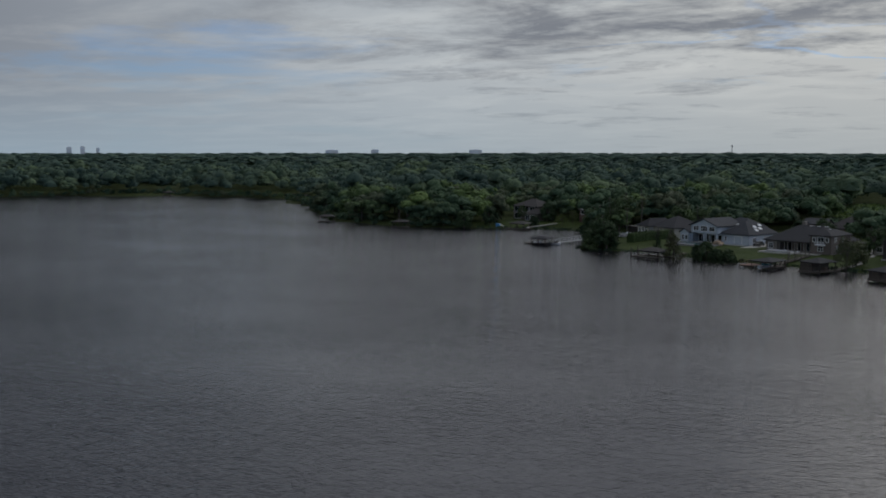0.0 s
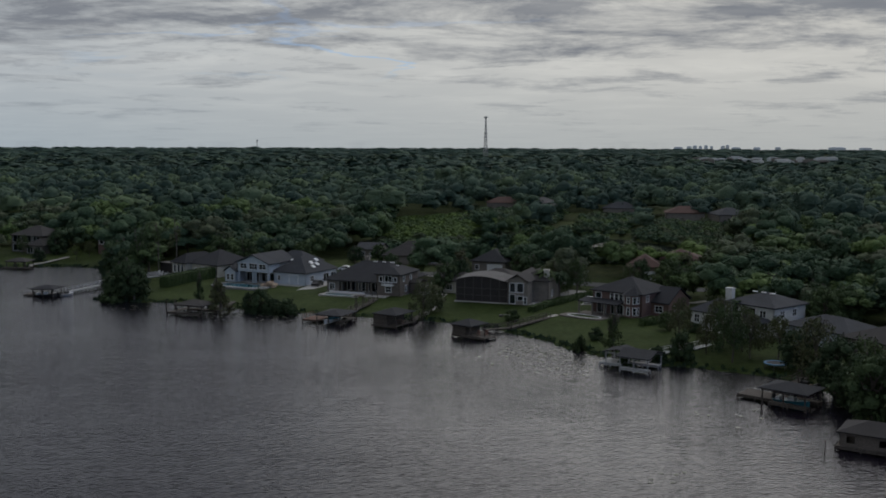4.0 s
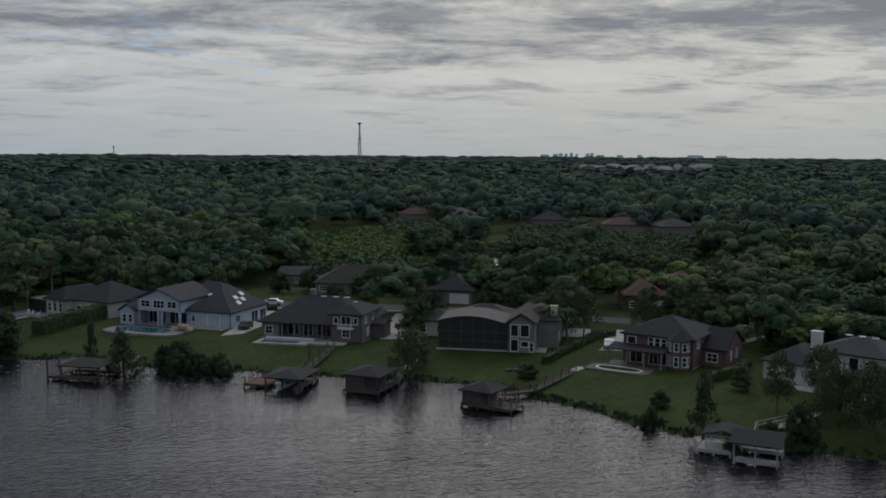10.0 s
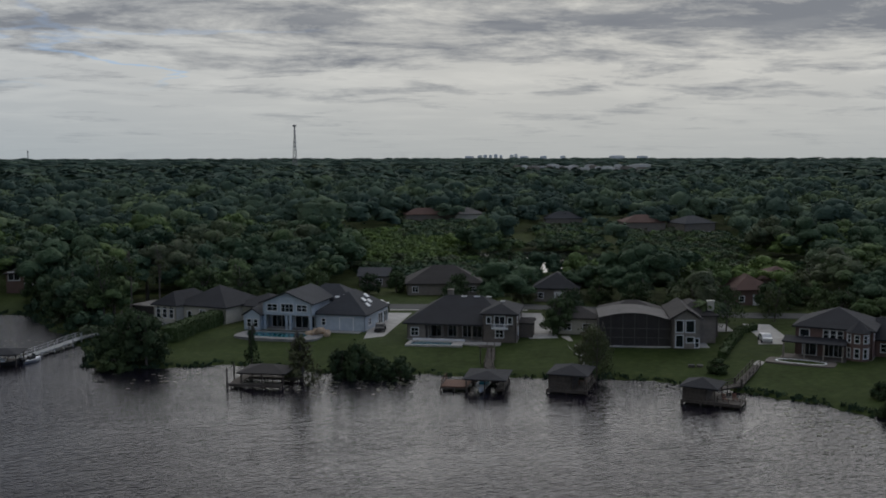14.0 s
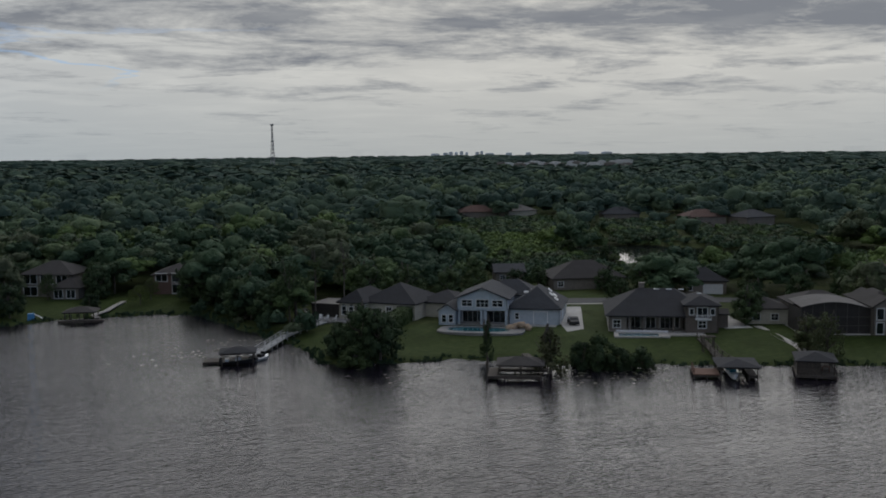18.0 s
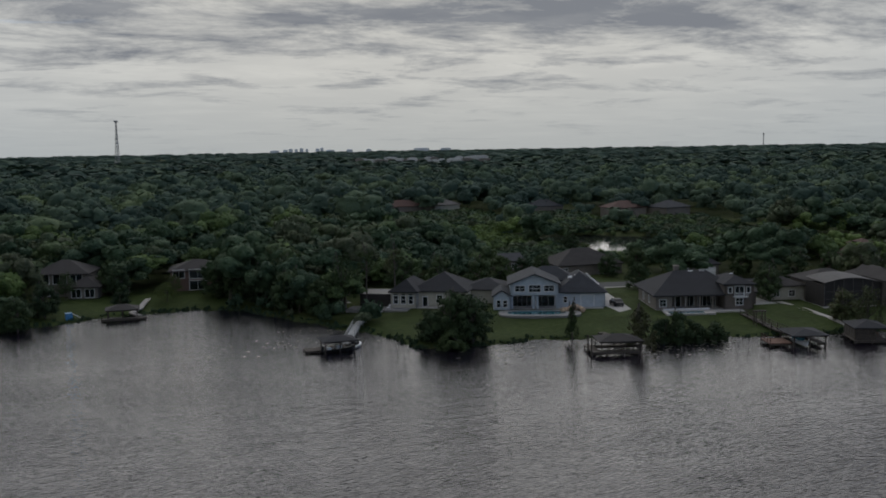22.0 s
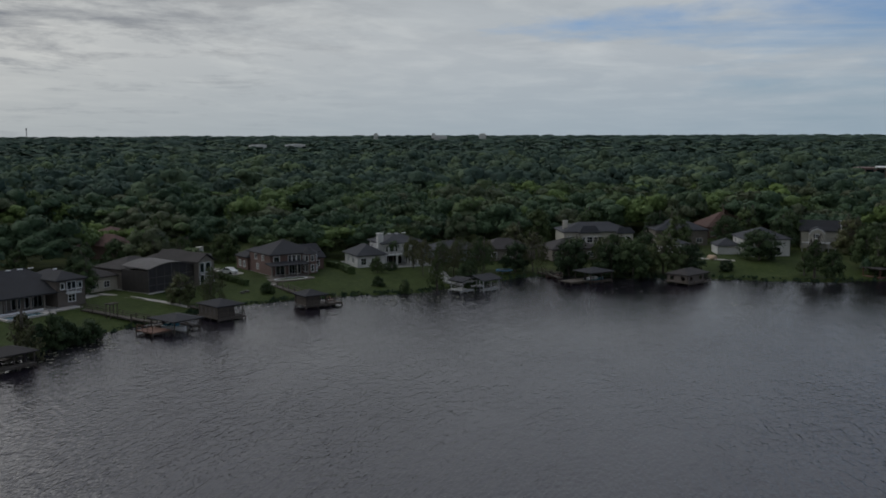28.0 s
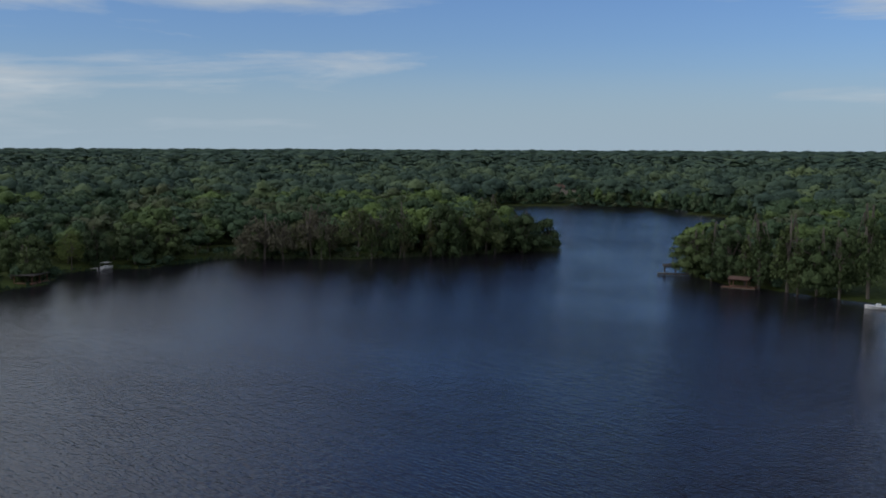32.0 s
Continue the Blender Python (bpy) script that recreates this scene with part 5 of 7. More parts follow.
# cream house with the arched windows
M_W = pose(-62.6, 283.6, Z0, 0, 0, -40)
w = house_at(-62.6, 283.6, -40, "single-storey cream house with arched windows and dark grey roof")
plinth(w, 0, 0, 15, 14)
block(w, 0, 0, 5.6, 12, 0.05, 3.4, "wall_cream", "roof_dark", "hip", 2.5, front=[(0.6, 0.9, 1.1, 1.8, 0), (2.25, 0.9, 1.1, 1.8, 0), (3.9, 0.9, 1.1, 1.8, 0)])
for k in range(3):
    u = 1.15 + 1.65 * k
    arch = Build()
    pts = [(u - 0.55, 2.7)] + [(u + 0.55 * math.cos(t), 2.7 + 0.42 * math.sin(t)) for t in [math.pi * (1 - j / 8) for j in range(9)]] + [(u + 0.55, 2.7)]
    arch.v = [(x, -0.03, z) for x, z in pts[1:-1]] + [(x, -0.005, z) for x, z in pts[1:-1]]
    arch.f = [tuple(range(9)), tuple(reversed(range(9, 18)))] + [(j + 1, j, 9 + j, 10 + j) for j in range(8)]
    part("arch_head", arch, "glass", w)
block(w, 4, 2.4, 16, 15, 0.05, 3.3, "wall_cream", "roof_dark", "hip", 3.6, front=[(2.5, 0.1, 1.1, 2.1, 0), (5.6, 0.9, 1.3, 1.7)])
block(w, 14, 8, 24, 18, 0.05, 3.0, "wall_cream", "roof_dark", "hip", 2.2, right=[(3, 0.9, 1.4, 1.3)])
part("lanai_roof", Build().box(-7.5, 1.5, 2.6, 0, 9, 2.78), "fascia", w, "dark flat lanai roof")
posts(w, [(-7.3, 1.7), (-5, 1.7), (-2.5, 1.7), (-7.3, 5), (-7.3, 8.8)], 0, 2.6, "fascia", 0.14)
part("lanai_screen", Build().box(-7.3, 1.62, 0.05, 0, 1.66, 2.6), "screen", w)
part("patio", Build().box(-9, -3.5, -1.2, 4.5, 1.4, 0.02), "pool_wall", w, "paved waterside patio")
for k, (x, y, r) in enumerate(((-3.2, -2.2, 20), (-1.6, -2.5, -10), (0.0, -2.1, -35))):
    ch = thing("garden_chair", M_W @ pose(x, y, 0.02, 0, 0, r), "white slatted garden chair on the paved patio", "chair", "patio chairs")
    part("seat", Build().box(-0.32, -0.3, 0.36, 0.32, 0.32, 0.43), "trim", ch)
    part("backrest", Build().bar((0, 0.32, 0.4), (0, 0.55, 1.05), 0.62, 0.05), "trim", ch)
    for sx in (-0.28, 0.28):
        for sy in (-0.26, 0.26):
            part("leg", Build().box(sx - 0.03, sy - 0.03, 0, sx + 0.03, sy + 0.03, 0.38), "trim", ch)

f1 = house_at(71.7, 186.8, -60.6, "low grey-roofed house among shore trees")
block(f1, 0, 0, 14, 10, 0.05, 2.9, "wall_blue", "roof_grey", "hip", 2.2, front=[(2, 0.9, 1.4, 1.3), (6, 0.9, 2, 1.6)])
f2 = house_at(77, 174.5, -62.3, "low brown-roofed house among shore trees")
block(f2, 0, 0, 14, 11, 0.05, 2.9, "wall_tan", "roof_brown", "hip", 2.4, front=[(2, 0.9, 1.4, 1.3), (6, 0.9, 2, 1.6)])
g = house_at(94.1, 155.5, -73, "cream two-storey house with grey hip roof")
block(g, 0, 0, 19, 11, 0.05, 6.1, "wall_cream", "roof_grey", "hip", 2.3, front=[(1, 3.4, 1.2, 1.5), (5, 3.4, 1.8, 1.5), (9, 3.4, 1.2, 1.5), (12.5, 3.4, 1.2, 1.5), (16, 3.4, 1.4, 1.5), (1.5, 0.7, 1.6, 1.6), (6, 0.2, 2.6, 2.2), (12, 0.7, 2.0, 1.6)])
block(g, 4.2, -1.6, 9.2, 0.0, 0.05, 6.0, "wall_cream", "roof_grey", "hip", 1.9, 0.4, front=[(0.5, 3.5, 0.8, 1.4, 0), (1.7, 3.4, 1.6, 1.6), (3.7, 3.5, 0.8, 1.4, 0), (1.2, 0.4, 2.6, 2.1, 2)])
block(g, 14.5, -1.0, 18.8, 0.0, 0.05, 5.7, "wall_cream", "roof_grey", "hip", 1.6, 0.35, front=[(1.0, 3.4, 1.0, 1.5, 0), (2.4, 3.4, 1.0, 1.5, 0)])
chimney(g, 1.2, 4.0, 6.0, 8.9, "wall_cream", 1.2, 0.9)
h = house_at(99.3, 107.2, -80, "white two-storey house with grey hip roof above a sloping lawn")
block(h, -0.9, 0, 11.0, 12, 0.05, 4.5, "wall_white", "roof_grey", "hip", 2.8, front=[(1.4, 2.8, 0.9, 1.2, 0), (0.8, 0.7, 0.9, 1.3, 0), (2.6, 0.7, 0.9, 1.3, 0), (6.5, 0.2, 3, 2.2, 2), (5.5, 2.8, 1.2, 1.2)], left=[(2.0, 2.8, 1.0, 1.2, 0), (6.5, 2.8, 1.0, 1.2, 0)])
block(h, -7.0, 4.0, -1.0, 11, 0.05, 2.3, "wall_white", "roof_grey", "hip", 1.9, 0.4)
i_ = house_at(115.0, 90.1, -97.0, "grey house with white-trimmed gambrel gable and raised deck")
block(i_, 0.6, 0, 4.8, 6, 0.05, 4.6, "wall_cream", None, front=[(1.6, 3.5, 1.0, 1.2, 1)])
prof = [(0.6, 4.6), (1.2, 5.5), (2.7, 6.1), (4.2, 5.5), (4.8, 4.6)]
gw = Build()
gw.v += [(u, 0.02, z) for u, z in prof] + [(u, 0.27, z) for u, z in prof]
gw.f += [(4, 3, 2, 1, 0), (5, 6, 7, 8, 9)] + [(k, (k + 1) % 5, 5 + (k + 1) % 5, 5 + k) for k in range(5)]
part("gable", gw, "wall_cream", i_)
gr = Build()
for (ua, za), (ub, zb) in zip(prof, prof[1:]):
    k = len(gr.v)
    gr.v += [(u, v, z + dz) for dz in (0.03, 0.2) for u, z in ((ua, za), (ub, zb)) for v in (-0.35, 7.5)]
    gr.f += [tuple(k + j for j in q) for q in ((0, 1, 3, 2), (4, 6, 7, 5), (0, 4, 5, 1), (2, 3, 7, 6), (0, 2, 6, 4), (1, 5, 7, 3))]
part("roof", gr, "roof_dark", i_, "dark gambrel roof")
gt = Build()
for (ua, za), (ub, zb) in zip(prof, prof[1:]):
    gt.bar((ua, -0.42, za + 0.06), (ub, -0.42, zb + 0.06), 0.12, 0.26)
part("rake_trim", gt, "trim", i_, "white trim along the gambrel")
for u in (1.75, 3.3):
    part("shutter", Build().box(u - 0.02, -0.06, 3.5, u + 0.35, -0.01, 4.7), "roof_dark", i_, "dark window shutter")
block(i_, -1.5, 6.1, 8.6, 13.5, 0.05, 4.9, "wall_cream", "roof_dark", "gable_u", 2.9)
rt = Build()
rt.bar((9.15, 5.6, 4.95), (9.15, 9.8, 7.75), 0.12, 0.3).bar((9.15, 14.0, 4.95), (9.15, 9.8, 7.75), 0.12, 0.3)
part("rake_trim", rt, "trim", i_, "white trim of the end gable")
part("deck", Build().box(-1.4, -2.6, 2.35, 7.5, -0.05, 2.5), "deck_pale", i_, "raised timber deck")
posts(i_, [(-1.2 + 1.7 * k, -2.45) for k in range(6)], 0.0, 2.35, "deck_pale", 0.2, "deck_post")
part("deck_rail", Build().bar((-1.4, -2.5, 3.4), (7.5, -2.5, 3.4), 0.1), "deck_pale", i_)
posts(i_, [(-1.3 + 0.48 * k, -2.5) for k in range(19)], 2.5, 3.36, "deck_pale", 0.06, "baluster")
w1 = house_at(-128.6, 344.4, -23.3, "two-storey house with brown hip roof and screened balconies")
block(w1, 0, 0, 13, 11, 0.05, 5.4, "wall_tan", "roof_brown", "hip", 3.0, front=[(0.6, 0.3, 3.5, 2.2), (0.6, 3.2, 3.5, 2.2), (5, 3.2, 3.2, 2.2), (9, 3.3, 2.8, 2)])
block(w1, 9.5, -4.0, 16.5, 6.0, 0.05, 2.7, "wall_tan", "roof_brown", "hip", 2.3, 0.5, front=[(0.8, 0.3, 2.2, 2.0, 1), (3.9, 0.3, 2.2, 2.0, 1)])
w2 = house_at(-97.8, 335.9, -14.5, "dim two-storey house with brown roof behind trees")
block(w2, 0, 0, 13, 11, 0.05, 4.8, "wall_brick", "roof_brown", "hip", 2.4, front=[(0.6, 3.2, 2.8, 2.0), (4.5, 3.0, 4, 2.2), (4.5, 0.2, 4, 2.3)])

# houses of the second row and deeper in the trees
def back_house(x, y, rot, wdt, dpt, wall_mat, roof_mat, label, z1=2.9, rise=2.4, kind="hip", door=False):
    o = house_at(x, y, rot, label)
    block(o, -wdt / 2, 0, wdt / 2, dpt, 0.0, z1, wall_mat, roof_mat, kind, rise, 0.5, front=[(1.2, 0.8, 1.4, 1.3), (wdt - 3.2, 0.8, 1.6, 1.3)] if not door else [(1.0, 0.8, 1.2, 1.3, 0)])
    if door:
        part("garage_door", Build().box(-0.4, -0.06, 0.0, wdt / 2 - 0.8, -0.01, 2.4), "trim", o, "white garage door")
    return o


back_house(4.2, 303.5, -12, 18, 13, "wall_tan", "roof_brown", "tan house with brown hip roof across the street", 2.7, 3.9)
back_house(-9.4, 322, -16, 7.5, 9, "wall_tan", "roof_grey", "grey gabled house across the street", 2.7, 1.9, "gable_u")
back_house(25.4, 285.6, -25.4, 10, 12, "wall_tan", "roof_dark", "grey-roofed house with white garage door", 3.0, 3.2, "hip", True)
back_house(66, 268.6, -12.4, 9, 12, "wall_brick", "roof_red", "brick house with russet roof and white garage door", 3.4, 3.0, "hip", True)
back_house(77.8, 274.9, -12.6, 11, 11, "wall_brick", "roof_red", "brick house with russet hip roof", 4.6, 2.6)
back_house(56.4, 525.9, -7.8, 18, 12, "wall_tan", "roof_red", "russet-roofed house deep among trees", 5.4, 3.0)
back_house(77.3, 523.1, 11.3, 16, 12, "wall_cream", "panel", "pale house with grey-beige roof among trees", 5.4, 3.0)
back_house(107.3, 480.9, -17.6, 16, 12, "wall_tan", "roof_grey", "grey-roofed house among trees by the pond", 5.4, 3.0)
back_house(129.6, 447.7, -11.9, 17, 12, "wall_tan", "roof_red", "russet hip-roofed house beyond the pond", 5.4, 3.0)
back_house(148.2, 436.3, 7.5, 15, 12, "wall_tan", "roof_grey", "low grey-roofed house beyond the pond", 5.4, 3.0)
back_house(122, 123.5, -75, 15, 12, "wall_tan", "roof_grey", "wide grey-roofed house behind shore trees", 4.4, 3.0)
brick_far = back_house(146, 106, -74, 19, 13, "wall_brick", "roof_red", "brick house with steep russet-brown roof and chimney", 3.4, 4.4)
chimney(brick_far, -2.0, 5.5, 6.0, 10.2, "wall_brick", 1.2, 1.0)
back_house(101.9, 125.6, -73, 7, 7, "wall_white", "roof_grey", "small white outbuilding with grey roof", 2.6, 1.4)
back_house(83.3, 151.5, -60.8, 13, 10, "wall_tan", "roof_brown", "brown-roofed bungalow hidden by shore trees", 2.9, 2.4)
back_house(323.2, -163.4, -110.3, 22, 14, "wall_tan", "roof_brown", "pale tile-roofed house beyond the point", 7.0, 3.5)
back_house(245.8, -329.4, -152.1, 20, 12, "wall_tan", "roof_red", "red-roofed house on the far bank", 6.0, 3.0)
back_house(175.7, -368.5, -167.4, 22, 12, "wall_white", "roof_brown", "white house on the far bank", 6.0, 3.0)
back_house(-288.9, 502.3, 27.2, 20, 12, "wall_tan", "roof_red", "russet-roofed house on the western bank", 7.5, 3.4)
back_house(-316, 544.9, 21.9, 18, 12, "wall_white", "roof_brown", "white house with brown roof on the western bank", 7.5, 3.4)

# ---- docks and boathouses ----


def pile_row(dock, pts, top, mat="wood", r=0.13):
    for x, y in pts:
        part("dock_post", Build().tube((x, y, -1.5), (x, y, top), r, r * 0.9, 8), mat, dock)


def deck_on(dock, u0, v0, u1, v1, z, mat="wood", step=2.6):
    part("deck", Build().box(u0, v0, z - 0.16, u1, v1, z), mat, dock)
    for y in (v0 + 0.05, v1 - 0.05):
        part("stringer", Build().box(u0, y - 0.06, z - 0.42, u1, y + 0.06, z - 0.16), "wood" if mat != "deck_pale" else mat, dock)
    n, m = max(1, round((u1 - u0) / step)), max(1, round((v1 - v0) / step))
    pile_row(dock, [(u0 + (u1 - u0) * i / n, v0 + (v1 - v0) * j / m) for i in range(n + 1) for j in (range(m + 1) if i in (0, n) else (0, m))], z - 0.1, "wood" if mat != "deck_pale" else mat)


def shelter(dock, u0, v0, u1, v1, z, rise, roof="roof_brown", mat="wood", kind="hip", bays=3):
    part("roof", hip_roof(u0, v0, u1, v1, z, rise, 0.35, 0.14, kind), roof, dock)
    for i in range(bays):
        for y in (v0 + 0.2, v1 - 0.2):
            x = u0 + 0.2 + (u1 - u0 - 0.4) * i / (bays - 1)
            part("post", Build().box(x - 0.09, y - 0.09, -1.5, x + 0.09, y + 0.09, z), mat, dock)
    for y in (v0 + 0.2, v1 - 0.2):
        part("beam", Build().box(u0, y - 0.08, z - 0.24, u1, y + 0.08, z - 0.02), mat, dock)


def boat(m, label, hull="hull", deck="boat_blue", length=6.0, canopy=False):
    o = thing("motorboat", m, label, "boat", "moored boats")
    h = Build()
    st = [(0.0, 1.0, 0.55), (0.35, 1.05, 0.6), (0.7, 0.85, 0.68), (0.9, 0.45, 0.8), (1.0, 0.04, 0.9)]
    for f, wdt, top in st:
        x = f * length - length / 2
        h.v += [(x, -wdt, top), (x, -wdt * 0.55, 0.0), (x, wdt * 0.55, 0.0), (x, wdt, top)]
    for k in range(4):
        i = k * 4
        h.f += [(i, i + 4, i + 5, i + 1), (i + 1, i + 5, i + 6, i + 2), (i + 2, i + 6, i + 7, i + 3), (i + 3, i + 7, i + 4, i)]
    h.f += [(0, 1, 2, 3), (19, 18, 17, 16)]
    part("hull", h, hull, o)
    part("console", Build().box(-0.5, -0.5, 0.5, 0.5, 0.5, 1.15), deck, o)
    part("windscreen", Build().box(0.42, -0.5, 1.15, 0.47, 0.5, 1.5), "glass", o)
    part("bench", Build().box(-2.2, -0.8, 0.5, -1.5, 0.8, 0.95), deck, o)
    part("outboard", Build().box(-length / 2 - 0.45, -0.22, 0.1, -length / 2 - 0.02, 0.22, 1.15), "dark", o)
    if canopy:
        part("canopy", Build().box(-1.4, -0.95, 1.95, 1.2, 0.95, 2.02), deck, o)
        for x in (-1.3, 1.1):
            for y in (-0.9, 0.9):
                part("canopy_pole", Build().box(x - 0.025, y - 0.025, 0.5, x + 0.025, y + 0.025, 1.95), "steel", o)
    return o


def walkway(pts, z0, z1, width, mat, label, rails=False, piles=True):
    """A boardwalk along pts, rising from z0 to z1."""
    o = thing("boardwalk", pose(0, 0, 0), label, "boardwalk", "boardwalks to the docks")
    n = len(pts) - 1
    total = sum((Vector(q) - Vector(p)).length for p, q in zip(pts, pts[1:]))
    run = 0.0
    for p, q in zip(pts, pts[1:]):
        ln = (Vector(q) - Vector(p)).length
        a, b = z0 + (z1 - z0) * run / total, z0 + (z1 - z0) * (run + ln) / total
        run += ln
        k = max(1, round(ln / 0.62))
        d = (Vector(q) - Vector(p)).normalized()
        s = Vector((-d.y, d.x)) * width / 2
        for j in range(k):
            c, e = Vector(p).lerp(Vector(q), (j + 0.04) / k), Vector(p).lerp(Vector(q), (j + 0.96) / k)
            zz = a + (b - a) * (j + 0.5) / k
            part("plank", Build().slab([tuple(c - s), tuple(e - s), tuple(e + s), tuple(c + s)], zz - 0.07, zz), mat, o)
        for sg in (-0.8, 0.8):
            part("bearer", Build().bar((*(Vector(p) + s * sg), a - 0.16), (*(Vector(q) + s * sg), b - 0.16), 0.1, 0.18), mat, o)
        if piles:
            for j in range(max(2, round(ln / 3)) + 1):
                c = Vector(p).lerp(Vector(q), j / max(2, round(ln / 3)))
                zz = a + (b - a) * j / max(2, round(ln / 3))
                for sg in (-0.9, 0.9):
                    r = c + s * sg
                    part("dock_post", Build().tube((r.x, r.y, -1.2), (r.x, r.y, zz + (0.95 if rails else -0.02)), 0.09, 0.08, 6), mat, o)
        if rails:
            for sg in (-0.9, 0.9):
                for up in (0.5, 0.95):
                    part("rail", Build().bar((*(Vector(p) + s * sg), a + up), (*(Vector(q) + s * sg), b + up), 0.06, 0.08), mat, o)
    return o


def dock_at(x, y, rot, label):
    return thing("boat_dock", pose(x, y, 0, 0, 0, rot), label, "dock", "docks along the shore")


# dock below the pale blue house
o = dock_at(-51.3, 226.3, -24, "weathered timber boat dock with brown hip roof")
deck_on(o, 0, 0, 8.2, 1.3, 0.75)
deck_on(o, 0, 1.3, 1.5, 6.4, 0.75)
deck_on(o, 1.5, 5.2, 9.4, 6.4, 0.75)
shelter(o, 1.6, 0.6, 8.6, 6.0, 2.35, 0.95)
pile_row(o, [(-0.1, -0.1), (-0.1, 3.0)], 3.2, "wood", 0.14)
part("lift_beam", Build().bar((2.4, 2.0, 1.9), (8.0, 2.0, 1.9), 0.14), "steel", o)
part("lift_beam", Build().bar((2.4, 4.4, 1.9), (8.0, 4.4, 1.9), 0.14), "steel", o)
rail(o, [(1.5, 6.3), (9.3, 6.3)], 0.75, "wood")
walkway([(-42.1, 230.9), (-39.9, 234.4), (-39.1, 240.3)], 0.75, 0.8, 1.3, "wood", "grey timber boardwalk from lawn to dock")
# below the dark-roofed house
o = dock_at(-21.0, 215.6, -26, "timber dock with dark roof over a boat lift")
deck_on(o, 0, 0.6, 4.0, 5.2, 0.75, "wood_red")
deck_on(o, 8.3, 0.4, 9.6, 7.0, 0.75)
deck_on(o, 4.0, 5.4, 8.3, 6.8, 0.75)
shelter(o, 3.8, -0.4, 9.7, 6.6, 2.15, 0.8, "roof_dark")
rail(o, [(0.1, 5.1), (0.1, 0.7)], 0.75, "wood_red")
boat(pose(-21.0, 215.6, 0.25, 0, 0, -26) @ pose(6.1, 2.3, 0, 0, 0, -90), "white and teal motorboat on a lift under a dock roof")
walkway([(-11.5, 219.6), (-10.3, 225.3), (-7.6, 232.2), (-5.7, 238.1)], 0.8, 1.55, 1.4, "wood", "stepped timber boardwalk with railings up to the terrace", True)
gate = thing("timber_arbor", pose(-9.1, 230.3, 1.2, 0, 0, -15.6), "dark timber arbor over the garden steps", "arbor")
for sx in (-0.9, 0.9):
    for sy in (-0.5, 0.5):
        part("post", Build().box(sx - 0.07, sy - 0.07, -0.8, sx + 0.07, sy + 0.07, 2.2), "wood", gate)
for k in range(5):
    part("slat", Build().box(-1.2, -0.72 + 0.33 * k, 2.2, 1.2, -0.6 + 0.33 * k, 2.34), "wood", gate)
# enclosed boathouse
o = dock_at(-5.6, 210.9, -33, "grey timber boathouse with dark hip roof on piles")
deck_on(o, -0.2, -0.3, 5.8, 7.0, 0.6, "wood")
for p, q in (((0, 0), (3.4, 0)), ((3.4, 0), (3.4, 6.6)), ((3.4, 6.6), (0, 6.6)), ((0, 6.6), (0, 0))):
    m, n = along(p, q)
    part("wall", wall_face(n, 0.6, 2.75, 0.12, []), "wood", o).matrix_basis = m
for k in range(5):
    part("batten", Build().box(0.1 + 0.78 * k, -0.05, 0.6, 0.2 + 0.78 * k, -0.005, 2.75), "wood", o)
for k in range(4):
    part("window", Build().box(-0.05, 0.9 + 1.45 * k, 1.2, -0.005, 1.35 + 1.45 * k, 2.3), "fascia", o)
shelter(o, 0, 0, 5.6, 6.7, 2.75, 1.0, "roof_dark", bays=2)
rail(o, [(3.5, -0.1), (5.7, -0.1), (5.7, 6.8)], 0.6, "wood")
table = thing("deck_table", pose(-5.6, 210.9, 0.6, 0, 0, -33) @ pose(4.5, 3.4, 0), "small table on the boathouse deck", "table")
part("tabletop", Build().box(-0.6, -0.45, 0.70, 0.6, 0.45, 0.75), "wood_red", table)
for sx in (-0.5, 0.5):
    for sy in (-0.35, 0.35):
        part("leg", Build().box(sx - 0.04, sy - 0.04, 0, sx + 0.04, sy + 0.04, 0.7), "wood_red", table)
walkway([(2.2, 212.6), (4.4, 219.9), (5.1, 221.6)], 0.6, 0.9, 1.3, "wood", "short timber boardwalk to the boathouse")
# dock below the brick house
o = dock_at(10.0, 199.4, -43, "timber dock with dark shed roof and open deck")
deck_on(o, 0, 0, 8.2, 3.6, 0.7, "wood")
deck_on(o, 3.2, 3.6, 4.8, 6.2, 0.7, "wood")
for p, q in (((0.2, 0.2), (3.4, 0.2)), ((3.4, 0.2), (3.4, 4.6)), ((3.4, 4.6), (0.2, 4.6)), ((0.2, 4.6), (0.2, 0.2))):
    m, n = along(p, q)
    part("wall", wall_face(n, 0.7, 2.5, 0.12, []), "wood", o).matrix_basis = m
shelter(o, 0, 0, 4.8, 5.0, 2.55, 1.05, "roof_dark", bays=2)
rail(o, [(5.0, 0.1), (8.1, 0.1), (8.1, 3.5)], 0.7, "wood")
for x, y in ((5.8, 1.2), (7.0, 2.2)):
    ch = thing("deck_chair", pose(10.0, 199.4, 0.7, 0, 0, -43) @ pose(x, y, 0, 0, 0, 30), "dark wooden deck chair on the dock", "chair", "dock chairs")
    part("seat", Build().box(-0.3, -0.3, 0.34, 0.3, 0.3, 0.4), "wood_red", ch)
    part("backrest", Build().bar((0, 0.3, 0.38), (0, 0.5, 1.0), 0.6, 0.05), "wood_red", ch)
    for sx in (-0.26, 0.26):
        for sy in (-0.26, 0.26):
            part("leg", Build().box(sx - 0.03, sy - 0.03, 0, sx + 0.03, sy + 0.03, 0.36), "wood_red", ch)
walkway([(16.7, 202.9), (22, 204.1), (31.5, 214.1)], 0.75, 1.2, 1.3, "wood", "long timber boardwalk from dock to brick house", True)
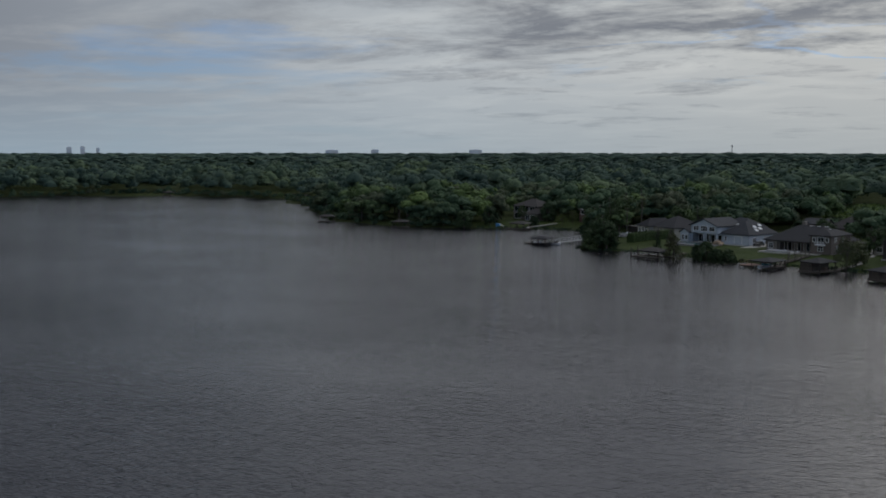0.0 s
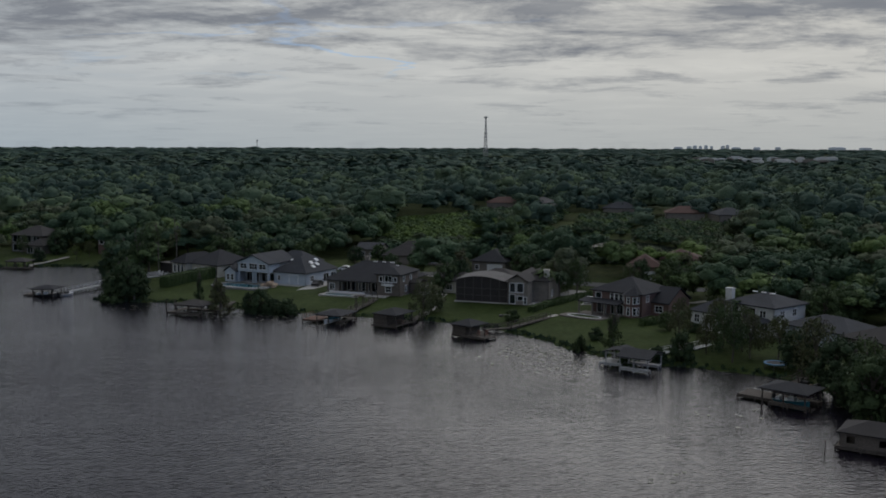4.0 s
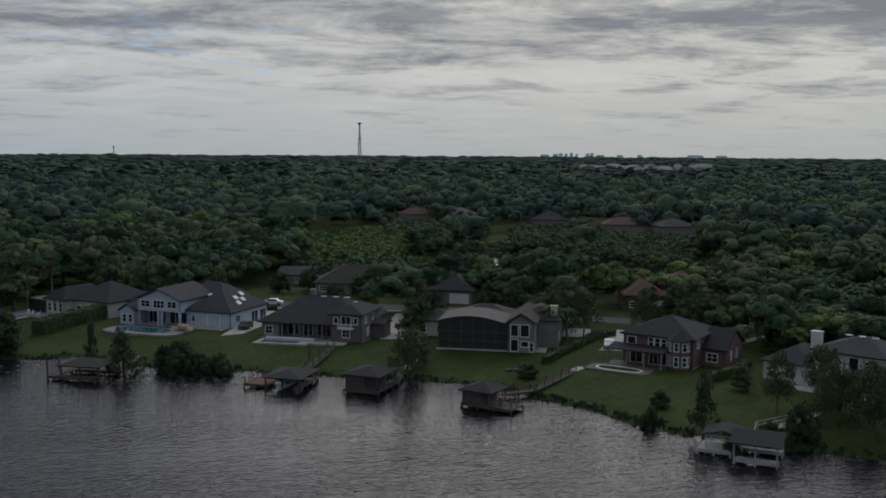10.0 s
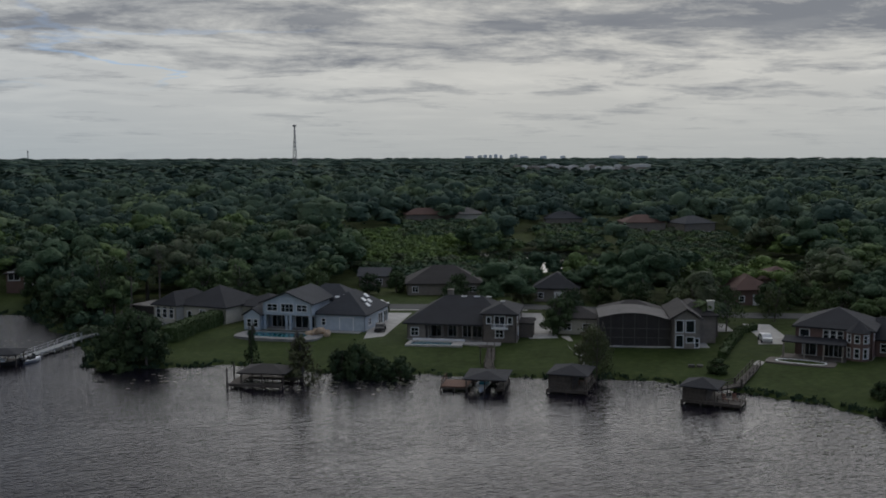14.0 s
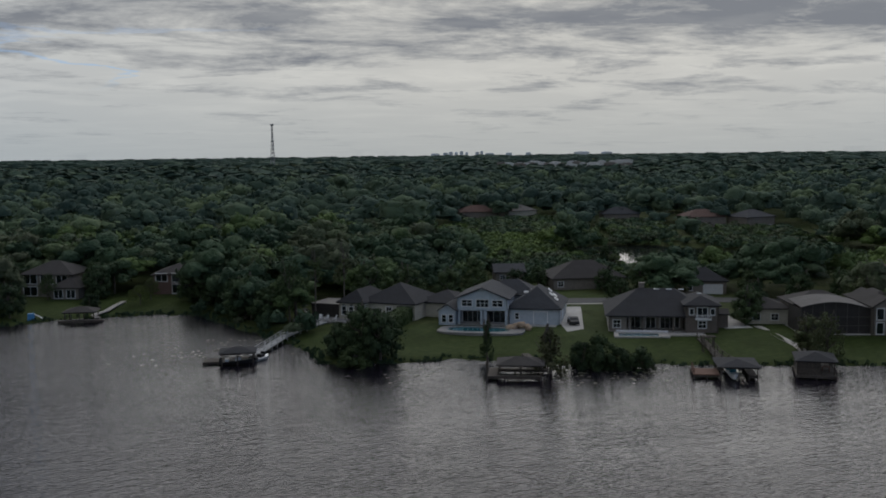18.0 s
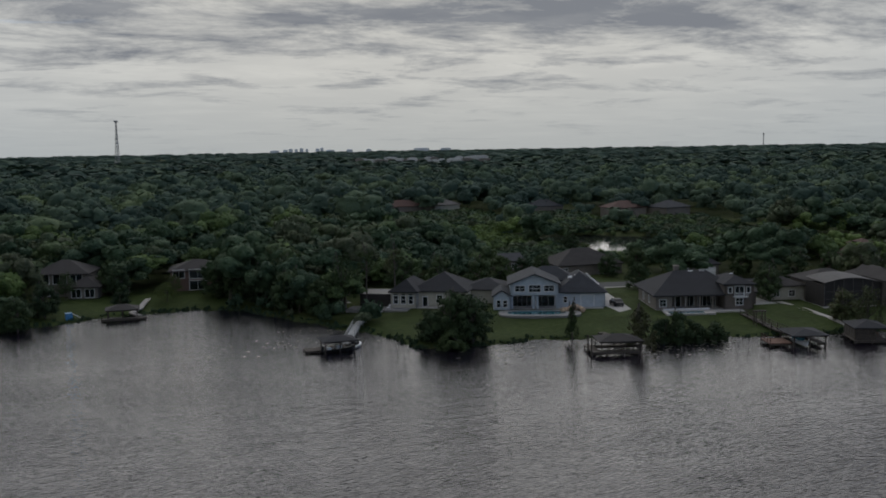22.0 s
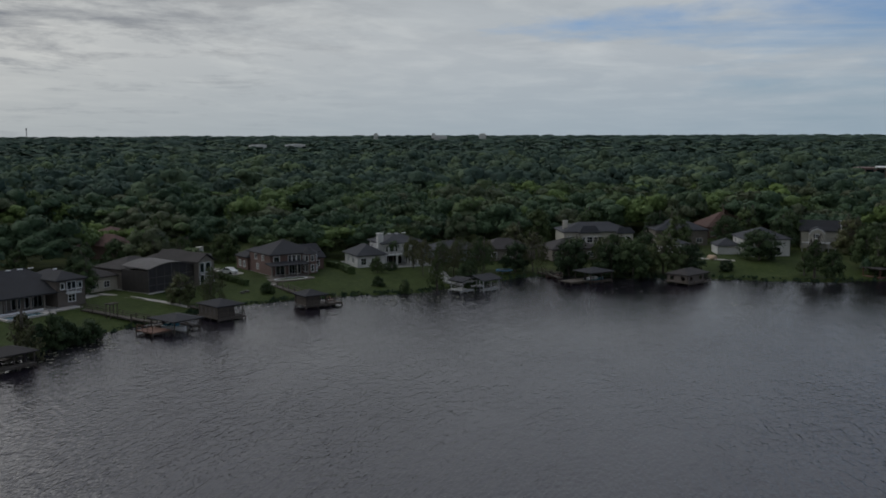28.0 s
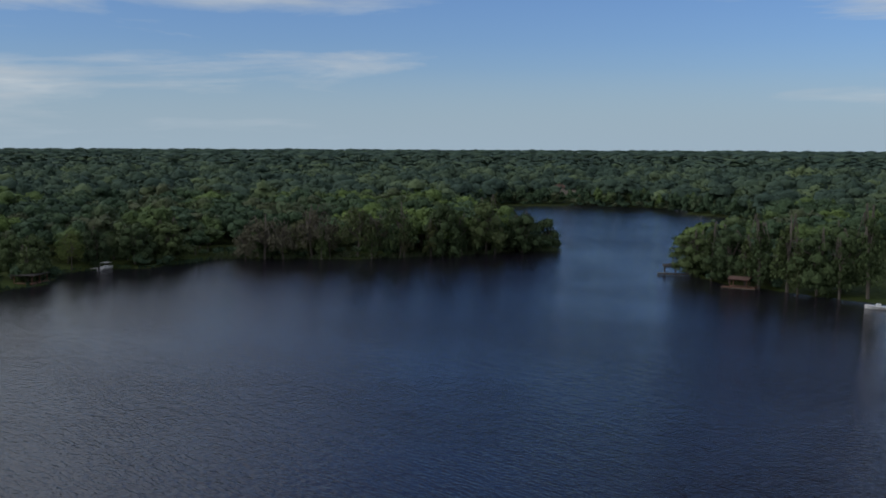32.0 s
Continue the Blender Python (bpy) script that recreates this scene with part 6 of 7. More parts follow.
walkway([(31.5, 214.1), (37.1, 219.4)], 1.3, 1.5, 1.4, "paver", "pale garden path to the brick house", False, False)
# pale dock with two roofs
o = dock_at(34.4, 172.4, -36, "pale grey dock with two crossing dark roofs")
deck_on(o, -0.6, 0, 3.4, 3.8, 0.7, "deck_pale")
deck_on(o, 3.4, 2.6, 9.0, 3.8, 0.7, "deck_pale")
deck_on(o, 4.2, -2.2, 9.0, -1.1, 0.7, "deck_pale")
shelter(o, 0.2, 0.2, 4.8, 4.2, 2.5, 0.75, "roof_dark", "deck_pale", "gable_v", 2)
shelter(o, 3.9, -2.4, 9.2, 4.0, 2.6, 1.0, "roof_dark", "deck_pale", "gable_u")
part("bench", Build().box(0.4, 3.2, 1.1, 2.8, 3.6, 1.18), "deck_pale", o)
walkway([(41.6, 172.2), (45.1, 178), (51.8, 180.4), (57.1, 184.1)], 0.75, 1.3, 1.4, "deck_pale", "white boardwalk with railings to the white house", True)
# dock below the low houses
o = dock_at(50.6, 147.6, -46, "timber dock with pale deck and brown roof")
deck_on(o, -2.2, 1.6, 3.4, 5.6, 0.7, "wood")
deck_on(o, 3.4, 4.4, 9.0, 5.6, 0.7, "wood")
deck_on(o, 3.4, 0.2, 9.0, 1.2, 0.7, "wood")
shelter(o, 2.2, 0, 9.0, 5.8, 2.6, 0.9, "roof_dark", "wood")
boat(pose(50.6, 147.6, 0.2, 0, 0, -46) @ pose(5.8, 2.8, 0, 0, 0, 0), "teal and white runabout under a dock roof", "boat_blue", "hull", 5.2)
walkway([(56.5, 153.2), (61.5, 156.3), (64.2, 159)], 0.75, 1.0, 1.2, "wood", "timber boardwalk under shore trees", True)
# large boathouse
o = dock_at(54.2, 124.4, -36, "brown boathouse with hip roof on piles among shore trees")
deck_on(o, -0.4, -0.4, 8.6, 6.0, 0.6, "wood")
for p, q in (((0, 0), (6.4, 0)), ((6.4, 0), (6.4, 5.6)), ((6.4, 5.6), (0, 5.6)), ((0, 5.6), (0, 0))):
    m, n = along(p, q)
    part("wall", wall_face(n, 0.6, 2.3, 0.12, [(0.8, 1.0, 1.0, 0.9), (n - 1.8, 1.0, 1.0, 0.9)]), "wall_stone", o).matrix_basis = m
shelter(o, 0, 0, 8.2, 5.7, 2.32, 1.2, "roof_brown", "wood")
rail(o, [(6.6, -0.3), (8.5, -0.3), (8.5, 5.9)], 0.6, "wood")
pile_row(o, [(-1.2, -2.4)], 1.6, "wood", 0.07)
# dock of the cream house
o = dock_at(-92.5, 253.7, -9.6, "timber dock with dark canopy roof and floating platform")
deck_on(o, 0, 0.4, 4.6, 3.4, 0.55, "wood")
deck_on(o, 4.6, 2.6, 9.0, 3.8, 0.6, "wood")
shelter(o, 3.0, -1.2, 8.6, 3.4, 2.2, 0.75, "roof_dark", "wood")
boat(pose(-92.5, 253.7, 0.1, 0, 0, -9.6) @ pose(5.8, 0.4, 0, 0, 0, 4), "dark motorboat moored under a dock canopy", "dark", "hull", 5.4)
jet = boat(pose(-82.5, 255.5, -0.1, 0, 0, 38.3), "small white dinghy beside the boardwalk", "hull", "dark", 3.4)
walkway([(-83.8, 257), (-80.1, 263.3), (-76.1, 270.6), (-71.1, 277.2), (-66.1, 281.8)], 0.6, 1.5, 1.5, "deck_pale", "curved pale boardwalk up to the cream house", True)
# docks further round the lake
o = dock_at(-118.4, 308.3, -10.7, "dim timber dock with brown roof below the western houses")
deck_on(o, 0, 0, 9, 1.4, 0.6)
shelter(o, 1.0, 0.6, 7.4, 5.4, 2.3, 1.0)
walkway([(-110.4, 309.6), (-111.4, 313.5), (-108.6, 317.5), (-107.2, 322.0), (-104.8, 328.1)], 0.7, 1.5, 1.2, "paver", "pale curving garden path to the western dock", False, False)
boat(pose(62.8, 155.6, 0.0, 0, 0, 130), "red canoe-like skiff pulled to the shore", "wood_red", "dark", 4.0)
o = dock_at(70.4, 80.4, -52, "brown dock with flat roof and red-stained posts")
deck_on(o, 0, 0, 7.6, 1.4, 0.6, "wood_red")
deck_on(o, 0, 1.4, 1.6, 5.0, 0.6, "wood_red")
shelter(o, 0.4, 0.2, 7.4, 5.4, 2.5, 0.35, "roof_brown", "wood_red")
o = dock_at(90.0, 55.2, -62, "low pale dock platform by the reeds")
deck_on(o, 0, 0, 7.0, 2.2, 0.5, "deck_pale")
boat(pose(90.6, 52.4, 0.0, 0, 0, -60), "white pontoon boat moored at a low dock", "hull", "hull", 6.0, True)
o = dock_at(-19.6, -53.5, -143.2, "grey roofed dock at the wooded point")
deck_on(o, -1.4, 0, 7.2, 1.4, 0.6, "wood")
shelter(o, 0.2, 0.2, 6.4, 4.8, 2.4, 0.7, "roof_brown", "wood")
o = dock_at(-45.2, -43.3, -161.9, "red-stained dock with rusty roof under cypress trees")
deck_on(o, -1.6, 0, 6.4, 1.6, 0.6, "wood_red")
deck_on(o, 0, 1.6, 6.4, 4.4, 0.6, "wood_red")
shelter(o, 0.2, 0.2, 4.6, 4.2, 2.5, 0.6, "roof_red", "wood_red", "gable_u", 2)
boat(pose(-82.9, -41.1, -0.05, 0, 0, 18.1), "white motorboat moored by the wooded bank", "hull", "hull", 5.5)
for x, y, r in ((-205.4, 315.3, 25), (-163, 301.1, 10), (-311, 470.9, 20), (-420.4, 481.5, 0)):
    o = dock_at(x, y, r, "distant timber dock with small roof")
    deck_on(o, 0, -4, 7, -2.6, 0.6)
    shelter(o, 0.6, -4, 6.6, 0, 2.4, 0.8, "roof_brown", "wood")

# ---- drives, hedges and garden things ----


def drive(name, pts, mat, label, up=0.05):
    b = Build()
    n = len(pts)
    b.v = [(x, y, ground_z(x, y) + up) for x, y in pts] + [(x, y, -0.5) for x, y in pts]
    b.f = [tuple(range(n))] + [(k, n + k, n + (k + 1) % n, (k + 1) % n) for k in range(n)]
    return setting(name, b, mat, label)


drive("pavement_1", [(-25.4, 252.5), (-21.3, 253.9), (-16.1, 265.3), (-9.9, 278.9), (-17.3, 281.2), (-21.7, 265.5)], "concrete", "pale concrete driveway beside the blue house", 0.06)
drive("pavement_2", [(3.8, 244.3), (9, 243.2), (11.9, 254.1), (16.2, 270.9), (10.9, 273.1), (6.1, 256.3)], "concrete", "pale concrete driveway beside the dark-roofed house", 0.06)
drive("pavement_3", [(37.7, 241.8), (43.6, 240.4), (46.3, 248.4), (42.2, 250.6)], "concrete", "pale concrete drive by the tan house", 0.06)
drive("pavement_4", [(40.7, 227.8), (45.2, 226.9), (49.3, 231.8), (54.4, 245.3), (49.7, 247.4), (44.9, 234.7)], "concrete", "pale concrete drive beside the brick house", 0.06)
drive("pavement_5", [(65.6, 229.3), (67.7, 228.9), (80.4, 236.6), (79.1, 238.3)], "concrete", "narrow pale garden path", 0.06)
drive("pavement_6", [(4.4, 221.4), (5.6, 221), (8.4, 228.2), (9.3, 235.1), (11.7, 244.5), (10.3, 245), (7.8, 235.1), (7.1, 228.8)], "paver", "curving garden path to the boathouse", 0.05)
drive("pavement_8", [(92.0, 122.5), (93.6, 122.5), (89.6, 111.2), (88.0, 111.4)], "paver", "pale low kerb below the sand heap", 0.12)
drive("road", [(-67.4, 297.9), (-22.1, 288.3), (15.9, 276.7), (56.1, 252.6), (82.8, 244.1), (83.1, 250.4), (58.4, 259.5), (18.3, 283.5), (-19.7, 295), (-66.9, 304.7)], "asphalt", "quiet asphalt street behind the houses", 0.05)
drive("pavement_7", [(-67.5, 296.1), (-22.1, 286.6), (14.8, 275.2), (15.2, 276.2), (-21.7, 287.6), (-67.4, 297.2)], "concrete", "narrow concrete sidewalk", 0.06)


def hedge(pts, width, height, label):
    o = thing("hedge", pose(0, 0, 0), label, "hedge", "clipped hedges")
    rs2 = np.random.RandomState(int(abs(pts[0][0] * 7 + pts[0][1])))
    for p, q in zip(pts, pts[1:]):
        p, q = np.array(p, float), np.array(q, float)
        ln = np.hypot(*(q - p))
        d = (q - p) / ln
        s = np.array([-d[1], d[0]])
        n = int(ln / 0.5) + 1
        b = Build()
        i0 = 0
        for k in range(n + 1):
            c = p + d * ln * k / n
            z = ground_z(*c)
            for off, h in ((-0.5, 0.0), (-0.52, 0.55), (-0.42, 0.96), (0.0, 1.0), (0.42, 0.96), (0.52, 0.55), (0.5, 0.0)):
                j = rs2.uniform(-0.17, 0.17, 3)
                r = c + s * off * width
                b.v.append((r[0] + j[0], r[1] + j[1], z - 0.1 + h * height + j[2] * (h > 0)))
            if k:
                for m in range(6):
                    i0 = (k - 1) * 7 + m
                    b.f.append((i0, i0 + 7, i0 + 8, i0 + 1))
        b.f += [tuple(range(7)), tuple(reversed(range(n * 7, n * 7 + 7)))]
        part("hedge_run", b, "leaf_hedge", o)
        # loose leaf sprays over its faces
        lv, za, zb = Build(), ground_z(*p), ground_z(*q)
        for k in range(int(ln * (width + 2 * height) * 9)):
            u, w = rs2.uniform(0, 1), rs2.uniform(-1, 1)
            h, off = (height * rs2.uniform(0.1, 1.0), math.copysign(width * 0.52, w)) if abs(w) > 0.35 else (height, w * 1.3 * width)
            c = p + d * ln * u + s * off
            c = np.array([*c, za + (zb - za) * u - 0.1 + h]) + rs2.uniform(-0.12, 0.12, 3)
            e, g = rs2.normal(size=3), rs2.normal(size=3)
            e, g = e / np.linalg.norm(e) * rs2.uniform(0.12, 0.24), g / np.linalg.norm(g) * rs2.uniform(0.10, 0.2)
            lv.poly([c - e, c + g, c + e, c - g])
        tagged(part("leaves", lv, "leaf_hedge", o), kind="stuff")


hedge([(28.4, 219.4), (34.4, 227), (42.5, 236.8)], 1.3, 1.4, "clipped green hedge between two lawns")
hedge([(42.7, 237.9), (48.4, 241.1)], 1.3, 1.3, "clipped green hedge beside the drive")
hedge([(-59.6, 260.4), (-55.6, 268), (-50.4, 276.2), (-45.2, 286.1)], 3.0, 2.9, "tall dark hedge between the cream and blue houses")
hedge([(48.3, 201.4), (55.9, 205.8), (60.3, 211)], 1.6, 1.5, "dark clipped hedge below the brick house")
hedge([(-22.8, 283.5), (-14.3, 281.7)], 1.2, 1.1, "low hedge along the street")

tr = thing("trampoline", pose(62.7, 167.4, ground_z(62.7, 167.4)), "blue round trampoline on the shaded lawn", "trampoline")
part("mat", Build().slab(oval(0, 0, 1.6, 1.6, 20, 2), 0.86, 0.9), "dark", tr)
part("pad", ring(oval(0, 0, 2.0, 2.0, 20, 2), oval(0, 0, 1.55, 1.55, 20, 2), 0.84, 0.95), "blue", tr, "blue safety pad")
for k in range(6):
    t = k * math.pi / 3
    part("leg", Build().tube((1.85 * math.cos(t), 1.85 * math.sin(t), -0.1), (1.85 * math.cos(t), 1.85 * math.sin(t), 0.86), 0.04, 0.04, 6), "steel", tr)
sl = thing("play_slide", pose(-124.2, 314.3, ground_z(-124.2, 314.3)), "small blue plastic play frame by the water", "toy")
part("tower", Build().box(-0.7, -0.7, -0.2, 0.7, 0.7, 1.3), "blue", sl)
part("slide", Build().bar((0.7, 0, 1.1), (2.4, 0, 0.1), 0.7, 0.1), "hull", sl)


def car(m, label, paint):
    o = thing("car", m, label, "car", "parked cars")
    prof = [(-2.2, 0.35), (-2.2, 0.85), (-1.5, 0.98), (-0.9, 1.45), (0.7, 1.45), (1.3, 0.98), (2.15, 0.85), (2.2, 0.35)]
    body = Build()
    n = len(prof)
    body.v = [(x, -0.85, z) for x, z in prof] + [(x, 0.85, z) for x, z in prof]
    body.f = [tuple(range(n)), tuple(reversed(range(n, 2 * n)))] + [(k, n + k, n + (k + 1) % n, (k + 1) % n) for k in range(n)]
    part("body", body, paint, o)
    for y in (-0.87, 0.87):
        part("side_window", Build().poly([(-1.25, y, 1.02), (1.05, y, 1.02), (0.6, y, 1.38), (-0.82, y, 1.38)]), "glass", o)
        for x in (-1.4, 1.4):
            part("wheel", Build().tube((x, y - 0.1, 0.34), (x, y + 0.1, 0.34), 0.34, 0.34, 14), "dark", o)
    return o


car(pose(43.5, 230.1, ground_z(42.6, 229.6) + 0.06, 0, 0, 68.4), "white car parked on the drive", "hull")
car(pose(-20.8, 259.6, ground_z(-21.4, 256.4) + 0.06, 0, 0, 73), "dark car parked beside the blue house", "dark")
car(pose(-14.9, 289.1, ground_z(-17, 284.6) + 0.06, 0, 0, -16.2), "white pickup-like car on the street", "hull")
rk = thing("sand_heap", pose(91.6, 116.6, ground_z(91.6, 116.6)), "heap of tan sand and boulders on the lawn", "heap")
for k, (x, y, s) in enumerate(((0, 0, 1.3), (1.6, 0.7, 1.0), (-1.3, 0.4, 0.8))):
    bm = bmesh.new()
    bmesh.ops.create_icosphere(bm, subdivisions=2, radius=s)
    for v in bm.verts:
        v.co *= 0.85 + 0.4 * noise.noise(v.co * 0.9 + Vector((k * 3, 1, 0)))
        v.co.z *= 0.8
    me = bpy.data.meshes.new("boulder")
    bm.to_mesh(me)
    bm.free()
    ob = new("boulder", me)
    me.materials.append(M["sand"])
    ob.parent, ob.location = rk, (x, y, 0.3)
# two low planter tubs on the lawn
for x, y in ((21.8, 217.6), (23, 217.1)):
    o = thing("planter_tub", pose(x, y, ground_z(x, y)), "dark low planter tub on the lawn", "planter", "lawn planters")
    part("tub", Build().tube((0, 0, -0.1), (0, 0, 0.35), 0.5, 0.55, 12), "fascia", o)
    part("soil", Build().tube((0, 0, 0.35), (0, 0, 0.38), 0.45, 0.45, 12), "dark", o)

# ---- single trees ----
rs = np.random.RandomState(11)


def leaf_mesh(name, v, f, tone, mat):
    me = bpy.data.meshes.new(name)
    me.from_pydata(v.tolist(), [], f.tolist())
    at = me.attributes.new("tone", "FLOAT", "POINT")
    at.data.foreach_set("value", np.full(len(v), tone, np.float32))
    me.materials.append(M[mat])
    me.polygons.foreach_set("use_smooth", np.ones(len(me.polygons), bool))
    me.update()
    return me


def limbs(trunk_h, r, reach, top, n, lean=0.1):
    """A tapered trunk with limbs."""
    b = Build()
    a = Vector((0, 0, -0.4))
    p = Vector((rs.uniform(-lean, lean), rs.uniform(-lean, lean), trunk_h))
    b.tube(a, p, r, r * 0.7, 8, False)
    q = Vector((p.x * 1.8, p.y * 1.8, top * 0.8))
    b.tube(p, q, r * 0.7, r * 0.15, 7, False)
    for k in range(n):
        t = 2 * math.pi * k / n + rs.uniform(-0.4, 0.4)
        s = p.lerp(q, rs.uniform(0, 0.6))
        e = Vector((math.cos(t) * reach * rs.uniform(0.6, 1), math.sin(t) * reach * rs.uniform(0.6, 1), s.z + (top - s.z) * rs.uniform(0.3, 0.75)))
        mid = s.lerp(e, 0.5) + Vector((0, 0, rs.uniform(-0.2, 0.5)))
        b.tube(s, mid, r * 0.42, r * 0.28, 6, False)
        b.tube(mid, e, r * 0.28, r * 0.06, 5, False)
    return b


def sprays(clumps, cards, card, droop=0.0, core=0.0):
    """Loose leaf sprays filling clumps given as (centre, radii); core is the size of a clump's dark heart."""
    vs, fs, n = [], [], 0
    for c, r in clumps:
        c, r = np.array(c, float), np.array(r, float)
        if core:
            v, f = ICO1
            vs.append(c + v * r * core * (1 + rs.uniform(-0.2, 0.2, len(v))[:, None]))
            fs.append(f + n)
            n += len(v)
        d = rs.normal(size=(cards, 3))
        d /= np.linalg.norm(d, axis=1)[:, None]
        p = c + d * r * (rs.uniform(0.25, 1.0, cards) ** 0.5)[:, None] * rs.uniform(0.85, 1.25, (cards, 1))
        nrm = d + rs.normal(size=(cards, 3)) * 0.7 + np.array([0, 0, 0.25])
        nrm /= np.linalg.norm(nrm, axis=1)[:, None]
        t = np.cross(nrm, rs.normal(size=(cards, 3)))
        t /= np.linalg.norm(t, axis=1)[:, None]
        q = np.cross(nrm, t)
        if droop:
            t = t * (1 - droop) + np.array([0, 0, -1.0]) * droop * 1.6
        w = (card * rs.uniform(0.5, 1.4, cards))[:, None]
        quad = np.stack([p - t * w - q * w * 0.3, p + t * w * 0.2 - q * w * 0.7, p + t * w + q * w * 0.35, p - t * w * 0.3 + q * w * 0.75], 1)
        vs.append(quad.reshape(-1, 3))
        i = n + 4 * np.arange(cards)[:, None, None]
        fs.append((np.array([[0, 1, 2], [0, 2, 3]])[None] + i).reshape(-1, 3))
        n += 4 * cards
    return np.concatenate(vs), np.concatenate(fs)


def dome(count, radius, low, high, size, flat=0.7):
    """Clumps over a rounded, uneven crown."""
    out = []
    for k in range(count):
        t = 2.4 * k + rs.uniform(-0.5, 0.5)
        u = (k + 0.5) / count
        rr = radius * math.sqrt(u) * rs.uniform(0.75, 1.1) * 0.85
        z = low + (high - low) * (1 - 0.75 * u ** 1.3) * rs.uniform(0.8, 1.05) * 0.9
        if rs.uniform() < 0.3:
            z = low + (z - low) * rs.uniform(0.2, 0.7)
        s = size * rs.uniform(0.65, 1.3)
        out.append(((rr * math.cos(t), rr * math.sin(t), z), (s, s, s * flat)))
    return out


def tree_kind(kind):
    """A tree of unit height: its trunk and its crown."""
    if kind == "oak":
        return limbs(0.24, 0.035, 0.34, 0.9, 8), sprays(dome(24, 0.46, 0.14, 1.0, 0.155, 0.8) + dome(10, 0.42, 0.06, 0.42, 0.13, 0.9), 84, 0.025, 0.18, 0.60)
    if kind == "sparse":
        return limbs(0.3, 0.026, 0.36, 0.95, 10), sprays(dome(30, 0.46, 0.20, 1.0, 0.13, 0.85), 78, 0.022, 0.3)
    if kind == "cypress":
        cl = []
        for k in range(34):
            u = (k + rs.uniform(0, 1)) / 34
            t, r = rs.uniform(0, 6.28), (0.21 * (1 - u) ** 0.7 + 0.02) * rs.uniform(0.35, 1.1)
            s = 0.075 * (1.15 - 0.6 * u) * rs.uniform(0.7, 1.3)
            cl.append(((r * math.cos(t), r * math.sin(t), 0.20 + 0.76 * u), (s, s, s * 1.25)))
        return limbs(0.5, 0.026, 0.19, 0.98, 12, 0.02), sprays(cl, 60, 0.020, 0.5)
    if kind == "bush":
        return limbs(0.15, 0.04, 0.4, 0.7, 6), sprays(dome(20, 0.56, 0.10, 0.98, 0.21, 0.8) + dome(9, 0.62, -0.02, 0.3, 0.17, 0.8), 75, 0.036, 0.1, 0.66)
    if kind == "pine":
        cl = []
        for k in range(13):
            t, z = rs.uniform(0, 6.28), rs.uniform(0.60, 0.97)
            r = 0.12 * (1.2 - z) * 2.2
            cl.append(((r * math.cos(t), r * math.sin(t), z), (0.07, 0.07, 0.04)))
        return limbs(0.68, 0.016, 0.12, 0.98, 8, 0.02), sprays(cl, 55, 0.016)
    if kind == "bare":
        return limbs(0.26, 0.028, 0.42, 1.0, 18), sprays(dome(30, 0.46, 0.22, 1.0, 0.10, 0.9), 60, 0.022, 0.5)
    # palm
    b = Build()
    pts = [Vector((0.02 * math.sin(k * 0.9), 0.012 * k / 6, -0.05 + 0.86 * k / 6)) for k in range(7)]
    for k in range(6):
        b.tube(pts[k], pts[k + 1], 0.024 - 0.0012 * k, 0.0235 - 0.0012 * k, 8, False)
    vs, fs, n = [], [], 0
    top = np.array(pts[-1])
    for k in range(26):
        t, up = k * 2.4, 0.9 - 1.5 * (k / 26)
        d = np.array([math.cos(t) * math.cos(up), math.sin(t) * math.cos(up), math.sin(up)])
        side = np.array([-math.sin(t), math.cos(t), 0])
        prev = top
        for j in range(1, 6):
            cur = top + d * 0.25 * j / 5 - np.array([0, 0, 0.13 * (j / 5) ** 2])
            for sg in (-1, 1):
                w = 0.075 * (1 - 0.13 * j)
                vs.append(np.array([prev, cur, cur + side * sg * w - np.array([0, 0, 0.035]), prev + side * sg * w * 0.9 - np.array([0, 0, 0.025])]))
                fs.append(np.array([[0, 1, 2], [0, 2, 3]]) + n)
                n += 4
            prev = cur
    return b, (np.concatenate(vs), np.concatenate(fs))


KINDS = {"oak": ("broad green oak with dense leafy crown", "oak tree"), "sparse": ("open-crowned shore tree with thin spring leaves", "tree"), "cypress": ("slender cypress with drooping feathery foliage", "cypress"),
         "bush": ("dense dark green waterside shrub", "shrub"), "pine": ("tall thin pine with high crown", "pine"), "bare": ("grey moss-hung tree with few leaves", "tree"), "palm": ("cabbage palm with rounded head of fronds", "palm")}
STOCK = {}


def stock(kind, k):
    if (kind, k) not in STOCK:
        STOCK[kind, k] = None
        trunk, (v, f) = tree_kind(kind)
        tone = {"oak": 0.22, "sparse": 0.42, "cypress": 0.38, "bush": 0.12, "pine": 0.2, "bare": 0.5, "palm": 0.25}[kind]
        STOCK[kind, k] = (trunk.mesh("trunk"), leaf_mesh("crown", v, f, tone + 0.12 * (k - 1), "leaf_moss" if kind == "bare" else "leaf_near"))
        STOCK[kind, k][0].materials.append(M["bark"])
    return STOCK[kind, k]


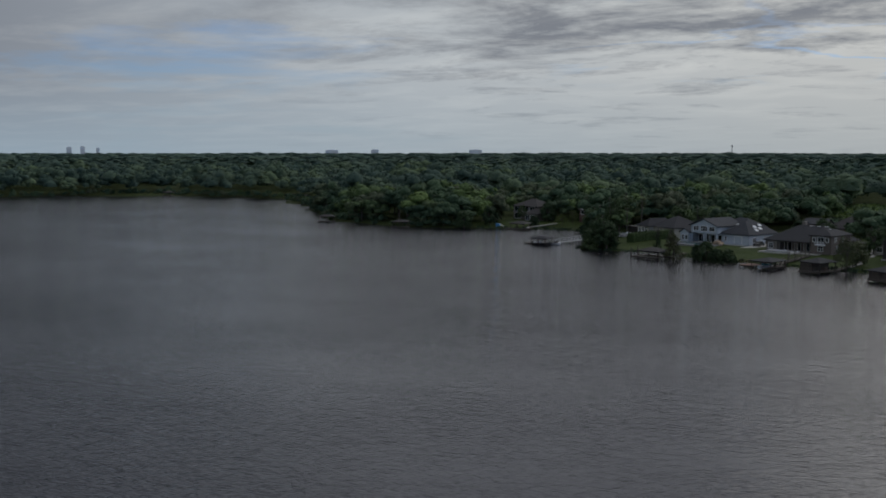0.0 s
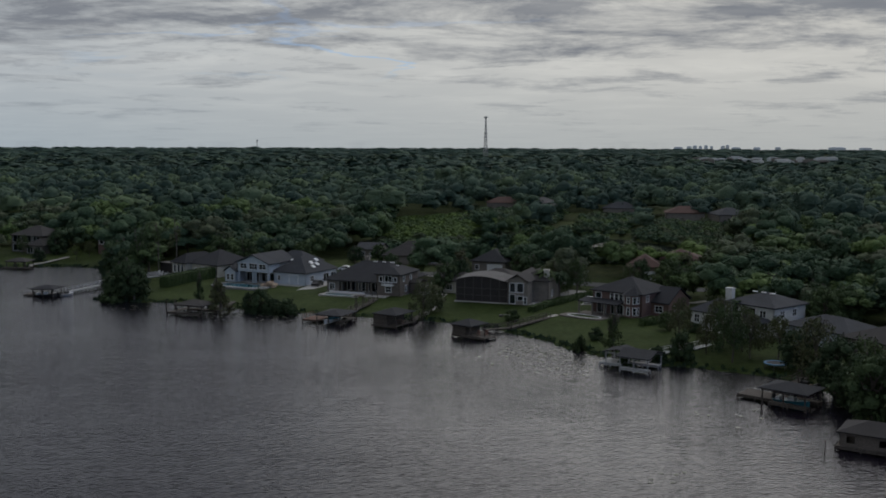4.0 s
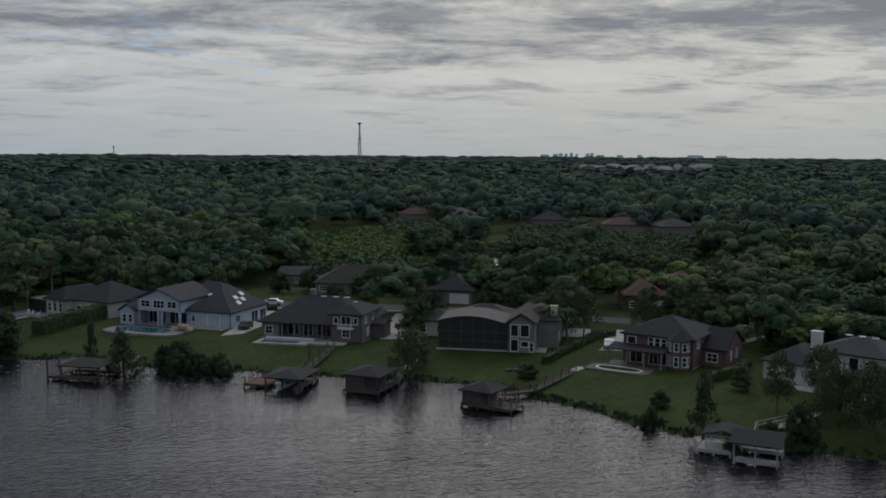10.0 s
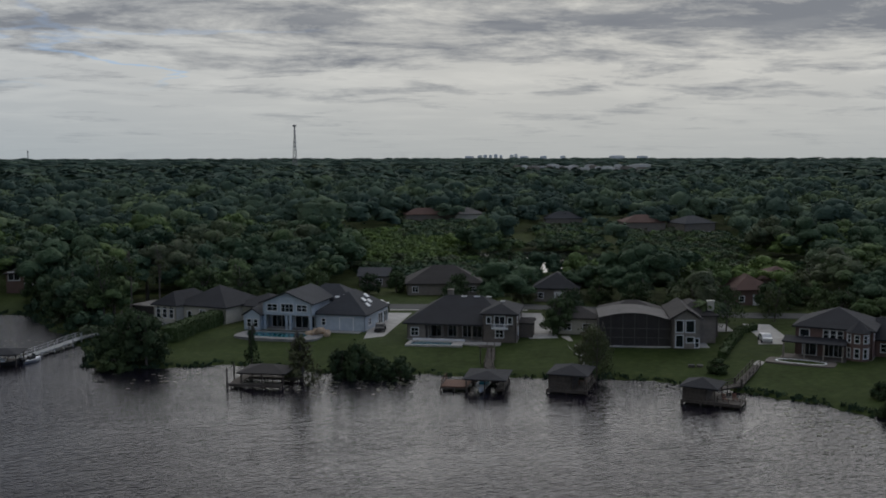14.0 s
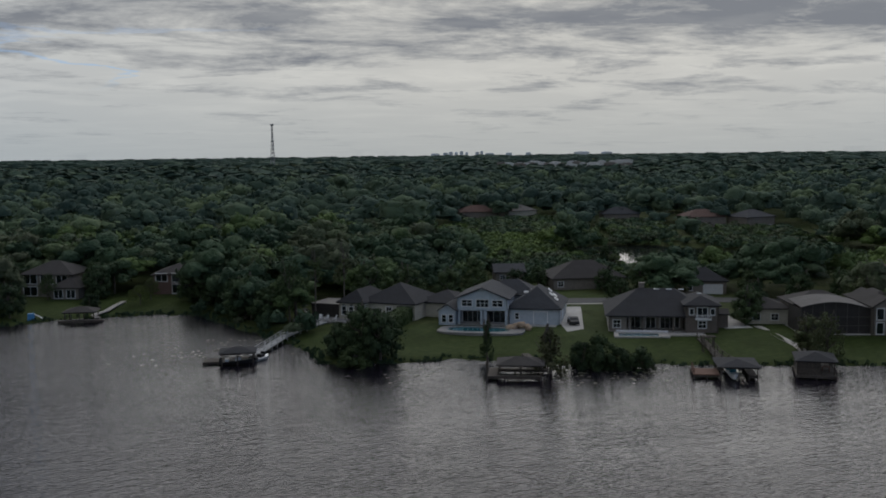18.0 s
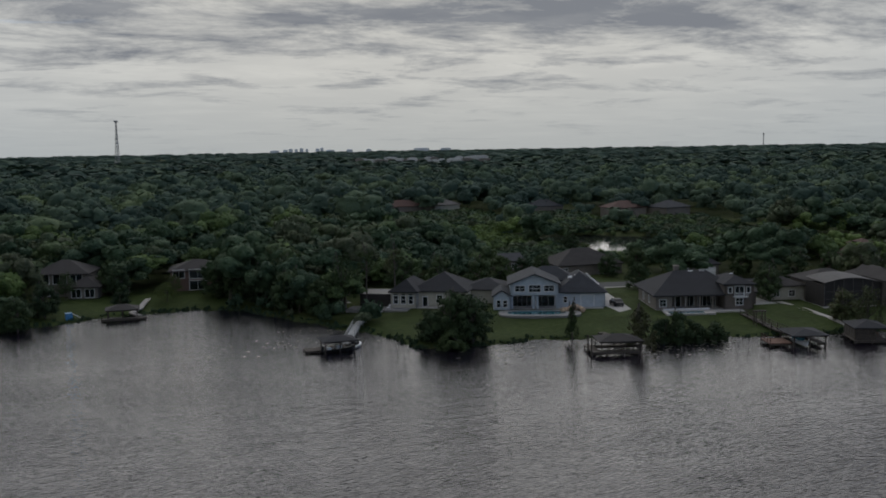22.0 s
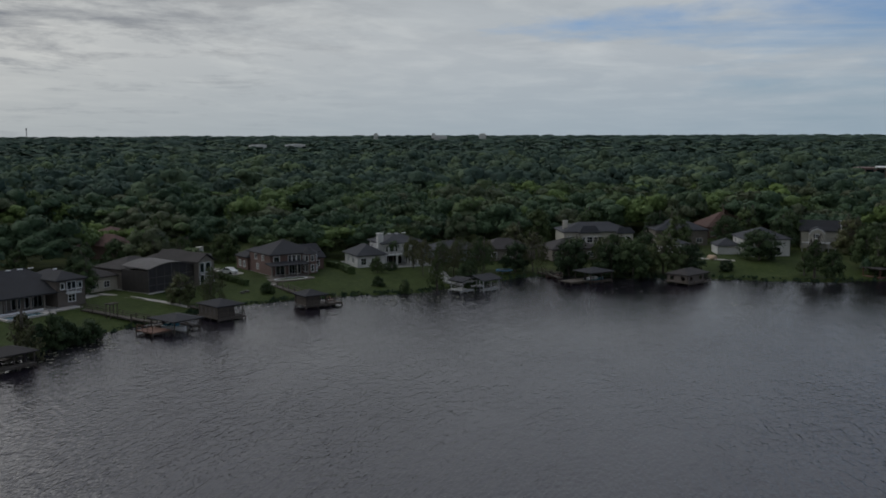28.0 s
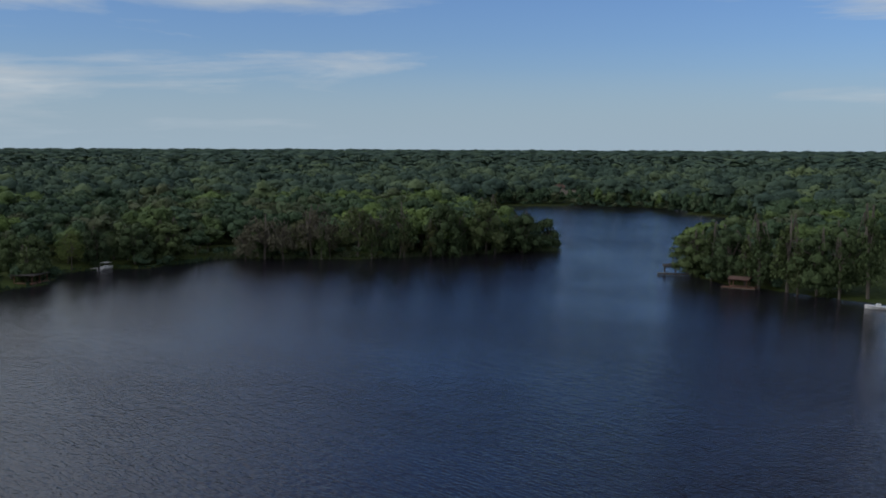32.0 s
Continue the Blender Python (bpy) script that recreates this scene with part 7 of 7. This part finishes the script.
def tree(x, y, h, w, kind, k):
    label, cat = KINDS[kind]
    unit = {"oak": 1.0, "sparse": 0.98, "cypress": 0.46, "bush": 1.15, "pine": 0.3, "bare": 1.05, "palm": 0.55}[kind]
    o = new("shrub" if kind == "bush" else kind + "_tree" if kind in ("oak", "pine", "palm", "cypress") else "tree")
    sx = max(0.55, min(1.6, w / (h * unit))) * h
    o.matrix_basis = Matrix.LocRotScale((x, y, ground_z(x, y) - 0.05), Euler((0, 0, x * 3.1 + y)), (sx, sx, h))
    tagged(o, label, cat, "trees along the shore")
    for name, me in zip(("trunk", "crown"), stock(kind, k % 3)):
        c = new(name, me)
        c.parent = o


def trees(rows):
    for n, (x, y, h, w, kind) in enumerate(rows):
        tree(x, y, h, w, kind, n)


trees([(-69.3, 250.7, 6.2, 7.2, "bush"), (-63.4, 246.2, 9.5, 9.0, "oak"), (-40, 227.6, 9.0, 6.4, "cypress"), (-46.6, 238.8, 7.6, 2.6, "cypress"), (-31.0, 228.0, 6.4, 5.6, "bush"), (-25.0, 225.6, 4.2, 5.6, "bush"), (4.6, 216.6, 9.0, 6.6, "sparse"), (12.7, 248.8, 7.4, 5.3, "oak"), (33.8, 234.0, 8.4, 6.2, "palm"), (37.5, 236.5, 7.4, 5.5, "palm"), (42.2, 241.1, 9.0, 7.6, "sparse"), (32.8, 184.9, 3.2, 2.8, "bush"), (37.6, 178.6, 8.0, 4.4, "cypress"), (23.7, 212.7, 2.7, 3.6, "bush"), (51.2, 184.6, 9.1, 5.6, "sparse")])
trees([(54.4, 178.4, 7.6, 5.0, "sparse"), (48.6, 173.8, 5.6, 4.8, "bush"), (51.8, 196.2, 4.1, 3.9, "oak"), (56.7, 172.2, 9.4, 7.6, "sparse"), (60.8, 174.2, 8.1, 6.2, "sparse"), (70.1, 194.5, 5.8, 4.5, "palm"), (60.3, 182.7, 6.0, 4.9, "sparse"), (44.5, 174.5, 2.8, 3.7, "bush"), (37.2, 192, 2.4, 3.2, "bush"), (-128.5, 316.9, 8.2, 7.5, "oak"), (-135.1, 305.9, 7.8, 7.8, "oak"), (-101.5, 324, 5.0, 5.4, "sparse"), (-80.5, 297, 10.2, 10.9, "oak"), (-76.5, 289, 8.2, 9.5, "oak")])
trees([(-72.0, 287.5, 12.8, 8.2, "sparse"), (-67.1, 286.4, 13.4, 3.7, "pine"), (-61.4, 284, 12.8, 3.6, "pine"), (65.5, 164.9, 8.0, 8.3, "oak"), (66.3, 160.3, 10.1, 8.3, "sparse"), (70, 150.8, 9.0, 8.4, "oak"), (65.7, 142.1, 8.9, 9.6, "oak"), (64.4, 136.3, 10.2, 9.6, "oak"), (68.3, 129.5, 10.4, 11.2, "oak"), (72.2, 123.4, 7.8, 8.5, "oak"), (91.1, 105.2, 8.5, 12.3, "oak"), (71.5, 96.9, 5.8, 5.8, "cypress"), (68.6, 95.0, 9.1, 6.3, "cypress"), (84.5, 74.5, 11.7, 10.2, "oak"), (38.3, 171.5, 3.0, 3.7, "bush")])
trees([(56.8, 194.2, 2.1, 4.1, "bush"), (82.3, 80.8, 12.2, 9.3, "oak"), (92.1, 61.7, 11.4, 8.2, "sparse"), (94.1, 53.8, 11.6, 10.0, "oak"), (92.5, 42.5, 12.6, 13.2, "oak"), (95, 31.0, 12.0, 15.0, "oak"), (82.1, 6.6, 13.8, 19.0, "bare"), (75.1, -7.1, 14.7, 17.4, "bare"), (66, -15.7, 15.9, 15.5, "sparse"), (59.9, -27.4, 16.8, 15.6, "sparse"), (53.9, -41.1, 17.7, 14.1, "oak"), (49.8, -55.9, 18.4, 14.4, "oak"), (44.8, -67.7, 14.0, 14.7, "oak"), (47.7, -82.7, 10.8, 11.4, "bush"), (-24.4, -60.3, 12.5, 14.5, "oak"), (-40.4, -52.8, 14.7, 13.7, "oak")])
trees([(-50.4, -48.5, 16.2, 8.9, "cypress"), (-57.4, -49.3, 15.9, 8.8, "cypress"), (-64.4, -49, 15.6, 13.0, "oak"), (-68.4, -54.9, 16.9, 16.1, "oak"), (-76.4, -50.6, 18.2, 8.6, "cypress")])
trees([(-66.3, 248.0, 10.0, 8.5, "oak"), (-63.4, 249.6, 7.5, 6.6, "oak"), (-68.5, 244.3, 4.0, 6.0, "bush"), (-33.4, 229.6, 5.0, 4.4, "bush"), (-28.2, 226.8, 4.6, 5.0, "bush"),
       (10.6, 247.7, 7.6, 7.0, "oak"), (14.9, 251.9, 8.5, 7.0, "oak"), (61, 177.9, 8.5, 7.0, "sparse"), (64.8, 172.5, 8.0, 7.0, "sparse")])
trees([(65.9, 151.7, 9.5, 9.0, "oak"), (67.8, 144, 9.0, 9.0, "sparse"), (69.5, 138.1, 9.0, 9.0, "oak"), (75, 114.6, 3.0, 4.0, "bush"), (68.3, 91.1, 7.0, 6.0, "oak"), (76.1, 79, 9.0, 8.0, "oak"), (86.2, 74.7, 10.0, 9.0, "oak"), (96.5, 76.4, 10.0, 9.0, "oak"), (108.8, 79.9, 10.5, 10.0, "oak"), (85.8, 133.9, 8.0, 7.0, "oak"),
       (81.9, 141.8, 8.0, 8.0, "oak"), (91, 168.8, 9.0, 8.0, "oak"), (113.4, 97.5, 10.0, 10.0, "oak"), (117.8, 111.2, 10.0, 10.0, "oak"), (116.1, 125.1, 10.0, 9.0, "oak")])
trees([(122.9, 150.5, 11.0, 10.0, "oak"), (119.3, 165.3, 11.0, 10.0, "oak"), (107.5, 176.4, 10.0, 10.0, "oak"), (128.5, 130.6, 10.0, 9.0, "oak"), (125.5, 93.1, 11.0, 10.0, "oak"), (131.9, 104.8, 11.0, 10.0, "oak"), (40.4, 325.3, 3.6, 4.2, "oak"), (57.2, 335.9, 3.6, 4.2, "sparse"), (64.9, 323.4, 3.6, 4.2, "oak"), (79.2, 315.1, 3.6, 4.2, "oak"),
       (93.7, 315.2, 3.6, 4.2, "sparse"), (35.4, 350.5, 6.0, 7.0, "oak"), (42.3, 367.1, 6.0, 7.0, "oak"), (30.5, 373.3, 6.0, 7.0, "oak")])
trees([(-89.8, 324.5, 8.0, 8.0, "oak"), (-111.2, 339.5, 9.0, 8.0, "oak"), (-133, 336.5, 8.5, 8.0, "oak"), (-12.9, 309.5, 5.5, 6.0, "oak"), (-5.8, 311.4, 6.0, 6.0, "oak"),
       (37.3, 247.5, 8.0, 8.0, "oak"), (68.1, 240.9, 7.5, 8.0, "oak"), (74.1, 232.5, 7.0, 8.0, "sparse"), (81.8, 221.9, 8.0, 9.0, "oak"), (87.1, 207.6, 8.5, 9.0, "oak")])

trees([(62.0, 257.4, 7.5, 7.0, "oak"), (70.0, 262.0, 7.0, 7.0, "oak"), (76.0, 266.5, 8.0, 8.0, "oak"), (6.0, 298.5, 6.2, 6.5, "oak"), (16.0, 299.0, 7.5, 7.5, "oak"), (-86.0, 330.0, 9.0, 8.0, "oak"),
       (57.0, 248.0, 7.0, 6.5, "sparse"), (66.0, 196.0, 7.0, 4.5, "palm"), (60.6, 189.6, 8.0, 6.5, "sparse"), (58.0, 181.6, 8.0, 6.0, "sparse"), (83.0, 196.0, 9.0, 9.0, "oak")])
trees([(72.0, -11.0, 11.0, 10.0, "bare"), (78.5, 1.5, 11.0, 11.0, "bare"), (84.0, 12.0, 10.0, 10.0, "bare"), (66.0, -24.0, 12.0, 11.0, "bare"), (88.0, 3.0, 12.0, 11.0, "oak"), (80.0, -6.0, 12.0, 11.0, "oak")])

trees([(-122.0, 336.0, 6.5, 5.5, "sparse"), (-110.5, 334.0, 8.0, 7.0, "oak"), (-98.5, 329.0, 5.5, 5.0, "sparse"), (-112.0, 322.0, 4.0, 4.5, "bush"), (-130.0, 322.0, 6.5, 5.0, "sparse"), (-86.0, 319.0, 9.0, 8.0, "oak"), (-82.0, 311.0, 9.5, 9.0, "oak"), (-78.5, 303.0, 9.5, 9.0, "oak")])
trees([(-36.0, 292.0, 9.0, 8.5, "oak"), (-28.0, 296.0, 8.5, 8.0, "oak"), (-44.0, 296.0, 9.5, 9.0, "oak"), (-52.0, 300.0, 10.0, 9.0, "oak"), (-2.0, 276.0, 7.0, 6.5, "oak"), (4.5, 272.5, 6.5, 6.0, "sparse"), (34.0, 262.0, 8.0, 8.0, "oak"), (42.0, 258.0, 8.5, 8.0, "oak"), (17.5, 285.5, 6.8, 6.2, "oak"), (33.5, 279.0, 6.5, 6.5, "oak"), (63.0, 240.0, 8.0, 7.5, "oak"), (72.0, 222.0, 8.5, 8.5, "oak"), (80.0, 213.0, 8.5, 8.5, "sparse"), (89.0, 199.0, 9.0, 9.0, "oak"), (7.2, 224.5, 6.8, 6.6, "oak")])
trees([(62.0, -19.0, 12.0, 5.0, "cypress"), (58.5, -29.0, 12.5, 5.2, "cypress"), (55.0, -37.0, 11.5, 5.0, "cypress"), (51.5, -47.0, 12.0, 5.0, "cypress"), (47.5, -58.0, 11.0, 4.8, "cypress"), (45.5, -69.0, 10.0, 4.6, "cypress"), (70.0, -6.0, 11.0, 5.0, "cypress"), (-33.0, -55.5, 13.0, 5.6, "cypress"), (-46.0, -50.0, 12.0, 5.4, "cypress"), (-61.0, -47.5, 13.0, 5.6, "cypress"), (-71.0, -48.0, 12.0, 5.4, "cypress")])

# ---- far away things ----
tw = thing("radio_tower", pose(193.4, 2122.9, 0), "tall lattice radio tower on the wooded horizon", "tower")
H, base, head = 94, 6.2, 1.5
leg = lambda k, z: Vector(((base + (head - base) * min(1, z / (H * 0.8))) * math.cos(k * 2.0944 + 0.5), (base + (head - base) * min(1, z / (H * 0.8))) * math.sin(k * 2.0944 + 0.5), z))
for k in range(3):
    b = Build()
    for j in range(12):
        b.bar(leg(k, H * j / 12), leg(k, H * (j + 1) / 12), 0.65)
    part("leg", b, "steel", tw)
    b = Build()
    for j in range(12):
        b.bar(leg(k, H * j / 12), leg((k + 1) % 3, H * (j + 1) / 12), 0.4)
        b.bar(leg((k + 1) % 3, H * j / 12), leg(k, H * (j + 1) / 12), 0.4)
    tagged(part("bracing", b, "steel", tw), kind="stuff")
for z, r in ((H - 3, 4.3), (H - 36, 3.2), (H - 45, 3.2)):
    part("antenna_ring", Build().tube((0, 0, z), (0, 0, z + 2.4), r, r, 10), "steel", tw)


def at_bearing(az, dist, eye=(-60, 70)):
    return eye[0] + dist * math.sin(radians(az)), eye[1] + dist * math.cos(radians(az))


def far_mast(az, dist, top, label):
    x, y = at_bearing(az, dist)
    o = thing("mast", pose(x, y, 0), label, "mast", "far masts")
    part("pole", Build().tube((0, 0, 0), (0, 0, top), 2.2, 1.2, 8), "steel", o)
    part("aerial", Build().tube((0, 0, top - 8), (0, 0, top), 3.2, 3.2, 8), "steel", o)


far_mast(44.2, 4500, 66, "thin distant mast on the horizon")
far_mast(-7.0, 4500, 50, "thin distant mast beyond the lake")
far_mast(54.6, 4500, 52, "thin distant mast on the horizon")
rs = np.random.RandomState(3)


def far_block(name, az, dist, w, h, label, mat="far", cat="building", group="far buildings"):
    x, y = at_bearing(az, dist)
    o = thing(name, pose(x, y, 0, 0, 0, -az), label, cat, group)
    part("tower_block", Build().box(-w / 2, -w / 3, 0, w / 2, w / 3, h * 0.94), mat, o)
    part("roof_storey", Build().box(-w / 3, -w / 5, h * 0.94, w / 3, w / 5, h), mat, o)


for az, w, h in ((16.3, 40, 25), (16.9, 22, 30), (17.2, 18, 34), (17.5, 14, 32), (17.8, 16, 37), (18.1, 12, 31), (18.7, 18, 33), (18.95, 14, 38), (19.4, 40, 24), (20.5, 30, 25), (21.6, 24, 26), (24.6, 70, 27), (26.0, 50, 25)):
    far_block("office_tower", az + 0.6, 4650, w, 6 + 0.72 * h, "hazy far city tower on the horizon", group="far city towers")
for az, w, h in ((-44.5, 22, 44), (-43.8, 20, 46), (-43.0, 14, 40), (-30, 60, 30), (-27.5, 36, 32), (-21.6, 60, 31)):
    far_block("office_tower", az, 4650, w, h, "hazy far building beyond the lake", group="far city towers")
for k in range(26):
    az = 19.6 + 7.2 * k / 25 + rs.uniform(-0.15, 0.15)
    far_block("apartment_block", az, 1500 + rs.uniform(-120, 260), rs.uniform(10, 22), rs.uniform(14.5, 18.5), "white low apartment block among far trees", "wall_white" if k % 3 else "wall_tan", "building", "white apartment blocks")
for az, d, w, h in ((72.7, 2600, 10, 30), (76.1, 2600, 10, 29), (76.5, 2600, 34, 24), (79.0, 2600, 18, 28), (64.2, 1500, 26, 15), (66.4, 1500, 30, 15.5)):
    far_block("white_building", az, d, w, h, "small white building far among trees", "wall_white")
x, y = 448, -3
sc = thing("school_building", pose(x, y, 0, 0, 0, -100), "long brown building with pale flat roofs behind trees", "building")
part("wing", Build().box(-18, -10, 0, 11, 10, 13.0), "wall_brick", sc)
part("roof_slab", Build().box(-6, -11, 13.0, 9, 11, 13.5), "wall_white", sc, "pale flat roof")
part("wing", Build().box(15, -6, 0, 35, 8, 12.4), "wall_tan", sc)
for u0, u1 in ((15, 20), (23, 29), (29.8, 35)):
    part("gable_roof", hip_roof(u0, -6, u1, 8, 12.4, 1.6, 0.3, 0.3, "gable_v"), "wall_white", sc, "pale gabled roof")
for k in range(5):
    part("window_band", Build().box(-17 + 5.6 * k, -10.15, 9.8, -12.8 + 5.6 * k, -10.0, 12.2), "glass", sc)

# lily pads on the shallows
b = Build()
for cx, cy, n, sp in ((24, 184, 60, 5), (29, 176, 46, 5), (34, 170, 34, 4), (-36, 226.5, 40, 5), (-26, 222, 34, 4), (-62, 236, 20, 4), (16, 208, 16, 3), (54, -92, 60, 7), (60, -88, 40, 6), (-90, 262, 46, 6), (-84, 272, 30, 5), (44, 140, 10, 3), (30, 116, 6, 2), (62, 148, 20, 4)):
    for _ in range(n):
        x, y, r = cx + rs.normal() * sp, cy + rs.normal() * sp * 0.7, rs.uniform(0.15, 0.32)
        t0 = rs.uniform(0, 6)
        b.slab([(x + r * math.cos(t0 + t) * 1.3, y + r * math.sin(t0 + t)) for t in (0, 1.05, 2.1, 3.14, 4.2, 5.2)], -0.02, 0.03)
lil = new("lily_pads", b.mesh("lily_pads"))
lil.data.materials.append(M["lily"])
tagged(lil, "scattered green and brown lily pads on the water", "water plants", kind="stuff")
